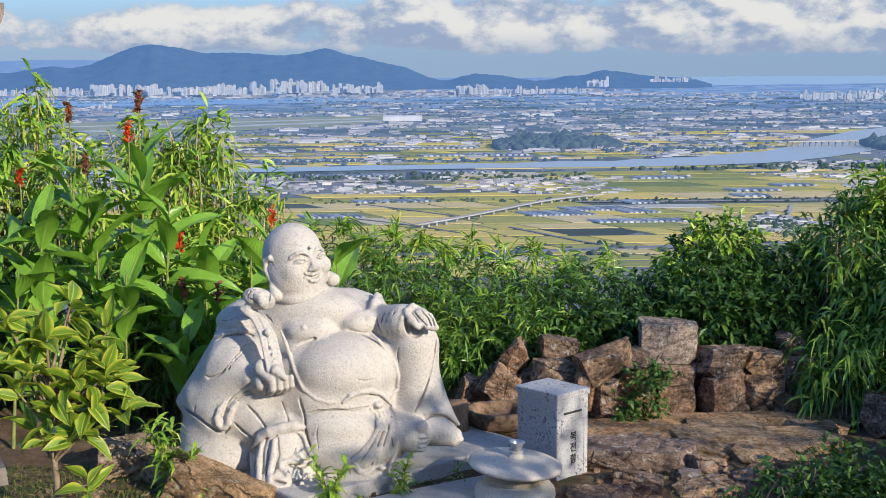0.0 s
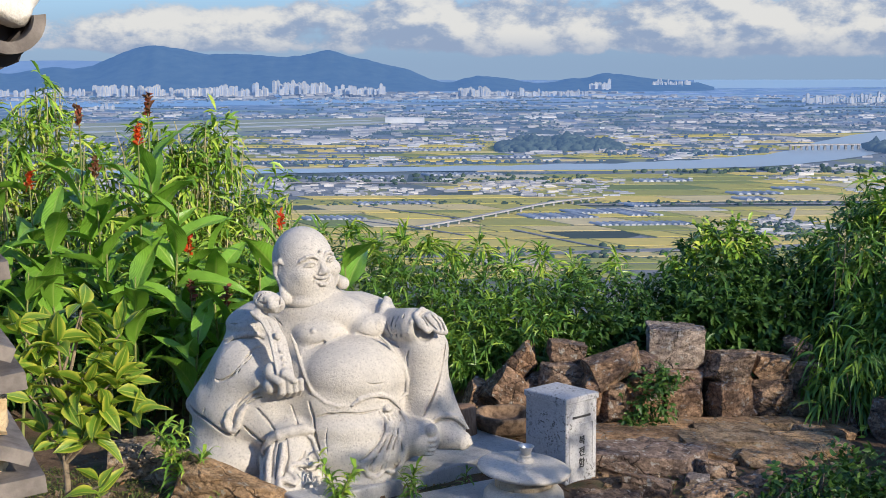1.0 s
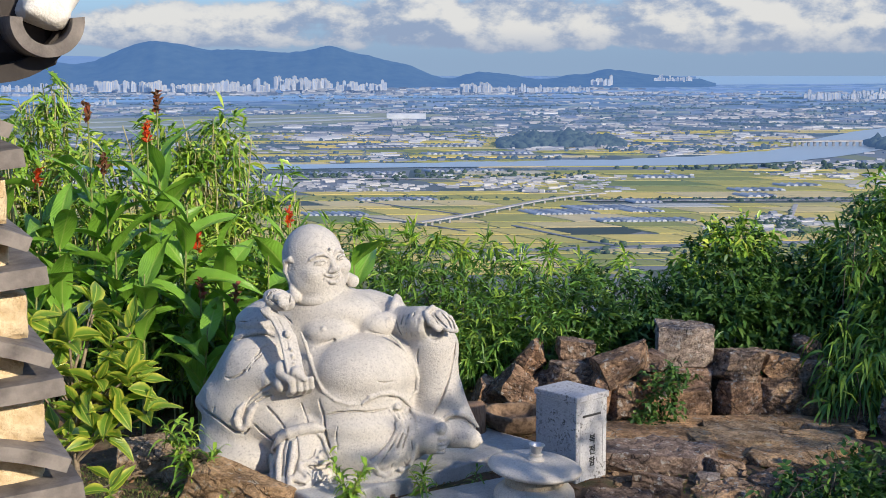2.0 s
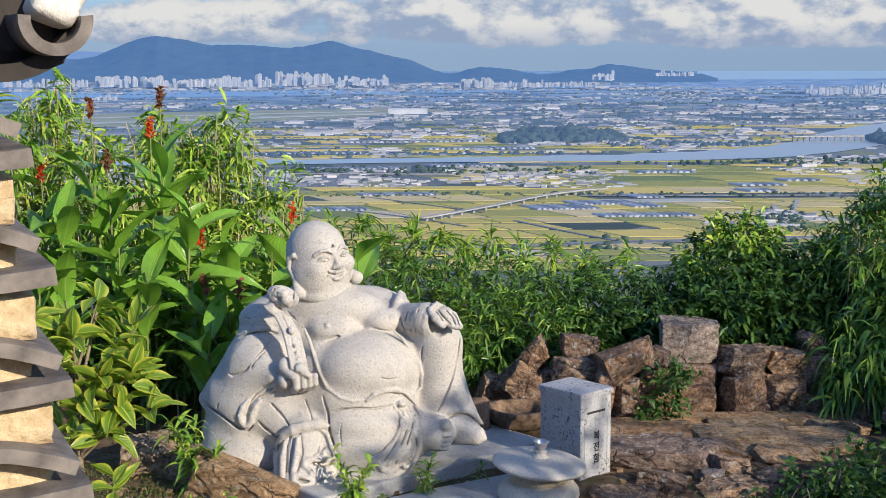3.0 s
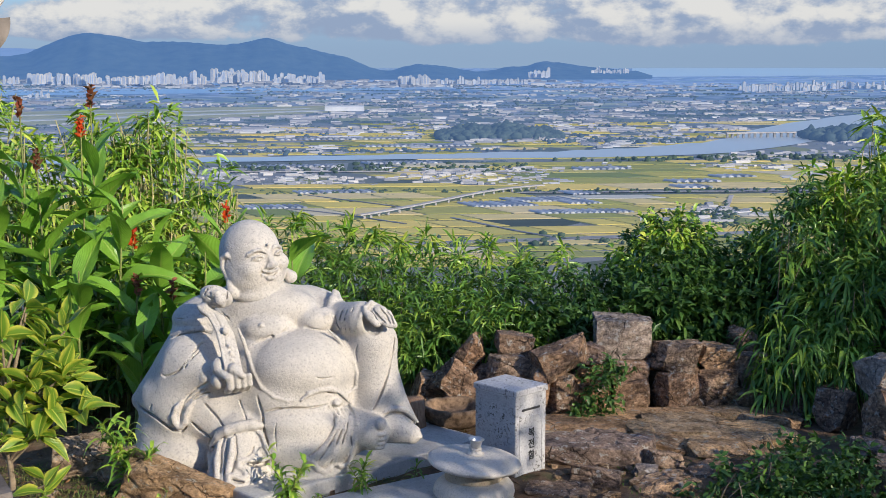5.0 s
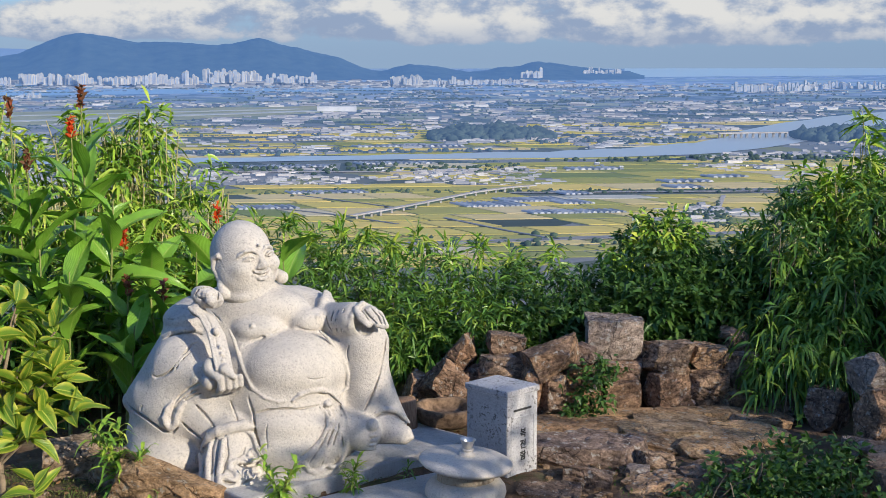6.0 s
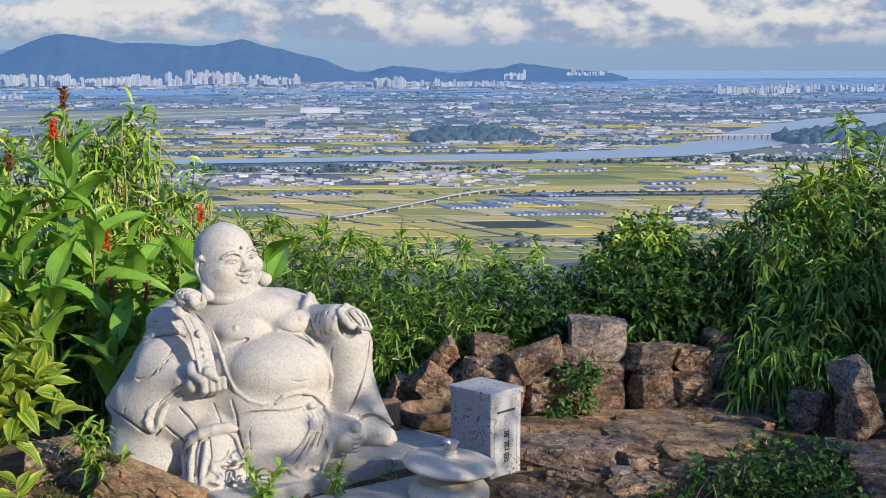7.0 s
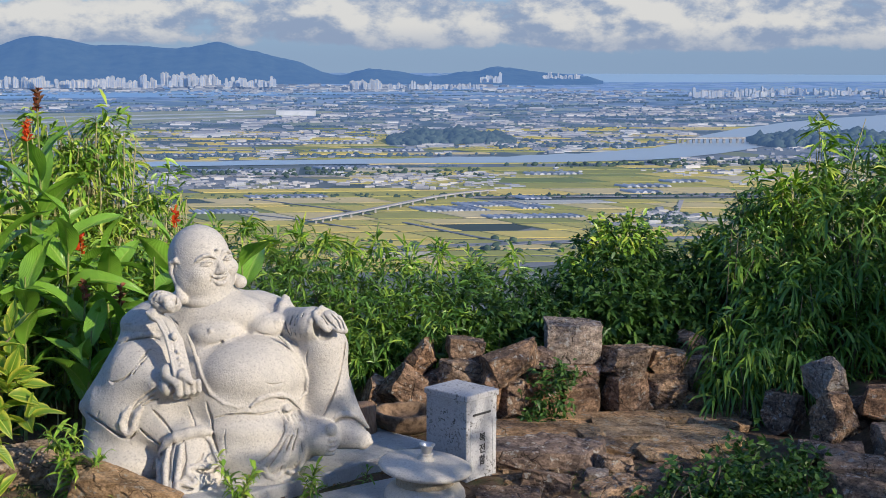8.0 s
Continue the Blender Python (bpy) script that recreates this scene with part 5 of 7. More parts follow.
    body.line(0.0169, (-0.732, 6.486, 0.282), (-0.732, 6.454, 0.222), (-0.743, 6.413, 0.149), (-0.751, 6.383, 0.101), blend=0.007)
    body.groove(0.006, (-0.685, 6.532, 0.349), (-0.735, 6.524, 0.326), (-0.771, 6.513, 0.285), (-0.786, 6.491, 0.240), (-0.782, 6.446, 0.167), (-0.786, 6.391, 0.070))
    body.groove(0.006, (-0.737, 6.543, 0.340), (-0.795, 6.554, 0.294), (-0.833, 6.555, 0.236), (-0.831, 6.511, 0.176), (-0.823, 6.450, 0.108))
    body.groove(0.006, (-0.797, 6.569, 0.304), (-0.846, 6.593, 0.254), (-0.876, 6.617, 0.188), (-0.885, 6.614, 0.130))
    body.groove(0.005, (-0.644, 6.540, 0.352), (-0.692, 6.519, 0.327), (-0.730, 6.501, 0.294))
    body.groove(0.006, (-0.755, 6.497, 0.278), (-0.761, 6.465, 0.219), (-0.760, 6.421, 0.146), (-0.768, 6.374, 0.047))
    body.groove(0.006, (-0.715, 6.491, 0.292), (-0.705, 6.457, 0.221), (-0.721, 6.421, 0.160), (-0.733, 6.401, 0.130))
    body.groove(0.004, (-0.747, 6.529, 0.327), (-0.769, 6.524, 0.299), (-0.783, 6.520, 0.275))
    body.line(0.0104, (-0.629, 6.528, 0.324), (-0.587, 6.521, 0.294), (-0.566, 6.500, 0.237), (-0.546, 6.484, 0.195), blend=0.007)
    body.line(0.013, (-0.543, 6.487, 0.192), (-0.585, 6.482, 0.176), (-0.626, 6.468, 0.186), (-0.665, 6.447, 0.189), (-0.692, 6.433, 0.182), (-0.693, 6.421, 0.163), (-0.668, 6.412, 0.146), (-0.653, 6.399, 0.124), (-0.674, 6.387, 0.108), (-0.716, 6.393, 0.132), (-0.738, 6.389, 0.125), (-0.740, 6.377, 0.103), (-0.711, 6.368, 0.083), (-0.673, 6.371, 0.085), blend=0.007)
    body.groove(0.013, (-0.651, 6.444, 0.167), (-0.620, 6.461, 0.157), (-0.583, 6.484, 0.155), (-0.561, 6.498, 0.171))
    body.groove(0.01, (-0.723, 6.380, 0.108), (-0.693, 6.379, 0.100), (-0.668, 6.380, 0.099))
    body.groove(0.006, (-0.627, 6.491, 0.240), (-0.637, 6.474, 0.216), (-0.658, 6.460, 0.203))
    body.groove(0.006, (-0.660, 6.375, 0.069), (-0.621, 6.406, 0.094), (-0.569, 6.442, 0.105))
    body.groove(0.005, (-0.265, 6.556, 0.423), (-0.237, 6.540, 0.383), (-0.231, 6.518, 0.340), (-0.264, 6.491, 0.282), (-0.313, 6.466, 0.232), (-0.360, 6.451, 0.199))
    body.groove(0.005, (-0.246, 6.568, 0.425), (-0.215, 6.552, 0.380), (-0.212, 6.528, 0.329), (-0.236, 6.503, 0.279), (-0.278, 6.478, 0.214), (-0.314, 6.465, 0.166))
    body.groove(0.005, (-0.226, 6.559, 0.430), (-0.192, 6.556, 0.379), (-0.192, 6.539, 0.326), (-0.214, 6.516, 0.275), (-0.237, 6.503, 0.207), (-0.259, 6.500, 0.127))
    body.groove(0.005, (-0.207, 6.569, 0.428), (-0.176, 6.565, 0.377), (-0.170, 6.549, 0.323), (-0.192, 6.525, 0.258), (-0.204, 6.529, 0.199), (-0.182, 6.554, 0.139))
    body.groove(0.005, (-0.191, 6.608, 0.415), (-0.159, 6.583, 0.372), (-0.151, 6.557, 0.321), (-0.151, 6.548, 0.266), (-0.142, 6.547, 0.202))
    body.line(0.0078, (-0.235, 6.563, 0.403), (-0.215, 6.545, 0.373), (-0.220, 6.521, 0.328), (-0.247, 6.496, 0.278), (-0.291, 6.470, 0.222), (-0.335, 6.455, 0.187), blend=0.007)
    body.line(0.0078, (-0.215, 6.578, 0.405), (-0.198, 6.556, 0.370), (-0.200, 6.531, 0.325), (-0.225, 6.508, 0.274), (-0.258, 6.488, 0.205), (-0.287, 6.482, 0.144), blend=0.007)
    body.line(0.0078, (-0.193, 6.592, 0.402), (-0.176, 6.565, 0.362), (-0.181, 6.538, 0.312), (-0.203, 6.517, 0.254), (-0.220, 6.506, 0.194), (-0.226, 6.508, 0.153), blend=0.007)
    body.line(0.0078, (-0.177, 6.601, 0.399), (-0.154, 6.569, 0.347), (-0.159, 6.545, 0.295), (-0.170, 6.538, 0.225), (-0.165, 6.544, 0.171), blend=0.007)
    body.line(0.0117, (-0.374, 6.453, 0.199), (-0.336, 6.464, 0.166), (-0.315, 6.479, 0.127), (-0.279, 6.492, 0.106), (-0.254, 6.505, 0.119), (-0.238, 6.525, 0.142), (-0.199, 6.544, 0.119), (-0.163, 6.559, 0.131), (-0.143, 6.557, 0.176), (-0.128, 6.550, 0.250), (-0.117, 6.563, 0.328), (-0.126, 6.599, 0.376), (-0.155, 6.632, 0.414), blend=0.007)
    body.groove(0.004, (-0.514, 6.500, 0.358), (-0.523, 6.489, 0.298), (-0.514, 6.476, 0.244))
    body.groove(0.006, (-0.572, 6.533, 0.403), (-0.515, 6.525, 0.423), (-0.431, 6.520, 0.430), (-0.348, 6.530, 0.424), (-0.265, 6.552, 0.435))
    body.groove(0.006, (0.071, 6.708, 0.742), (0.059, 6.687, 0.665), (0.039, 6.661, 0.570), (0.010, 6.641, 0.487), (-0.018, 6.634, 0.425), (-0.041, 6.634, 0.384))
    body.groove(0.009, (0.016, 6.633, 0.349), (0.044, 6.641, 0.365), (0.078, 6.649, 0.365), (0.116, 6.659, 0.354), (0.153, 6.665, 0.326), (0.182, 6.662, 0.297))
    body.line(0.0117, (0.021, 6.636, 0.369), (0.047, 6.642, 0.385), (0.081, 6.650, 0.385), (0.122, 6.666, 0.372), (0.159, 6.676, 0.340), (0.185, 6.674, 0.308), blend=0.007)
    body.groove(0.005, (-0.114, 6.670, 0.707), (-0.123, 6.674, 0.677), (-0.120, 6.673, 0.631))
    body.groove(0.0045, (-0.189, 6.741, 0.873), (-0.201, 6.739, 0.830), (-0.195, 6.742, 0.768))
    body.groove(0.0045, (-0.163, 6.708, 0.885), (-0.177, 6.704, 0.833), (-0.172, 6.710, 0.768))
    body.groove(0.0045, (-0.136, 6.682, 0.895), (-0.153, 6.673, 0.834), (-0.151, 6.677, 0.775))
    body.groove(0.005, (-0.230, 6.773, 0.838), (-0.216, 6.764, 0.795), (-0.196, 6.754, 0.753), (-0.161, 6.733, 0.714))
    body.groove(0.005, (-0.037, 6.658, 0.894), (-0.012, 6.638, 0.863), (0.025, 6.620, 0.830))
    body.groove(0.005, (-0.003, 6.651, 0.901), (0.030, 6.635, 0.864), (0.047, 6.620, 0.827))
    body.groove(0.005, (0.028, 6.646, 0.885), (0.053, 6.635, 0.858), (0.064, 6.621, 0.826))
    body.line(0.0208, (-0.077, 6.643, 0.888), (-0.051, 6.627, 0.860), (-0.023, 6.609, 0.826), blend=0.007)
    body.groove(0.005, (-0.057, 6.660, 0.891), (-0.034, 6.638, 0.863), (-0.003, 6.615, 0.825))
    body.line(0.006, (-0.644, 6.687, 0.707), (-0.595, 6.690, 0.733), (-0.547, 6.695, 0.752), (-0.463, 6.719, 0.781), (-0.376, 6.741, 0.786), (-0.282, 6.748, 0.767), blend=0.012, cut=True)
    body.groove(0.004, (-0.318, 6.519, 0.581), (-0.285, 6.531, 0.570), (-0.236, 6.549, 0.574))
    body.groove(0.006, (-0.265, 6.564, 0.495), (-0.215, 6.584, 0.482), (-0.182, 6.610, 0.443), (-0.155, 6.631, 0.414))
    body.line(0.0286, (-0.807, 6.641, 0.981), (-0.791, 6.645, 0.949), (-0.784, 6.653, 0.925), blend=0.007)
    body.groove(0.004, (-0.874, 6.662, 0.969), (-0.856, 6.660, 0.998), (-0.823, 6.663, 1.012), (-0.784, 6.668, 1.008), (-0.759, 6.663, 0.986), (-0.761, 6.656, 0.958), (-0.784, 6.653, 0.931), (-0.817, 6.653, 0.945), (-0.856, 6.654, 0.965))
    body.groove(0.0035, (-0.859, 6.666, 0.900), (-0.828, 6.658, 0.881), (-0.800, 6.634, 0.837), (-0.771, 6.593, 0.782), (-0.750, 6.535, 0.663))
    body.groove(0.0035, (-0.826, 6.834, 0.865), (-0.777, 6.805, 0.832), (-0.741, 6.733, 0.788), (-0.713, 6.617, 0.725), (-0.692, 6.536, 0.649))
    head = Carving((-0.98, 6.55, 0.88), (-0.28, 7.25, 1.4), 0.003)
    head.ellipsoid((-0.667, 6.907, 1.154), (0.15, 0.172, 0.168), rz=36, blend=0.02)
    head.ellipsoid((-0.638, 6.891, 1.05), (0.158, 0.138, 0.125), rz=36, blend=0.05)
    head.ellipsoid((-0.603, 6.861, 0.976), (0.085, 0.075, 0.055), rz=36, blend=0.04)
    head.ellipsoid((-0.625, 6.9, 0.941), (0.15, 0.13, 0.06), rz=36, blend=0.03)
    head.limb((-0.658, 6.926, 1.02), (-0.643, 6.937, 0.891), 0.12, 0.13, blend=0.03)
    head.ellipsoid((-0.648, 6.779, 1.086), (0.052, 0.05, 0.045), rz=36, blend=0.03)
    head.line(0.010, (-0.570, 6.756, 1.174), (-0.594, 6.743, 1.192), (-0.626, 6.737, 1.186), (-0.657, 6.742, 1.165), (-0.683, 6.753, 1.141), blend=0.003)
    head.ellipsoid((-0.598, 6.728, 1.152), (0.034, 0.018, 0.012), rz=36, blend=0.012, cut=True)
    head.ellipsoid((-0.617, 6.756, 1.148), (0.028, 0.02, 0.012), rz=36, blend=0.006)
    head.line(0.0065, (-0.582, 6.757, 1.148), (-0.594, 6.745, 1.157), (-0.608, 6.738, 1.158), (-0.626, 6.737, 1.150), (-0.643, 6.74, 1.136), blend=0.003)
    head.line(0.0045, (-0.584, 6.756, 1.145), (-0.605, 6.742, 1.137), (-0.638, 6.739, 1.136), blend=0.003)
    head.ellipsoid((-0.564, 6.763, 1.102), (0.016, 0.016, 0.013), rz=36, blend=0.008)
    head.line(0.007, (-0.573, 6.753, 1.111), (-0.591, 6.746, 1.082), (-0.602, 6.758, 1.054), blend=0.01, cut=True)
    head.ellipsoid((-0.762, 6.814, 1.089), (0.016, 0.034, 0.06), rz=36, blend=0.01)
    head.line(0.013, (-0.742, 6.785, 1.139), (-0.771, 6.789, 1.157), (-0.796, 6.808, 1.140), (-0.796, 6.82, 1.091), (-0.771, 6.814, 1.043), (-0.743, 6.803, 1.004), blend=0.006)
    head.line(0.008, (-0.766, 6.796, 1.133), (-0.773, 6.806, 1.092), (-0.757, 6.803, 1.053), blend=0.006)
    head.limb((-0.759, 6.803, 1.009), (-0.744, 6.79, 0.964), 0.02, 0.032, blend=0.01)
    head.ellipsoid((-0.517, 6.874, 1.109), (0.052, 0.05, 0.045), rz=36, blend=0.03)
    head.line(0.010, (-0.550, 6.784, 1.172), (-0.534, 6.800, 1.197), (-0.518, 6.828, 1.199), (-0.509, 6.863, 1.185), (-0.506, 6.894, 1.165), blend=0.003)
    head.ellipsoid((-0.499, 6.801, 1.170), (0.034, 0.018, 0.012), rz=36, blend=0.012, cut=True)
    head.ellipsoid((-0.518, 6.828, 1.166), (0.028, 0.02, 0.012), rz=36, blend=0.006)
    head.line(0.0065, (-0.529, 6.796, 1.158), (-0.517, 6.801, 1.171), (-0.506, 6.813, 1.176), (-0.498, 6.83, 1.172), (-0.493, 6.849, 1.162), blend=0.003)
    head.line(0.0045, (-0.526, 6.798, 1.155), (-0.506, 6.814, 1.154), (-0.494, 6.844, 1.161), blend=0.003)
    head.ellipsoid((-0.529, 6.788, 1.109), (0.016, 0.016, 0.013), rz=36, blend=0.008)
    head.line(0.007, (-0.519, 6.792, 1.120), (-0.501, 6.811, 1.098), (-0.503, 6.83, 1.072), blend=0.01, cut=True)
    head.limb((-0.505, 6.975, 1.051), (-0.462, 6.945, 1.020), 0.02, 0.034, blend=0.01)
    head.limb((-0.560, 6.779, 1.167), (-0.540, 6.765, 1.112), 0.012, 0.021, blend=0.014)
    head.line(0.013, (-0.592, 6.76, 1.073), (-0.561, 6.763, 1.060), (-0.538, 6.775, 1.059), (-0.521, 6.792, 1.067), (-0.512, 6.818, 1.087), blend=0.006, cut=True)
    head.line(0.01, (-0.587, 6.764, 1.062), (-0.559, 6.769, 1.043), (-0.539, 6.78, 1.041), (-0.523, 6.795, 1.049), (-0.515, 6.816, 1.074), blend=0.008)
    head.line(0.008, (-0.582, 6.76, 1.076), (-0.551, 6.763, 1.076), (-0.527, 6.78, 1.080), (-0.515, 6.809, 1.088), blend=0.006)
    head.ellipsoid((-0.561, 6.768, 1.213), (0.009, 0.009, 0.009), blend=0.003)
    va, qa = body.skin()
    vb, qb = head.skin()
    vb = vb + np.array([-0.001, 0, -0.006])
    me = mesh_of("statue", np.vstack([va, vb]), np.vstack([qa, qb + len(va)]), M_STATUE)
    tagged(new("statue", me), "carved white granite seated laughing figure on a slab", "statue")


make_statue()

# ---- slabs, offering box, bowl ----
YARD = 42.0     # degrees by which slab and box are turned


def slab(name, w, d, h, m, seed, label):
    bm = block((w, d, h), 0.012, 2)
    bmesh.ops.subdivide_edges(bm, edges=[e for e in bm.edges if e.calc_length() > 0.3], cuts=14, use_grid_fill=True)
    for v in bm.verts:
        q = Vector(v.co) * 6 + Vector((seed, 0, 0))
        v.co += Vector((noise.noise(q), noise.noise(q + Vector((9, 0, 0))), 0.5 * noise.noise(q + Vector((0, 9, 0))))) * 0.006
    ob = new(name, from_bm(name, bm, M_SLAB, False))
    ob.matrix_basis = m
    return tagged(ob, label, "slab")


slab("stone_slab", 1.50, 1.20, 0.12, pose(-0.41, 7.13, 0.02, 0, 0, 41), 3, "grey granite slab under the seated statue")
slab("stone_slab", 0.95, 0.55, 0.09, pose(0.10, 6.27, -0.015, 0, 0, 33), 8, "low grey granite step slab before the statue")


def text_on(parent, words, size, m, mat):
    cu = bpy.data.curves.new("lettering", "FONT")
    cu.body, cu.size, cu.extrude, cu.align_x, cu.align_y = words, size, 0.0012, "CENTER", "CENTER"
    cu.space_line = 1.15
    cu.offset = 0.0009
    cu.materials.append(mat)
    ob = new("lettering", cu)
    ob.parent = parent
    ob.matrix_basis = m
    return tagged(ob, "black carved vertical lettering")


def make_box():
    """Upright granite offering box with a lid slab, a coin slot and a sunk name panel."""
    w, d, h = 0.232, 0.285, 0.435
    top = tagged(new("offering_box"), "speckled grey granite offering box with a coin slot", "donation box")
    top.matrix_basis = pose(0.672, 6.832, -0.02, 0, 0, YARD)
    bm = block((w, d, h), 0.005, 2, pose(0, 0, h / 2 + 0.02))
    part("body", from_bm("body", bm, M_BOX), top)
    part("foot", from_bm("foot", block((w + 0.006, d + 0.006, 0.045), 0.006, 2, pose(0, 0, 0.012)), M_BOX), top)
    part("lid", from_bm("lid", block((w + 0.018, d + 0.018, 0.034), 0.007, 3, pose(0, 0, h + 0.035)), M_BOX), top)
    # raised rim round the name panel
    bm = bmesh.new()
    for x, z, a, b in ((-0.086, 0.17, 0.006, 0.30), (0.086, 0.17, 0.006, 0.30), (0, 0.022, 0.178, 0.006), (0, 0.318, 0.178, 0.006)):
        block((a, 0.005, b), 0.0015, 1, pose(x, -d / 2 - 0.001, z + 0.02), bm)
    part("panel_rim", from_bm("panel_rim", bm, M_BOX), top)
    # a black bar on the face, dark in place of the slot's shaded hollow
    part("coin_slot", from_bm("coin_slot", block((0.135, 0.006, 0.012), 0.002, 1, pose(0, -d / 2, 0.376)), M_INK), top, "dark narrow coin slot")
    text_on(top, "복\n전\n함", 0.052, pose(0.004, -d / 2 - 0.0015, 0.188, 90), M_INK)


make_box()


def make_bowl():
    top = tagged(new("lidded_bowl"), "round pale stone bowl with a broad flat lid", "stone bowl")
    top.matrix_basis = pose(0.452, 6.385, -0.05)
    part("bowl", lathe("bowl", [(0.0, 0.0), (0.13, 0.0), (0.167, 0.02), (0.192, 0.06), (0.200, 0.09), (0.195, 0.118), (0.180, 0.138), (0.160, 0.150), (0.146, 0.155), (0.0, 0.155)], M_BOWL), top)
    part("neck", lathe("neck", [(0.0, 0.153), (0.142, 0.153), (0.141, 0.160), (0.141, 0.200), (0.150, 0.208), (0.151, 0.213), (0.0, 0.213)], M_NECK), top, "brown-stained neck ring")
    lid = part("lid", lathe("lid", [(0.0, 0.0), (0.15, 0.0), (0.19, 0.004), (0.222, 0.012), (0.230, 0.022), (0.228, 0.032), (0.21, 0.041), (0.15, 0.051), (0.08, 0.058), (0.05, 0.060), (0.0, 0.060)], M_BOWL), top, m=pose(0, 0, 0.214, 2.0, 4.6, 0))
    part("knob", lathe("knob", [(0.0, 0.055), (0.042, 0.056), (0.044, 0.066), (0.030, 0.074), (0.028, 0.084), (0.034, 0.090), (0.0, 0.092)], M_BOWL, 40), lid)
    cup = tagged(new("metal_cup", lathe("metal_cup", [(0.0, 0.0), (0.018, 0.0), (0.024, 0.004), (0.030, 0.030), (0.037, 0.045), (0.040, 0.046), (0.037, 0.042), (0.028, 0.030), (0.022, 0.006), (0.0, 0.005)], M_STEEL, 40)),
                 "small shiny metal cup standing on the bowl lid", "cup")
    cup.matrix_basis = pose(0.459, 6.383, 0.255, 2, 4.6, 0)


make_bowl()


# ---- stones ----
def stone(x, y, z, w, d, h, turn=0, lean=0, tip=0, grey=False, seed=1, label="", name="wall_stone", group="dry stone wall", sq=0.6, mat=None, rough=0.03):
    me = stone_mesh(name, (w * 1.02, d, h * 1.04), seed, mat or (M_GREYROCK if grey else M_ROCK), rough, sq)
    ob = new(name, me)
    sway = np.random.default_rng(seed + 500).uniform(-1, 1, 3) * (1 - sq) * (0.4 if name == "flagstone" else 1.0)
    ob.matrix_basis = pose(x, y, z, tip + 14 * sway[0], lean + 14 * sway[1], turn + 40 * sway[2])
    return tagged(ob, label or ("rough grey field stone in a dry wall" if grey else "rough red-brown field stone in a dry wall"), "stone", group)


# top course and faces of the dry wall, from its loose end to the corner
stone(0.41, 7.92, 0.20, 0.27, 0.24, 0.32, 20, 18, 0, seed=11, sq=0.3)
stone(0.55, 8.12, 0.33, 0.15, 0.20, 0.22, 0, 30, 0, seed=12, sq=0.4)
stone(0.81, 8.12, 0.39, 0.22, 0.22, 0.14, 5, 8, 0, seed=13)
stone(0.78, 7.97, 0.24, 0.28, 0.24, 0.24, 0, -8, 0, seed=14, sq=0.3)
stone(1.07, 7.84, 0.37, 0.32, 0.26, 0.17, 8, -14, 0, seed=15)
stone(1.29, 8.02, 0.36, 0.14, 0.22, 0.12, 0, 0, 0, True, seed=16)
stone(1.49, 8.14, 0.43, 0.345, 0.26, 0.235, -4, 2, 0, True, seed=17, sq=0.95, label="squared purplish grey stone block on the wall")
stone(1.52, 8.09, 0.23, 0.25, 0.26, 0.18, 3, 2, 0, True, seed=18, sq=0.95, label="pale grey squared stone in the dry wall")
stone(1.80, 8.03, 0.32, 0.33, 0.28, 0.18, 2, 3, 0, seed=19)
stone(2.05, 8.06, 0.31, 0.22, 0.24, 0.16, -5, 4, 0, seed=20, sq=0.8)
stone(1.78, 7.98, 0.12, 0.34, 0.26, 0.27, 6, -6, 0, seed=21, sq=0.4)
stone(2.01, 8.02, 0.12, 0.25, 0.26, 0.26, -4, -4, 0, seed=22)
stone(0.94, 7.80, 0.22, 0.13, 0.18, 0.22, 0, 4, 0, seed=23)
stone(1.08, 7.86, 0.12, 0.20, 0.22, 0.30, 6, 4, 0, seed=24)
stone(1.53, 8.02, 0.08, 0.21, 0.26, 0.22, 0, 0, 0, seed=25, sq=0.8)
stone(1.30, 8.02, 0.12, 0.26, 0.24, 0.30, 0, 6, 0, seed=26)
stone(2.28, 8.12, 0.20, 0.26, 0.24, 0.24, 10, 0, 0, True, seed=27)
stone(2.18, 8.00, 0.03, 0.15, 0.20, 0.18, 0, 0, 0, seed=28)
stone(2.32, 8.02, 0.02, 0.15, 0.20, 0.17, 12, 0, 0, seed=29)
stone(2.28, 8.30, 0.36, 0.17, 0.20, 0.18, 0, -20, 0, True, seed=30)
stone(0.28, 8.02, 0.12, 0.22, 0.22, 0.22, 0, 0, 0, seed=31)
stone(0.62, 8.08, 0.14, 0.26, 0.22, 0.26, 0, 0, 0, seed=32)
stone(2.50, 7.85, 0.08, 0.24, 0.24, 0.22, 30, 0, 0, True, seed=33)
stone(2.64, 7.55, 0.10, 0.24, 0.24, 0.24, 50, 0, 0, seed=34)
# the wall's return beside the bamboo
stone(2.78, 7.25, 0.38, 0.19, 0.22, 0.26, 20, -14, 0, True, seed=35, label="upright pale grey stone beside the bamboo")
stone(2.72, 6.97, 0.22, 0.27, 0.22, 0.29, 10, 12, 0, seed=36, sq=0.2, label="pointed red-brown stone leaning in the wall")
stone(3.02, 7.10, 0.26, 0.22, 0.22, 0.20, 0, 0, 0, seed=37)
stone(3.03, 6.90, 0.11, 0.22, 0.22, 0.19, 0, 0, 0, True, seed=38)
stone(2.92, 7.30, 0.12, 0.30, 0.24, 0.26, 0, 0, 0, seed=39)
stone(2.67, 6.85, 0.07, 0.34, 0.22, 0.10, 5, 4, 0, True, seed=40)
stone(2.74, 6.62, 0.05, 0.46, 0.26, 0.12, -6, 6, 0, True, seed=41)
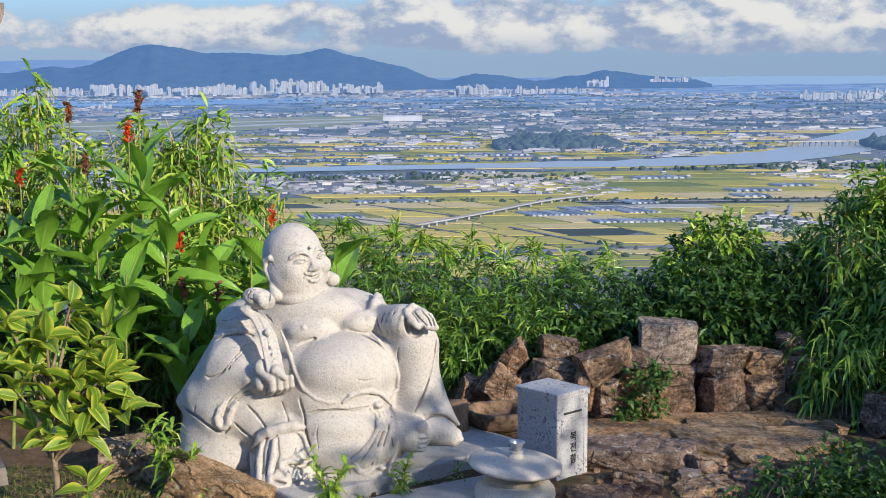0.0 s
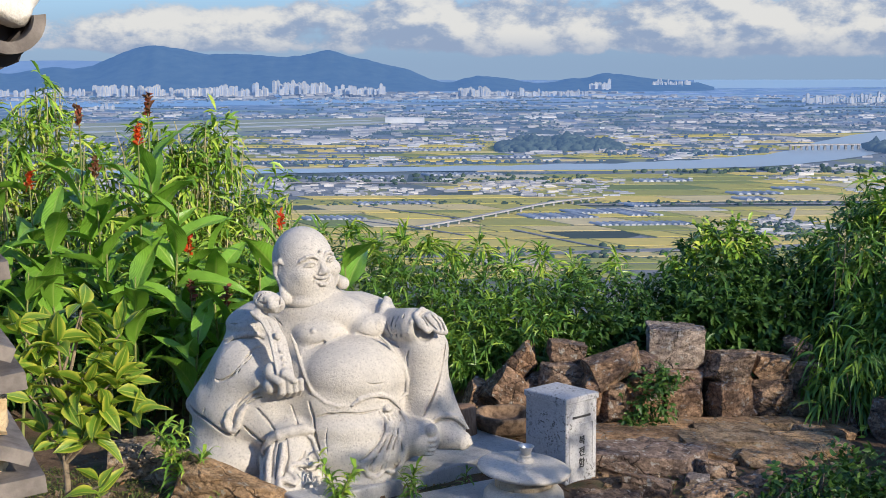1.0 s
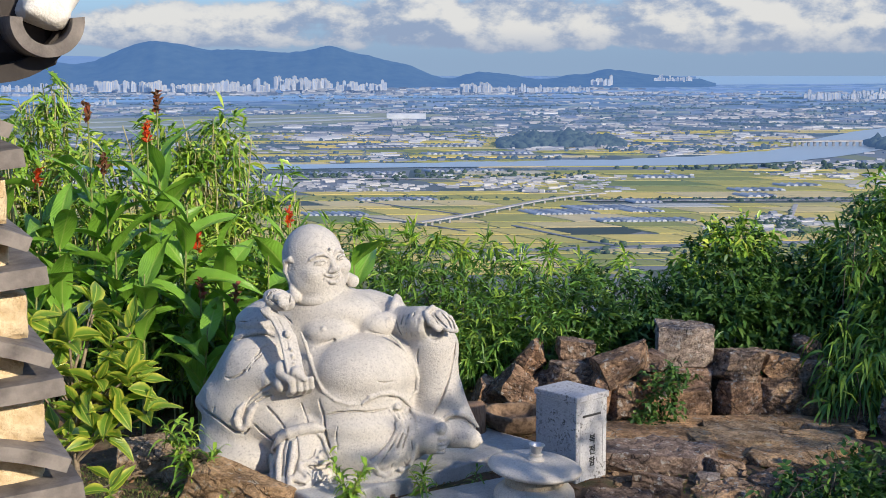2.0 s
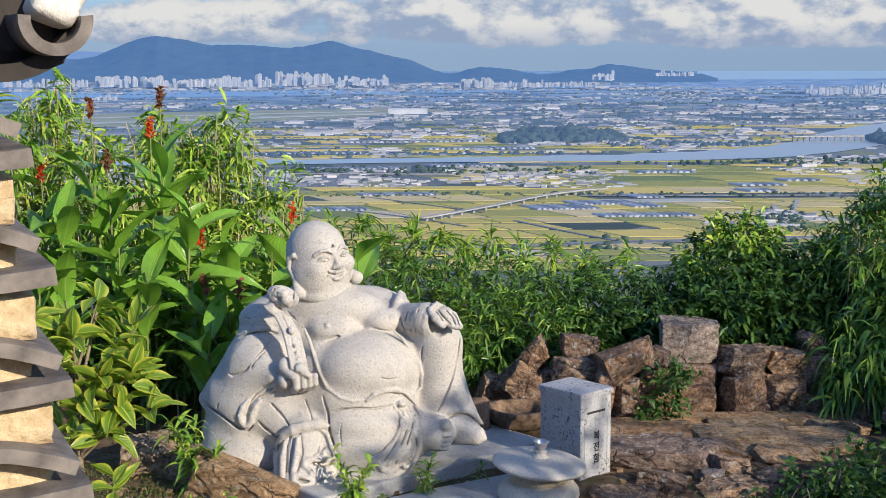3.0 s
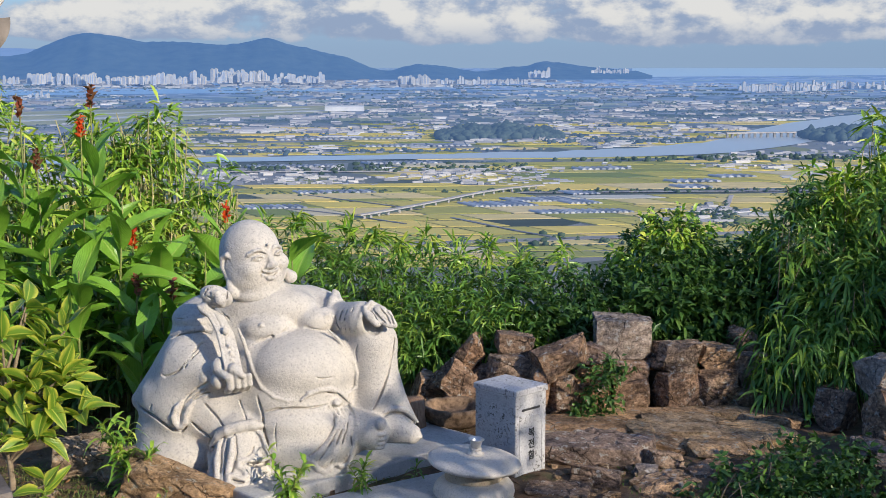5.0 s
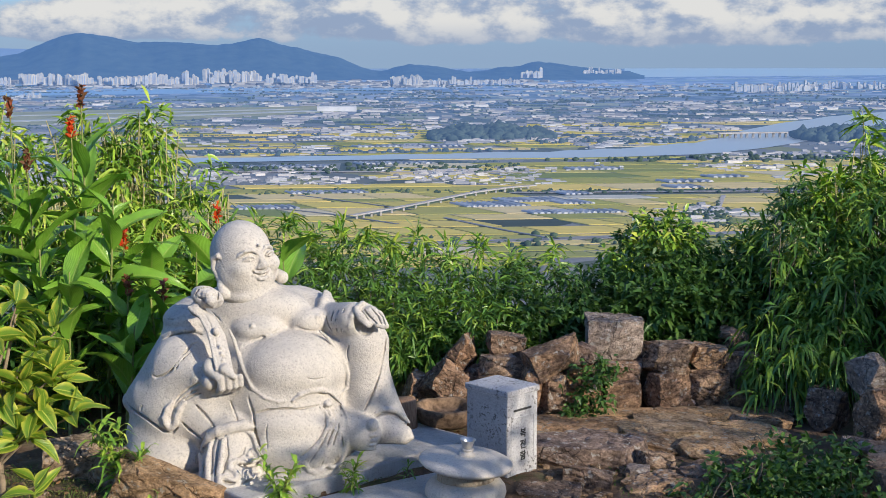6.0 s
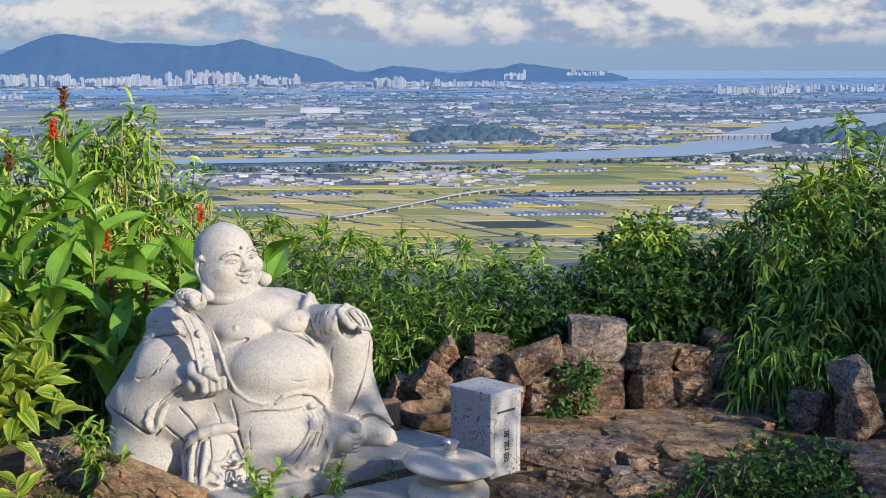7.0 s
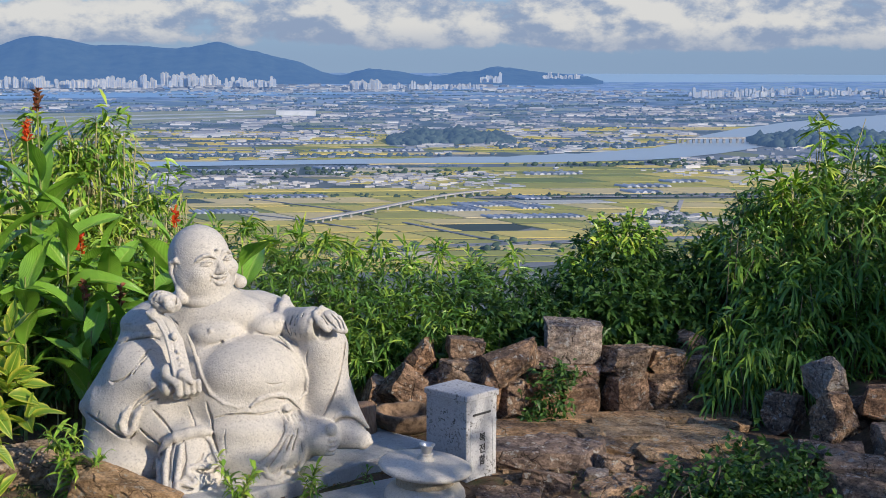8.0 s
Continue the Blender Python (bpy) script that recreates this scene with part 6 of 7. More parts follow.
stone(2.68, 6.38, 0.0, 0.40, 0.28, 0.16, 4, 0, 0, seed=42)
# loose stones and flagstones on the terrace
LOOSE = "loose stones on the terrace"
stone(1.16, 7.02, 0.03, 0.60, 0.34, 0.16, -8, 4, 0, True, seed=51, label="long flat weathered stone on the ground", name="flat_stone", group=LOOSE, sq=0.8)
stone(1.13, 6.62, 0.0, 0.31, 0.26, 0.19, -16, 10, 0, seed=52, label="broken brown stone on the ground", name="loose_stone", group=LOOSE, sq=0.3)
stone(1.43, 6.50, -0.02, 0.34, 0.26, 0.15, 10, 0, 0, seed=53, label="broken brown stone on the ground", name="loose_stone", group=LOOSE)
stone(0.92, 6.47, -0.03, 0.42, 0.22, 0.11, 2, 2, 0, seed=54, label="flat brown stone on the ground", name="loose_stone", group=LOOSE)
stone(1.50, 6.84, 0.03, 0.20, 0.20, 0.14, 30, 20, 0, seed=55, label="tilted tan stone on the ground", name="loose_stone", group=LOOSE)
stone(1.72, 6.72, 0.0, 0.26, 0.22, 0.10, 20, 0, 0, seed=56, label="flat brown stone on the ground", name="loose_stone", group=LOOSE)
stone(1.36, 6.72, 0.0, 0.14, 0.12, 0.09, 0, 0, 0, True, seed=57, label="small grey stone on the ground", name="loose_stone", group=LOOSE)
stone(-1.50, 6.92, 0.05, 0.40, 0.30, 0.24, 10, 10, 0, seed=58, mat=M_FLAG, label="brown stone edging the planting bed", name="loose_stone", group=LOOSE)
stone(-1.00, 6.44, 0.04, 0.56, 0.28, 0.24, -24, 10, 0, seed=63, mat=M_FLAG, label="large split red-brown stone beside the statue", name="loose_stone", group=LOOSE, sq=0.7)
stone(-1.26, 6.72, 0.06, 0.36, 0.26, 0.22, -14, 10, 0, seed=60, mat=M_FLAG, label="brown stone edging the planting bed", name="loose_stone", group=LOOSE)
for k, (x, y, w, d, turn) in enumerate(((1.20, 7.55, 0.62, 0.40, 4), (1.78, 7.52, 0.52, 0.42, -8), (1.50, 7.20, 0.36, 0.24, -20), (0.98, 7.30, 0.40, 0.28, 10), (2.12, 7.34, 0.42, 0.40, 8), (1.86, 7.12, 0.42, 0.32, 20), (2.28, 7.68, 0.36, 0.26, 4), (1.45, 7.82, 0.8, 0.2, 0), (2.0, 7.8, 0.5, 0.2, 0), (1.48, 7.46, 0.16, 0.3, 10))):
    stone(x, y, 0.012, w, d, 0.085, turn, 0, 0, False, 70 + k, "thin cracked flagstone laid in the earth", "flagstone", "flagstones", 0.9, mat=M_FLAG, rough=0.012)


def make_rubble():
    """Stone chips and gravel trodden into the earth between the flagstones."""
    rng = np.random.default_rng(88)
    kinds = []
    for k in range(6):
        me = stone_mesh("chip", (0.05, 0.045, 0.03), 900 + k, M_FLAG, 0.03, 0.3, 5, 0.03)
        v = np.zeros(len(me.vertices) * 3, np.float32)
        me.vertices.foreach_get("co", v)
        me.calc_loop_triangles()
        f = np.zeros(len(me.loop_triangles) * 3, np.int32)
        me.loop_triangles.foreach_get("vertices", f)
        kinds.append((v.reshape(-1, 3), f.reshape(-1, 3)))
        bpy.data.meshes.remove(me)
    pile = Pile()
    for k in range(420):
        x, y = rng.uniform(0.75, 2.3), rng.uniform(6.25, 7.5)
        if k % 4 == 0:
            x, y = rng.uniform(-1.9, 0.5), rng.uniform(6.1, 6.7)
        v, f = kinds[k % 6]
        a, s = rng.uniform(0, 6.28), rng.uniform(0.25, 1.1)
        t = np.array([[math.cos(a), -math.sin(a), 0], [math.sin(a), math.cos(a), 0], [0, 0, 1]])
        pile.add(v @ t.T * s + np.array([x, y, float(ground_z(x, y)) + 0.008]), f)
    tagged(new("rubble", pile.mesh("rubble", M_FLAG, False)), "small stone chips strewn over the brown earth", "rubble", kind="stuff")


make_rubble()


def make_basin():
    """Shallow round clay basin behind the offering box."""
    me = lathe("clay_basin", [(0.0, 0.0), (0.13, 0.0), (0.165, 0.03), (0.182, 0.07), (0.19, 0.095), (0.188, 0.112), (0.170, 0.116), (0.150, 0.110), (0.140, 0.090), (0.125, 0.06), (0.10, 0.045), (0.0, 0.045)], M_CLAY, 72)
    for q in me.vertices:
        w = 0.018 * noise.noise(q.co * 16) + 0.012 * noise.noise(q.co * 38) + 0.008 * noise.noise(q.co * 80)
        q.co += Vector((q.co.x, q.co.y, 0.05)).normalized() * w
    ob = tagged(new("clay_basin", me), "shallow rough brown clay basin with a crumbled rim", "basin")
    ob.matrix_basis = pose(0.42, 7.52, 0.06)
    stump = new("wood_stump", lathe("wood_stump", [(0.0, 0.0), (0.085, 0.0), (0.078, 0.1), (0.075, 0.19), (0.07, 0.196), (0.0, 0.197)], M_WOOD, 20))
    tagged(stump, "short reddish cut wood stump behind the statue", "stump").matrix_basis = pose(0.17, 7.42, 0.04)


make_basin()


# ---- tile-capped wall end close to the camera ----
def arc_tile(name, radius, wide, long_, thick, mat, steps=10):
    """A fired clay roof tile, bent across its width."""
    a = np.linspace(-wide / radius / 2, wide / radius / 2, steps)
    rows = []
    for y in (-long_ / 2, long_ / 2):
        for r in (radius, radius - thick):
            rows.append(np.stack([r * np.sin(a), np.full(steps, y), r * np.cos(a) - radius], 1))
    v = np.vstack(rows)
    n = steps
    f = []
    for i in range(n - 1):
        f += [(i, i + 1, 2 * n + i + 1, 2 * n + i), (n + i + 1, n + i, 3 * n + i, 3 * n + i + 1), (i + 1, i, n + i, n + i + 1), (2 * n + i, 2 * n + i + 1, 3 * n + i + 1, 3 * n + i)]
    f += [(0, 2 * n, 3 * n, n), (n - 1, 2 * n - 1, 4 * n - 1, 3 * n - 1)]
    return mesh_of(name, v, f, mat, False)


def make_tile_wall():
    """Stacked tiles, one course hollow side up, the next hollow side down, with plaster beds between."""
    top = tagged(new("tile_wall"), "wall end of stacked grey roof tiles bedded in ochre plaster", "tiled wall")
    rng = np.random.default_rng(4)
    up, down = arc_tile("tile", 1.5, 0.34, 0.30, 0.021, M_TILE, 14), arc_tile("tile", 0.42, 0.34, 0.24, 0.017, M_TILE, 14)

    def bed(w, d, h, x, y, z):
        bm = block((w, d, h), 0)
        bmesh.ops.subdivide_edges(bm, edges=bm.edges[:], cuts=7, use_grid_fill=True)
        for v in bm.verts:
            e = [min(abs(abs(c) - s / 2) / 0.012, 1) for c, s in zip(v.co, (w, d, h))]
            if sorted(e)[1] < 1:
                v.co -= Vector([math.copysign((1 - sorted(e)[1]) * 0.004, c) for c in v.co])
            v.co += Vector((noise.noise(v.co * 60 + Vector((z * 90, 0, 0))), noise.noise(v.co * 60 + Vector((0, z * 90, 5))), noise.noise(v.co * 60 + Vector((9, 0, z * 90))))) * 0.003
        ob = part("plaster_bed", from_bm("plaster_bed", bm, M_PLASTER, True), top, "rough ochre plaster joint")
        ob.matrix_basis = pose(x, 1.5, z, 0, 0, 25) @ pose(-w / 2 - y, d / 2 + 0.02 + y * 0.8, 0)

    for x, z in [(-0.462, 2.026), (-0.441, 1.893), (-0.427, 1.764), (-0.409, 1.641)]:
        # hollow side up: the tip stands a little above the middle
        part("tile", up, top, m=pose(x, 1.5, z - 0.008, 0, 0, 25) @ pose(-0.168, 0.15, 0, 0, 180, 0))
        bed(0.30, 0.20, 0.066, x, 0.034, z + 0.026)
    for x, z in [(-0.469, 2.085), (-0.453, 1.957), (-0.434, 1.823), (-0.419, 1.7)]:
        part("tile", down, top, m=pose(x, 1.5, z + 0.024, 0, 0, 25) @ pose(-0.168, 0.12, 0))
        bed(0.30, 0.20, 0.060, x, 0.022, z + 0.030)
    core = block((0.40, 0.30, 1.75), 0.02, 2, pose(-0.84, 1.72, 1.26, 0, 0, 25))
    part("wall_core", from_bm("wall_core", core, M_PLASTER), top)
    # round eaves tile with its plaster plug, over a drip tile coloured dark for shade
    part("eaves_tile", arc_tile("eaves_tile", 0.042, 0.140, 0.24, 0.014, M_TILE, 22), top, m=pose(-0.438, 1.53, 2.149, 0, 0, 30) @ pose(0, 0.12, 0, 0, 180, 0))
    part("drip_tile", arc_tile("drip_tile", 0.11, 0.26, 0.22, 0.020, M_SHADETILE, 18), top, m=pose(-0.50, 1.53, 2.120, 0, 0, 30) @ pose(0, 0.115, 0, 0, 180, 0))
    plug = block((0.056, 0.075, 0.085), 0.016, 4, pose(-0.446, 1.575, 2.226, 0, 24, 30))
    bmesh.ops.subdivide_edges(plug, edges=[e for e in plug.edges if e.calc_length() > 0.02], cuts=5, use_grid_fill=True)
    for v in plug.verts:
        v.co += 0.0035 * noise.noise_vector(v.co * 40) + 0.0014 * noise.noise_vector(v.co * 130)
    part("plaster_plug", from_bm("plaster_plug", plug, M_WHITEPLASTER, True), top, "rough white plaster plug")
    # the tile side's shade is put into this block's dark colour too
    part("roof_bed", from_bm("roof_bed", block((0.26, 0.20, 0.16), 0.02, 2, pose(-0.60, 1.63, 2.215, 0, 0, 25)), M_SHADETILE), top)


make_tile_wall()


# ---- plants ----
def cane_mesh(mat, seed):
    """A thin cane one metre high, a little bent, with swollen joints."""
    rng = np.random.default_rng(seed)
    dx, dy = rng.normal(0, 0.06, 2)
    t = np.linspace(0, 1, 11)
    v, f = tube_arrays([(dx * s + 0.04 * math.sin(3 * s + seed), dy * s * s, s) for s in t], [0.006 * (1.25 if k % 2 else 0.95) * (1 - 0.55 * s) for k, s in enumerate(t)], 5)
    return mesh_of("cane", v, f, mat)


CANES = {"dry": [cane_mesh(M_CANE, k) for k in range(4)], "dark": [cane_mesh(M_DARKCANE, k) for k in range(4)]}


def bush(name, blobs, per_m2, size, width, mat, label, seed, each=6, droop=0.4, canes=0, cane_mat=None, cane_r=0.006, shape=0.75, fold=0.25, fill=0.35, kind="bush", spread_=0.9, segs=3):
    """A shrub: canes from the ground, and fans of leaves at the twig tips over uneven rounded masses."""
    rng = np.random.default_rng(seed)
    pos, way = tufts(blobs, per_m2, rng, each, fill, spread_)
    n = len(pos)
    v, f, uv = leaves(pos, way, size * rng.uniform(0.6, 1.25, n), width * rng.uniform(0.7, 1.2, n), droop, segs, fold, shape, 0.6, rng)
    top = tagged(new(name), label, kind)
    part("foliage", mesh_of("foliage", v, f, mat, True, uv), top)
    for k in range(canes):
        c, r = blobs[rng.integers(len(blobs))]
        x, y = c[0] + rng.uniform(-0.9, 0.9) * r[0], c[1] + rng.uniform(-0.9, 0.3) * r[1]
        z = float(ground_z(x, y)) - 0.05
        h = max(c[2] + r[2] * rng.uniform(0.0, 0.75) - z, 0.2)
        part("cane", CANES[cane_mat or "dry"][rng.integers(4)], top, m=pose(x, y, z, 0, 0, rng.uniform(0, 360)) @ Matrix.Diagonal((cane_r / 0.006, cane_r / 0.006, h, 1)))
    return top


# hedge behind the dry wall, one shrub after another
bush("hedge_shrub", [((-0.55, 9.0, 0.62), (0.50, 0.45, 0.38)), ((-0.1, 8.9, 0.58), (0.45, 0.45, 0.34)), ((-0.35, 8.6, 0.25), (0.6, 0.4, 0.35))], 215, 0.125, 0.017, M_HEDGE, "dense low bamboo shrub with narrow green leaves behind the statue", 101, 7, canes=16, cane_mat="dark", segs=2)
bush("hedge_shrub", [((0.35, 8.9, 0.50), (0.50, 0.5, 0.34)), ((0.75, 8.8, 0.50), (0.42, 0.45, 0.30)), ((0.45, 8.5, 0.38), (0.6, 0.35, 0.30))], 230, 0.115, 0.018, M_HEDGE, "dense green leafy shrub above the dry stone wall", 102, 7, canes=12, cane_mat="dark", segs=2)
bush("hedge_shrub", [((1.15, 8.9, 0.46), (0.45, 0.5, 0.32)), ((1.0, 8.5, 0.40), (0.4, 0.3, 0.26)), ((1.5, 8.8, 0.45), (0.4, 0.4, 0.32))], 250, 0.085, 0.026, M_BROAD, "dense dark green leafy shrub behind the wall", 103, 7, canes=10, cane_mat="dark", shape=0.6, segs=2)
bush("hedge_shrub", [((1.95, 9.1, 0.72), (0.34, 0.35, 0.36)), ((1.85, 8.8, 0.50), (0.45, 0.4, 0.42)), ((2.25, 8.9, 0.55), (0.38, 0.4, 0.36))], 270, 0.075, 0.027, M_BROAD, "rounded vine-covered shrub with small green leaves", 104, 7, canes=10, cane_mat="dark", shape=0.6, segs=2)
# paler leaves on the crown: its sunlight is also put into the colour
bush("vine_shrub", [((1.98, 9.0, 0.98), (0.26, 0.25, 0.14)), ((1.75, 9.0, 0.82), (0.2, 0.2, 0.16))], 170, 0.08, 0.026, M_BAMBOO, "sunlit yellow-green vine top on the shrub", 105, 6)
bush("hedge_shrub", [((1.9, 8.5, 0.42), (0.6, 0.25, 0.30)), ((2.4, 8.6, 0.5), (0.4, 0.3, 0.35)), ((2.55, 9.0, 0.62), (0.35, 0.3, 0.3))], 240, 0.085, 0.03, M_BROAD, "dark green broad-leaved shrub above the wall", 106, 7, canes=8, cane_mat="dark", shape=0.6, segs=2)
rng_tip = np.random.default_rng(77)
bush("bamboo_tip", [((x, 9.0 + rng_tip.uniform(-0.15, 0.15), z), (0.06, 0.06, 0.08)) for x, z in ((-0.75, 1.0), (-0.55, 1.02), (-0.38, 0.95), (-0.2, 0.98), (-0.02, 0.97), (0.12, 0.9), (0.3, 0.93), (0.5, 0.86), (0.72, 0.84), (-0.95, 0.95), (0.95, 0.78), (1.25, 0.78), (2.62, 0.98), (2.5, 0.9))], 260, 0.17, 0.018, M_BAMBOO, "thin bamboo tips standing above the hedge", 120, 6, 0.35, canes=10, spread_=0.6)
# bamboo at the corner; tall tips in lighter leaves, their sunlight put into the colour
bush("bamboo_clump", [((2.85, 8.7, 0.70), (0.45, 0.5, 0.55)), ((3.35, 8.5, 0.75), (0.5, 0.55, 0.65)), ((3.0, 8.2, 0.45), (0.5, 0.4, 0.5)), ((3.9, 8.3, 0.8), (0.5, 0.5, 0.7)), ((3.1, 9.0, 0.72), (0.55, 0.4, 0.62)), ((3.75, 8.9, 0.85), (0.6, 0.4, 0.75))], 165, 0.18, 0.022, M_HEDGE, "tall dark bamboo clump with drooping narrow leaves", 107, 6, 0.55, canes=90, cane_mat="dark", segs=2)
bush("bamboo_clump", [((2.95, 8.7, 1.28), (0.16, 0.16, 0.16)), ((3.22, 8.7, 1.54), (0.09, 0.09, 0.28)), ((3.27, 8.7, 1.74), (0.04, 0.04, 0.10)), ((3.55, 8.6, 1.32), (0.18, 0.16, 0.18)), ((3.12, 8.75, 1.20), (0.28, 0.2, 0.16)), ((3.8, 8.6, 1.4), (0.2, 0.2, 0.2))], 130, 0.18, 0.024, M_BAMBOO, "sunlit upright bamboo tips with narrow leaves", 108, 5, 0.3, canes=30, spread_=0.7)
bush("bamboo_grass", [((2.5, 7.9, 0.42), (0.28, 0.25, 0.24)), ((2.72, 7.85, 0.36), (0.26, 0.25, 0.26)), ((2.45, 7.8, 0.25), (0.25, 0.2, 0.22))], 110, 0.20, 0.020, M_HEDGE, "bamboo grass spilling over the stone wall", 109, 6, 0.75, canes=14, cane_mat="dark")
bush("low_shrub", [((1.95, 6.45, 0.08), (0.30, 0.25, 0.16)), ((2.25, 6.55, 0.12), (0.26, 0.25, 0.16)), ((1.75, 6.30, 0.0), (0.3, 0.2, 0.12)), ((2.1, 6.25, 0.05), (0.35, 0.25, 0.14))], 220, 0.055, 0.024, M_BROAD, "low dark small-leaved shrub at the edge of the terrace", 110, 7, 0.3, canes=14, cane_mat="dark", shape=0.6)
bush("wall_creeper", [((1.28, 7.74, 0.20), (0.15, 0.10, 0.17)), ((1.20, 7.72, 0.06), (0.12, 0.10, 0.10)), ((1.38, 7.8, 0.32), (0.09, 0.08, 0.08))], 420, 0.04, 0.02, M_BROAD, "small-leaved green creeper growing over the wall stones", 111, 7, 0.3, shape=0.6)
# unseen clump on the right, added to shade the wall end and corner bamboo
bush("bamboo_clump", [((4.2, 7.2, 0.75), (0.55, 0.55, 0.75)), ((4.8, 6.4, 0.9), (0.65, 0.6, 0.9)), ((5.4, 5.6, 1.1), (0.7, 0.6, 1.1))], 60, 0.20, 0.03, M_HEDGE, "unseen tall bamboo clump added to shade the corner", 117, 6, 0.5, canes=40, cane_mat="dark", segs=2)
# unseen row of shrubs and bamboo, rising to the right, added to shade the terrace
bush("shade_shrub", [((2.85, 3.25, 1.44), (0.42, 0.45, 0.74)), ((3.3, 3.35, 1.62), (0.5, 0.5, 0.80)), ((3.1, 3.1, 1.0), (0.6, 0.5, 0.5))], 84, 0.085, 0.032, M_BROAD, "unseen broad evergreen shrub added to shade the statue's feet", 118, 6, 0.3, canes=12, cane_mat="dark", shape=0.6)
bush("shade_shrub", [((3.95, 3.3, 1.75), (0.6, 0.55, 1.0)), ((4.7, 3.4, 1.95), (0.7, 0.6, 1.15))], 18, 0.09, 0.034, M_BROAD, "unseen tall evergreen shrub added to shade the terrace", 119, 6, 0.3, canes=14, cane_mat="dark", shape=0.6)
bush("bamboo_clump", [((5.5, 3.4, 2.1), (0.75, 0.6, 1.4)), ((6.4, 3.3, 2.4), (0.8, 0.6, 1.5))], 20, 0.14, 0.028, M_HEDGE, "unseen tall bamboo clump added to shade the wall", 121, 6, 0.5, canes=30, cane_mat="dark")
bush("bamboo_clump", [((7.4, 3.3, 2.2), (0.9, 0.6, 1.5)), ((8.5, 3.2, 2.4), (0.9, 0.6, 1.6))], 50, 0.16, 0.03, M_HEDGE, "unseen tall bamboo clump added to shade the wall", 122, 6, 0.5, canes=30, cane_mat="dark")
bush("shade_shrub", [((4.75, 3.4, 1.1), (0.65, 0.5, 0.55)), ((6.0, 3.4, 1.5), (0.8, 0.5, 0.65))], 90, 0.09, 0.034, M_BROAD, "unseen low evergreen shrub added to shade the terrace edge", 123, 6, 0.3, canes=10, cane_mat="dark", shape=0.6)
# thicket left of and behind the statue
bush("bamboo_thicket", [((-1.75, 9.5, 1.22), (0.32, 0.35, 0.42)), ((-1.53, 9.6, 1.56), (0.17, 0.17, 0.30)), ((-1.72, 9.55, 1.50), (0.10, 0.1, 0.2)), ((-1.98, 9.5, 1.50), (0.17, 0.17, 0.30)), ((-1.35, 9.4, 0.85), (0.4, 0.4, 0.35)), ((-1.8, 9.3, 0.7), (0.6, 0.4, 0.5))], 110, 0.21, 0.026, M_BAMBOO, "tall sunlit young bamboo with narrow yellow-green leaves", 112, 5, 0.5, canes=110, cane_r=0.008)
bush("bamboo_thicket", [((-2.7, 9.4, 1.42), (0.42, 0.4, 0.40)), ((-2.72, 9.4, 1.84), (0.12, 0.12, 0.22)), ((-2.4, 9.3, 1.2), (0.4, 0.4, 0.40)), ((-3.2, 9.2, 1.4), (0.5, 0.4, 0.5)), ((-2.7, 9.1, 0.7), (0.8, 0.4, 0.5))], 110, 0.19, 0.024, M_BAMBOO, "tall sunlit bamboo thicket with yellowing canes", 113, 5, 0.5, canes=110, cane_r=0.008)
bush("bamboo_sprout", [((-1.20, 9.4, 1.28), (0.13, 0.1, 0.12)), ((-1.08, 9.4, 1.40), (0.08, 0.08, 0.07)), ((-1.02, 9.4, 1.20), (0.08, 0.08, 0.08)), ((-1.25, 9.4, 1.02), (0.12, 0.1, 0.12))], 110, 0.18, 0.024, M_BAMBOO, "thin bamboo sprout reaching above the hedge", 114, 4, 0.4, canes=8)
bush("hedge_shrub", [((-1.15, 8.7, 0.60), (0.4, 0.4, 0.36)), ((-1.0, 8.5, 0.35), (0.5, 0.35, 0.4)), ((-1.6, 8.6, 0.5), (0.5, 0.4, 0.5))], 180, 0.15, 0.019, M_BAMBOO, "green bamboo undergrowth behind the statue", 115, 6, canes=20, segs=2)
# dark leaf colour stands in for the deep shade between the cannas
bush("undergrowth", [((-2.3, 8.3, 0.45), (0.7, 0.4, 0.5)), ((-1.6, 8.0, 0.30), (0.5, 0.35, 0.35)), ((-2.9, 8.2, 0.5), (0.6, 0.4, 0.6))], 110, 0.16, 0.026, M_BROAD, "dark green undergrowth below the canna plants", 116, 6, canes=20)


def big_leaf(name, long_, wide, droop, mat, seed, segs=9, wave=0.05, blunt=0.72):
    """One broad leaf along +Y from its stalk: raised ribs either side of the midrib, rippled edge, curling down to a pointed tip."""
    rng = np.random.default_rng(seed)
    cols = np.array([-1.0, -0.6, -0.25, 0.0, 0.25, 0.6, 1.0])
    v, uv = [], []
    ph = rng.uniform(0, 6, 2)
    for k in range(segs + 1):
        s = k / segs
        w = max(math.sin(math.pi * (0.02 + 0.98 * s) ** blunt), 0.015) * wide / 2 * (1 - 0.25 * s * s)
        ang = droop * s
        y = long_ * (math.sin(ang) / droop if abs(droop) > 1e-3 else s)
        z = -long_ * ((1 - math.cos(ang)) / droop if abs(droop) > 1e-3 else 0)
        for c in cols:
            rip = wave * wide * math.sin(ph[0] + s * 9 + c * 2) * abs(c) ** 2
            v.append((c * w * 0.95, y, z + abs(c) * w * 0.38 + rip))
            uv.append((c, s))
    n = len(cols)
    f = [(i * n + j, i * n + j + 1, (i + 1) * n + j + 1, (i + 1) * n + j) for i in range(segs) for j in range(n - 1)]
    return mesh_of(name, v, f, mat, True, uv)


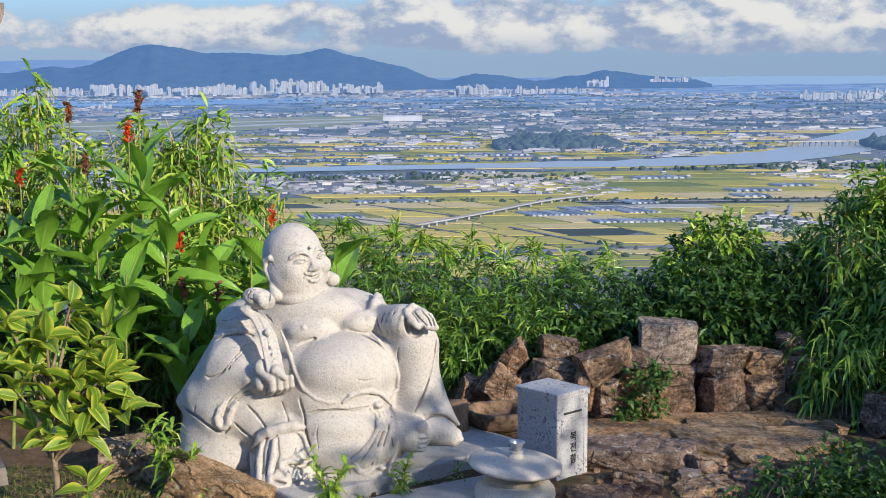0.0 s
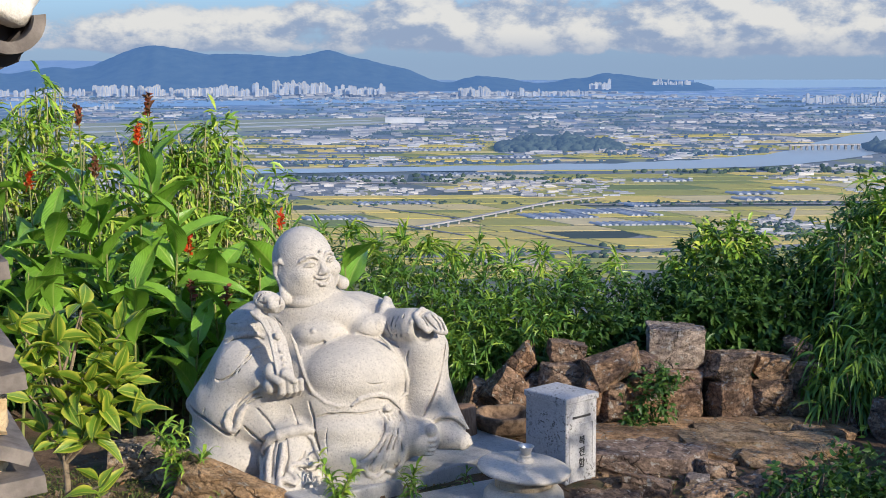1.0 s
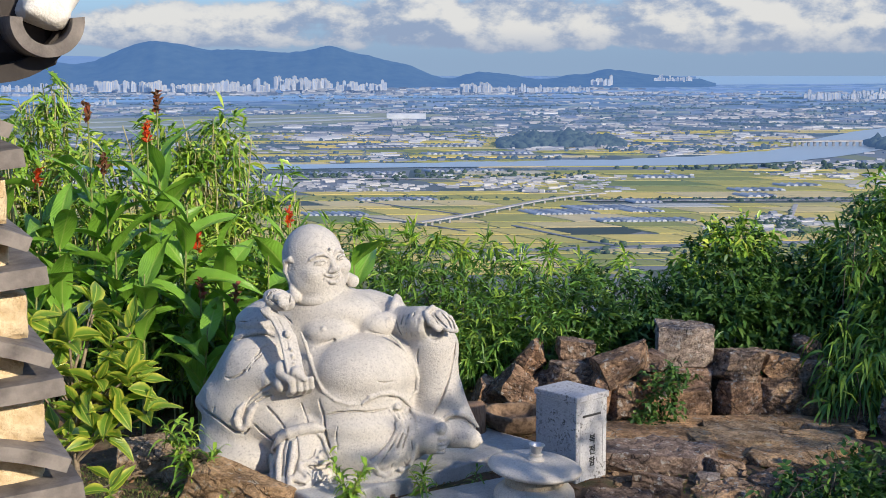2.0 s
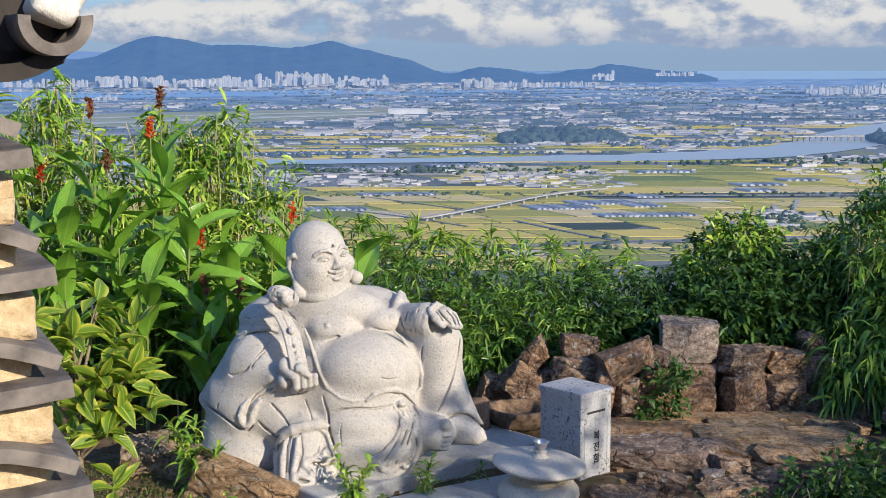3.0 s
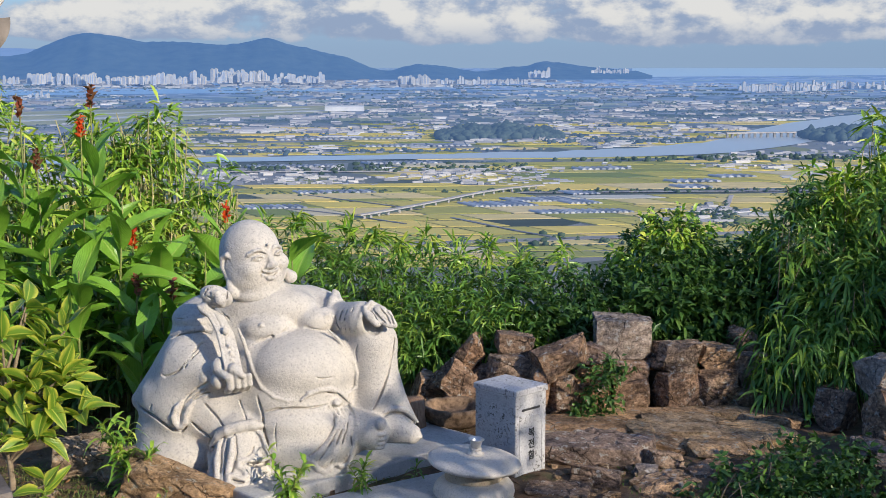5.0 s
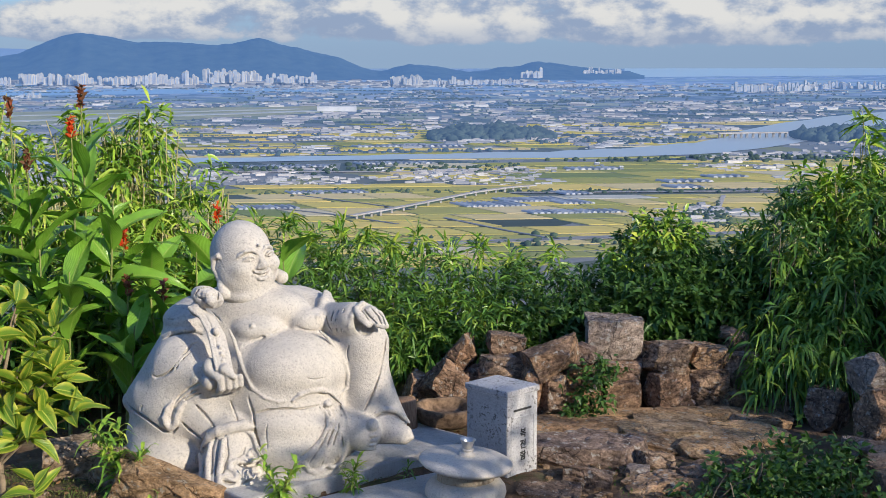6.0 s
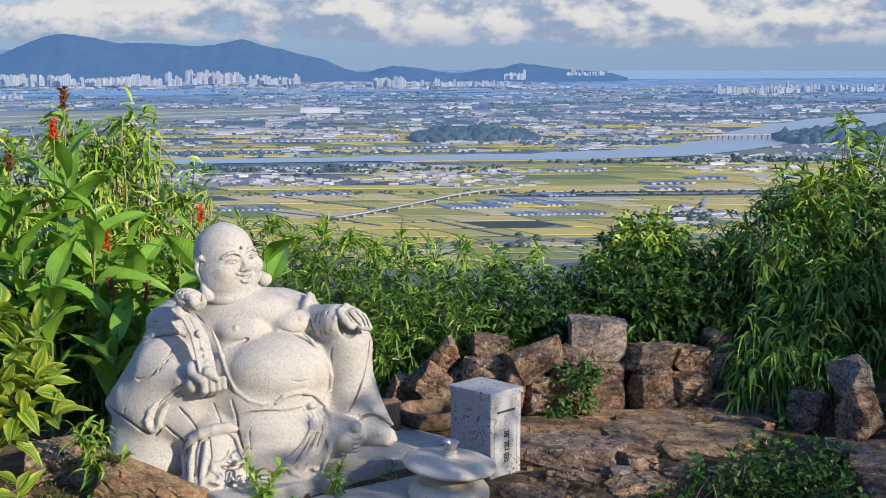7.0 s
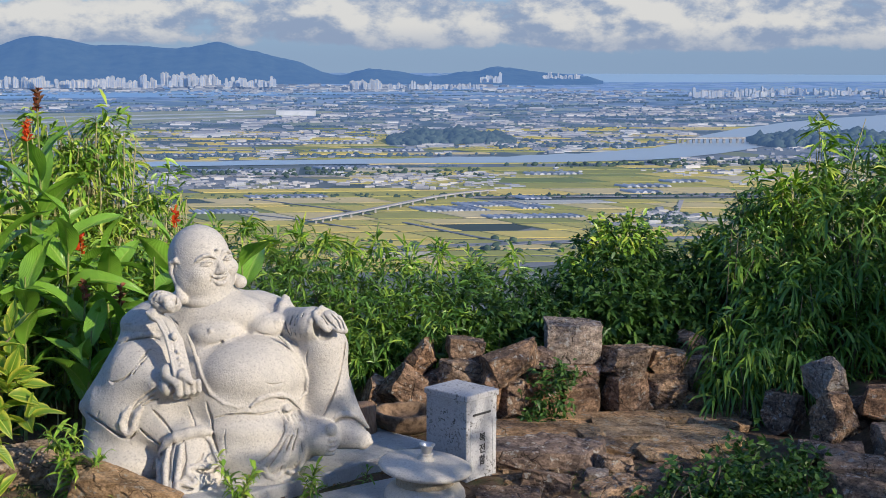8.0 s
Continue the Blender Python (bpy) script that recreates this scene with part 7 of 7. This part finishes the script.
CANNA = [big_leaf("leaf", 0.42, 0.125, 0.9, M_CANNA, 1, 10, 0.09), big_leaf("leaf", 0.50, 0.135, 1.3, M_CANNA, 2, 10, 0.08), big_leaf("leaf", 0.36, 0.10, 0.5, M_CANNA, 3, 10, 0.07), big_leaf("leaf", 0.46, 0.15, 0.8, M_CANNA, 4, 10, 0.09)]


def canna(x, y, h, seed, bloom="red", leaves_n=7):
    """A canna: one stout stalk, broad leaves spiralling up it, a flower spike on top."""
    rng = np.random.default_rng(seed)
    z = float(ground_z(x, y))
    label = {"red": "tall canna plant with broad green leaves and red flower", "dry": "tall canna plant with broad leaves and withered bloom", "": "canna plant with broad upright green leaves"}[bloom]
    top = tagged(new("canna_plant"), label, "canna", "canna plants")
    top.matrix_basis = pose(x, y, z)
    dx, dy = rng.normal(0, 0.05, 2)
    line = [(dx * s, dy * s, h * s) for s in np.linspace(0, 1, 8)]
    v, f = tube_arrays(line, np.linspace(0.012, 0.004, 8), 6)
    part("stalk", mesh_of("stalk", v, f, M_STEM), top)
    a = rng.uniform(0, 360)
    for k in range(leaves_n):
        s = 0.30 + (0.56 if bloom else 0.68) * k / leaves_n
        a += 137 + rng.normal(0, 18)
        up = rng.uniform(24, 76)
        m = pose(dx * s, dy * s, h * s, 0, 0, a) @ pose(0, 0, 0, up, rng.normal(0, 14), 0)
        part("leaf", CANNA[rng.integers(4)], top, m=m)
    if bloom:
        n = 30
        pos = np.repeat(np.array([[dx, dy, h]]), n, 0) + rng.normal(0, 0.008, (n, 3)) + np.linspace(-0.06, 0.05, n)[:, None] * np.array([0, 0, 1.0])
        w = unit(rng.normal(size=(n, 3)) * np.array([0.7, 0.7, 0.3]) + np.array([0, 0, 1.1]))
        v, f, uv = leaves(pos, w, 0.055 * rng.uniform(0.6, 1.2, n), 0.026, 0.3, 3, 0.5, 0.7, 0.8, rng)
        part("flower", mesh_of("flower", v, f, M_PETAL if bloom == "red" else M_WITHER, True, uv), top, "bright red flower spike" if bloom == "red" else "withered brown flower spike")
    return top


for k, (x, y, h, bloom) in enumerate(((-2.06, 8.0, 1.80, "dry"), (-1.72, 7.9, 1.70, "red"), (-1.68, 8.05, 1.86, "dry"), (-2.35, 8.0, 1.42, "red"), (-1.92, 7.9, 1.50, "dry"), (-1.55, 7.8, 1.30, ""), (-2.15, 7.7, 1.25, ""),
                                      (-1.85, 7.6, 1.15, ""), (-1.50, 7.9, 1.05, "red"), (-1.25, 7.9, 1.05, ""), (-1.05, 8.0, 0.95, ""), (-0.98, 8.4, 1.12, "red"), (-1.40, 7.6, 0.85, "dry"), (-1.18, 7.6, 0.80, "dry"),
                                      (-2.5, 7.7, 1.30, ""), (-1.7, 7.5, 0.95, ""), (-2.0, 7.4, 0.9, ""), (-0.48, 7.9, 1.0, ""), (-2.75, 8.0, 1.45, ""), (-1.35, 7.35, 0.7, ""), (-2.3, 7.35, 1.0, ""))):
    canna(x, y, h, 300 + k, bloom, 7 if h < 1 else 10)

VARIEG = [big_leaf("leaf", 0.15, 0.078, 0.5, M_VARIEG, 11, 7, 0.04, 0.9), big_leaf("leaf", 0.17, 0.082, 0.9, M_VARIEG, 12, 7, 0.05, 0.9), big_leaf("leaf", 0.12, 0.066, 0.2, M_VARIEG, 13, 7, 0.03, 0.9), big_leaf("leaf", 0.16, 0.07, -0.3, M_VARIEG, 14, 7, 0.06, 0.85)]


def variegated_shrub(x, y, seed):
    """Young evergreen with rosettes of thick yellow-edged leaves."""
    rng = np.random.default_rng(seed)
    z = float(ground_z(x, y))
    top = tagged(new("variegated_shrub"), "young evergreen shrub with glossy yellow-green variegated leaves", "shrub")
    top.matrix_basis = pose(x, y, z)
    pile = Pile()
    v, f = tube_arrays([(0, 0, 0), (0.01, 0, 0.3), (-0.01, 0, 0.55), (0.04, 0, 0.8), (0.10, 0, 1.05)], [0.016, 0.014, 0.012, 0.009, 0.006], 7)
    pile.add(v, f)
    tips = [(0.10, 0, 1.08), (0.02, -0.1, 0.98), (0.18, -0.02, 0.92), (-0.10, 0.0, 0.90), (0.12, -0.1, 0.80), (0.28, 0.0, 0.78), (-0.12, -0.08, 0.72), (0.05, -0.1, 0.68), (0.22, -0.06, 0.64), (0.0, -0.1, 0.55), (0.16, -0.05, 0.30), (-0.05, -0.1, 0.82), (0.32, 0.0, 0.60), (-0.18, 0.0, 1.0)]
    tips += [(rng.uniform(-0.18, 0.30), rng.uniform(-0.14, 0.05), rng.uniform(0.5, 1.02)) for k in range(12)]
    for tx, ty, tz in tips:
        v, f = tube_arrays([(0.0, 0, tz * 0.72), (tx * 0.5, ty * 0.5, tz * 0.86), (tx, ty, tz)], [0.008, 0.006, 0.004], 5)
        pile.add(v, f)
    part("stem", pile.mesh("stem", M_BARK), top)
    for tx, ty, tz in tips:
        a = rng.uniform(0, 360)
        for k in range(rng.integers(6, 9)):
            a += 137.5
            m = pose(tx, ty, tz + rng.uniform(-0.05, 0.03), 0, 0, a) @ pose(0, 0, 0, rng.uniform(-25, 66), rng.normal(0, 25), 0)
            part("leaf", VARIEG[rng.integers(4)], top, m=m)


variegated_shrub(-1.62, 5.80, 401)


def weed(x, y, n, tall, size, width, label, seed, stems=3, z=None):
    """A leafy weed: a few thin upright stems with pointed leaves spreading all the way up."""
    rng = np.random.default_rng(seed)
    top = tagged(new("weed"), label, "weed", "weeds on the terrace")
    top.matrix_basis = pose(x, y, float(ground_z(x, y)) if z is None else z)
    pos, way = [], []
    for k in range(stems):
        dx, dy = rng.normal(0, 0.28, 2) * tall
        h = tall * rng.uniform(0.6, 1.0)
        line = np.array([(dx * q * q, dy * q * q, h * q) for q in np.linspace(0, 1, 6)])
        v, f = tube_arrays(line, np.linspace(0.0035, 0.0015, 6), 5)
        part("stem", mesh_of("stem", v, f, M_STEM), top)
        q = rng.uniform(0.15, 1.0, n // stems)
        a = np.arange(len(q)) * 2.4 + rng.uniform(0, 6)
        pos.append(np.stack([dx * q * q, dy * q * q, h * q], 1))
        way.append(np.stack([np.cos(a), np.sin(a), 0.25 + 1.1 * q + rng.normal(0, 0.2, len(q))], 1))
    pos, way = np.concatenate(pos), np.concatenate(way)
    m = len(pos)
    v, f, uv = leaves(pos, way, size * rng.uniform(0.55, 1.15, m), width * rng.uniform(0.7, 1.1, m), 0.6, 5, 0.25, 0.75, 0.35, rng)
    part("foliage", mesh_of("foliage", v, f, M_BAMBOO, True, uv), top)
    return top


WEED = "leafy weed with narrow bright green leaves beside the slab"
weed(-0.44, 6.26, 120, 0.27, 0.125, 0.021, WEED, 501, 7)
weed(-0.10, 6.44, 60, 0.17, 0.13, 0.017, WEED, 502, 5)
weed(0.17, 6.66, 14, 0.13, 0.10, 0.014, WEED, 503, 2)
weed(-0.30, 6.22, 14, 0.10, 0.08, 0.013, WEED, 504, 2)
weed(-1.24, 6.52, 150, 0.42, 0.20, 0.021, "bushy weed with long drooping leaves beside the statue", 505, 5)
weed(-1.02, 6.22, 20, 0.14, 0.06, 0.014, WEED, 506, 2)


def make_grass():
    """Short grass, moss tufts and fallen leaves over the terrace."""
    rng = np.random.default_rng(61)
    pos = []
    for x0, x1, y0, y1, n in ((-2.2, -1.0, 5.9, 7.0, 5200), (-0.9, 0.6, 6.15, 6.75, 500), (0.1, 0.9, 7.2, 7.9, 420), (1.0, 2.4, 7.55, 7.85, 260), (1.2, 2.6, 6.2, 7.0, 500)):
        pos.append(np.stack([rng.uniform(x0, x1, n), rng.uniform(y0, y1, n)], 1))
    p = np.concatenate(pos)
    p = np.column_stack([p, ground_z(p[:, 0], p[:, 1])])
    n = len(p)
    way = rng.normal(size=(n, 3)) * np.array([0.6, 0.6, 0.1]) + np.array([0, 0, 0.9])
    v, f, uv = leaves(p, way, rng.uniform(0.02, 0.075, n), 0.006, 0.5, 3, 0.2, 0.8, 0.6, rng)
    tagged(new("grass", mesh_of("grass", v, f, M_GRASS, True, uv)), "short patchy grass and dry blades on the earth", "grass", kind="stuff")
    n = 900
    p = np.stack([rng.uniform(-1.9, 2.5, n), rng.uniform(6.2, 7.9, n)], 1)
    p = np.column_stack([p, ground_z(p[:, 0], p[:, 1]) + 0.018])
    v, f, uv = leaves(p, rng.normal(size=(n, 3)) * np.array([1, 1, 0.15]), rng.uniform(0.02, 0.05, n), 0.016, 0.1, 2, 0.5, 0.7, 0.5, rng)
    tagged(new("leaf_litter", mesh_of("leaf_litter", v, f, M_LITTER, True, uv)), "brown fallen leaves scattered on the ground", "leaf litter", kind="stuff")


make_grass()
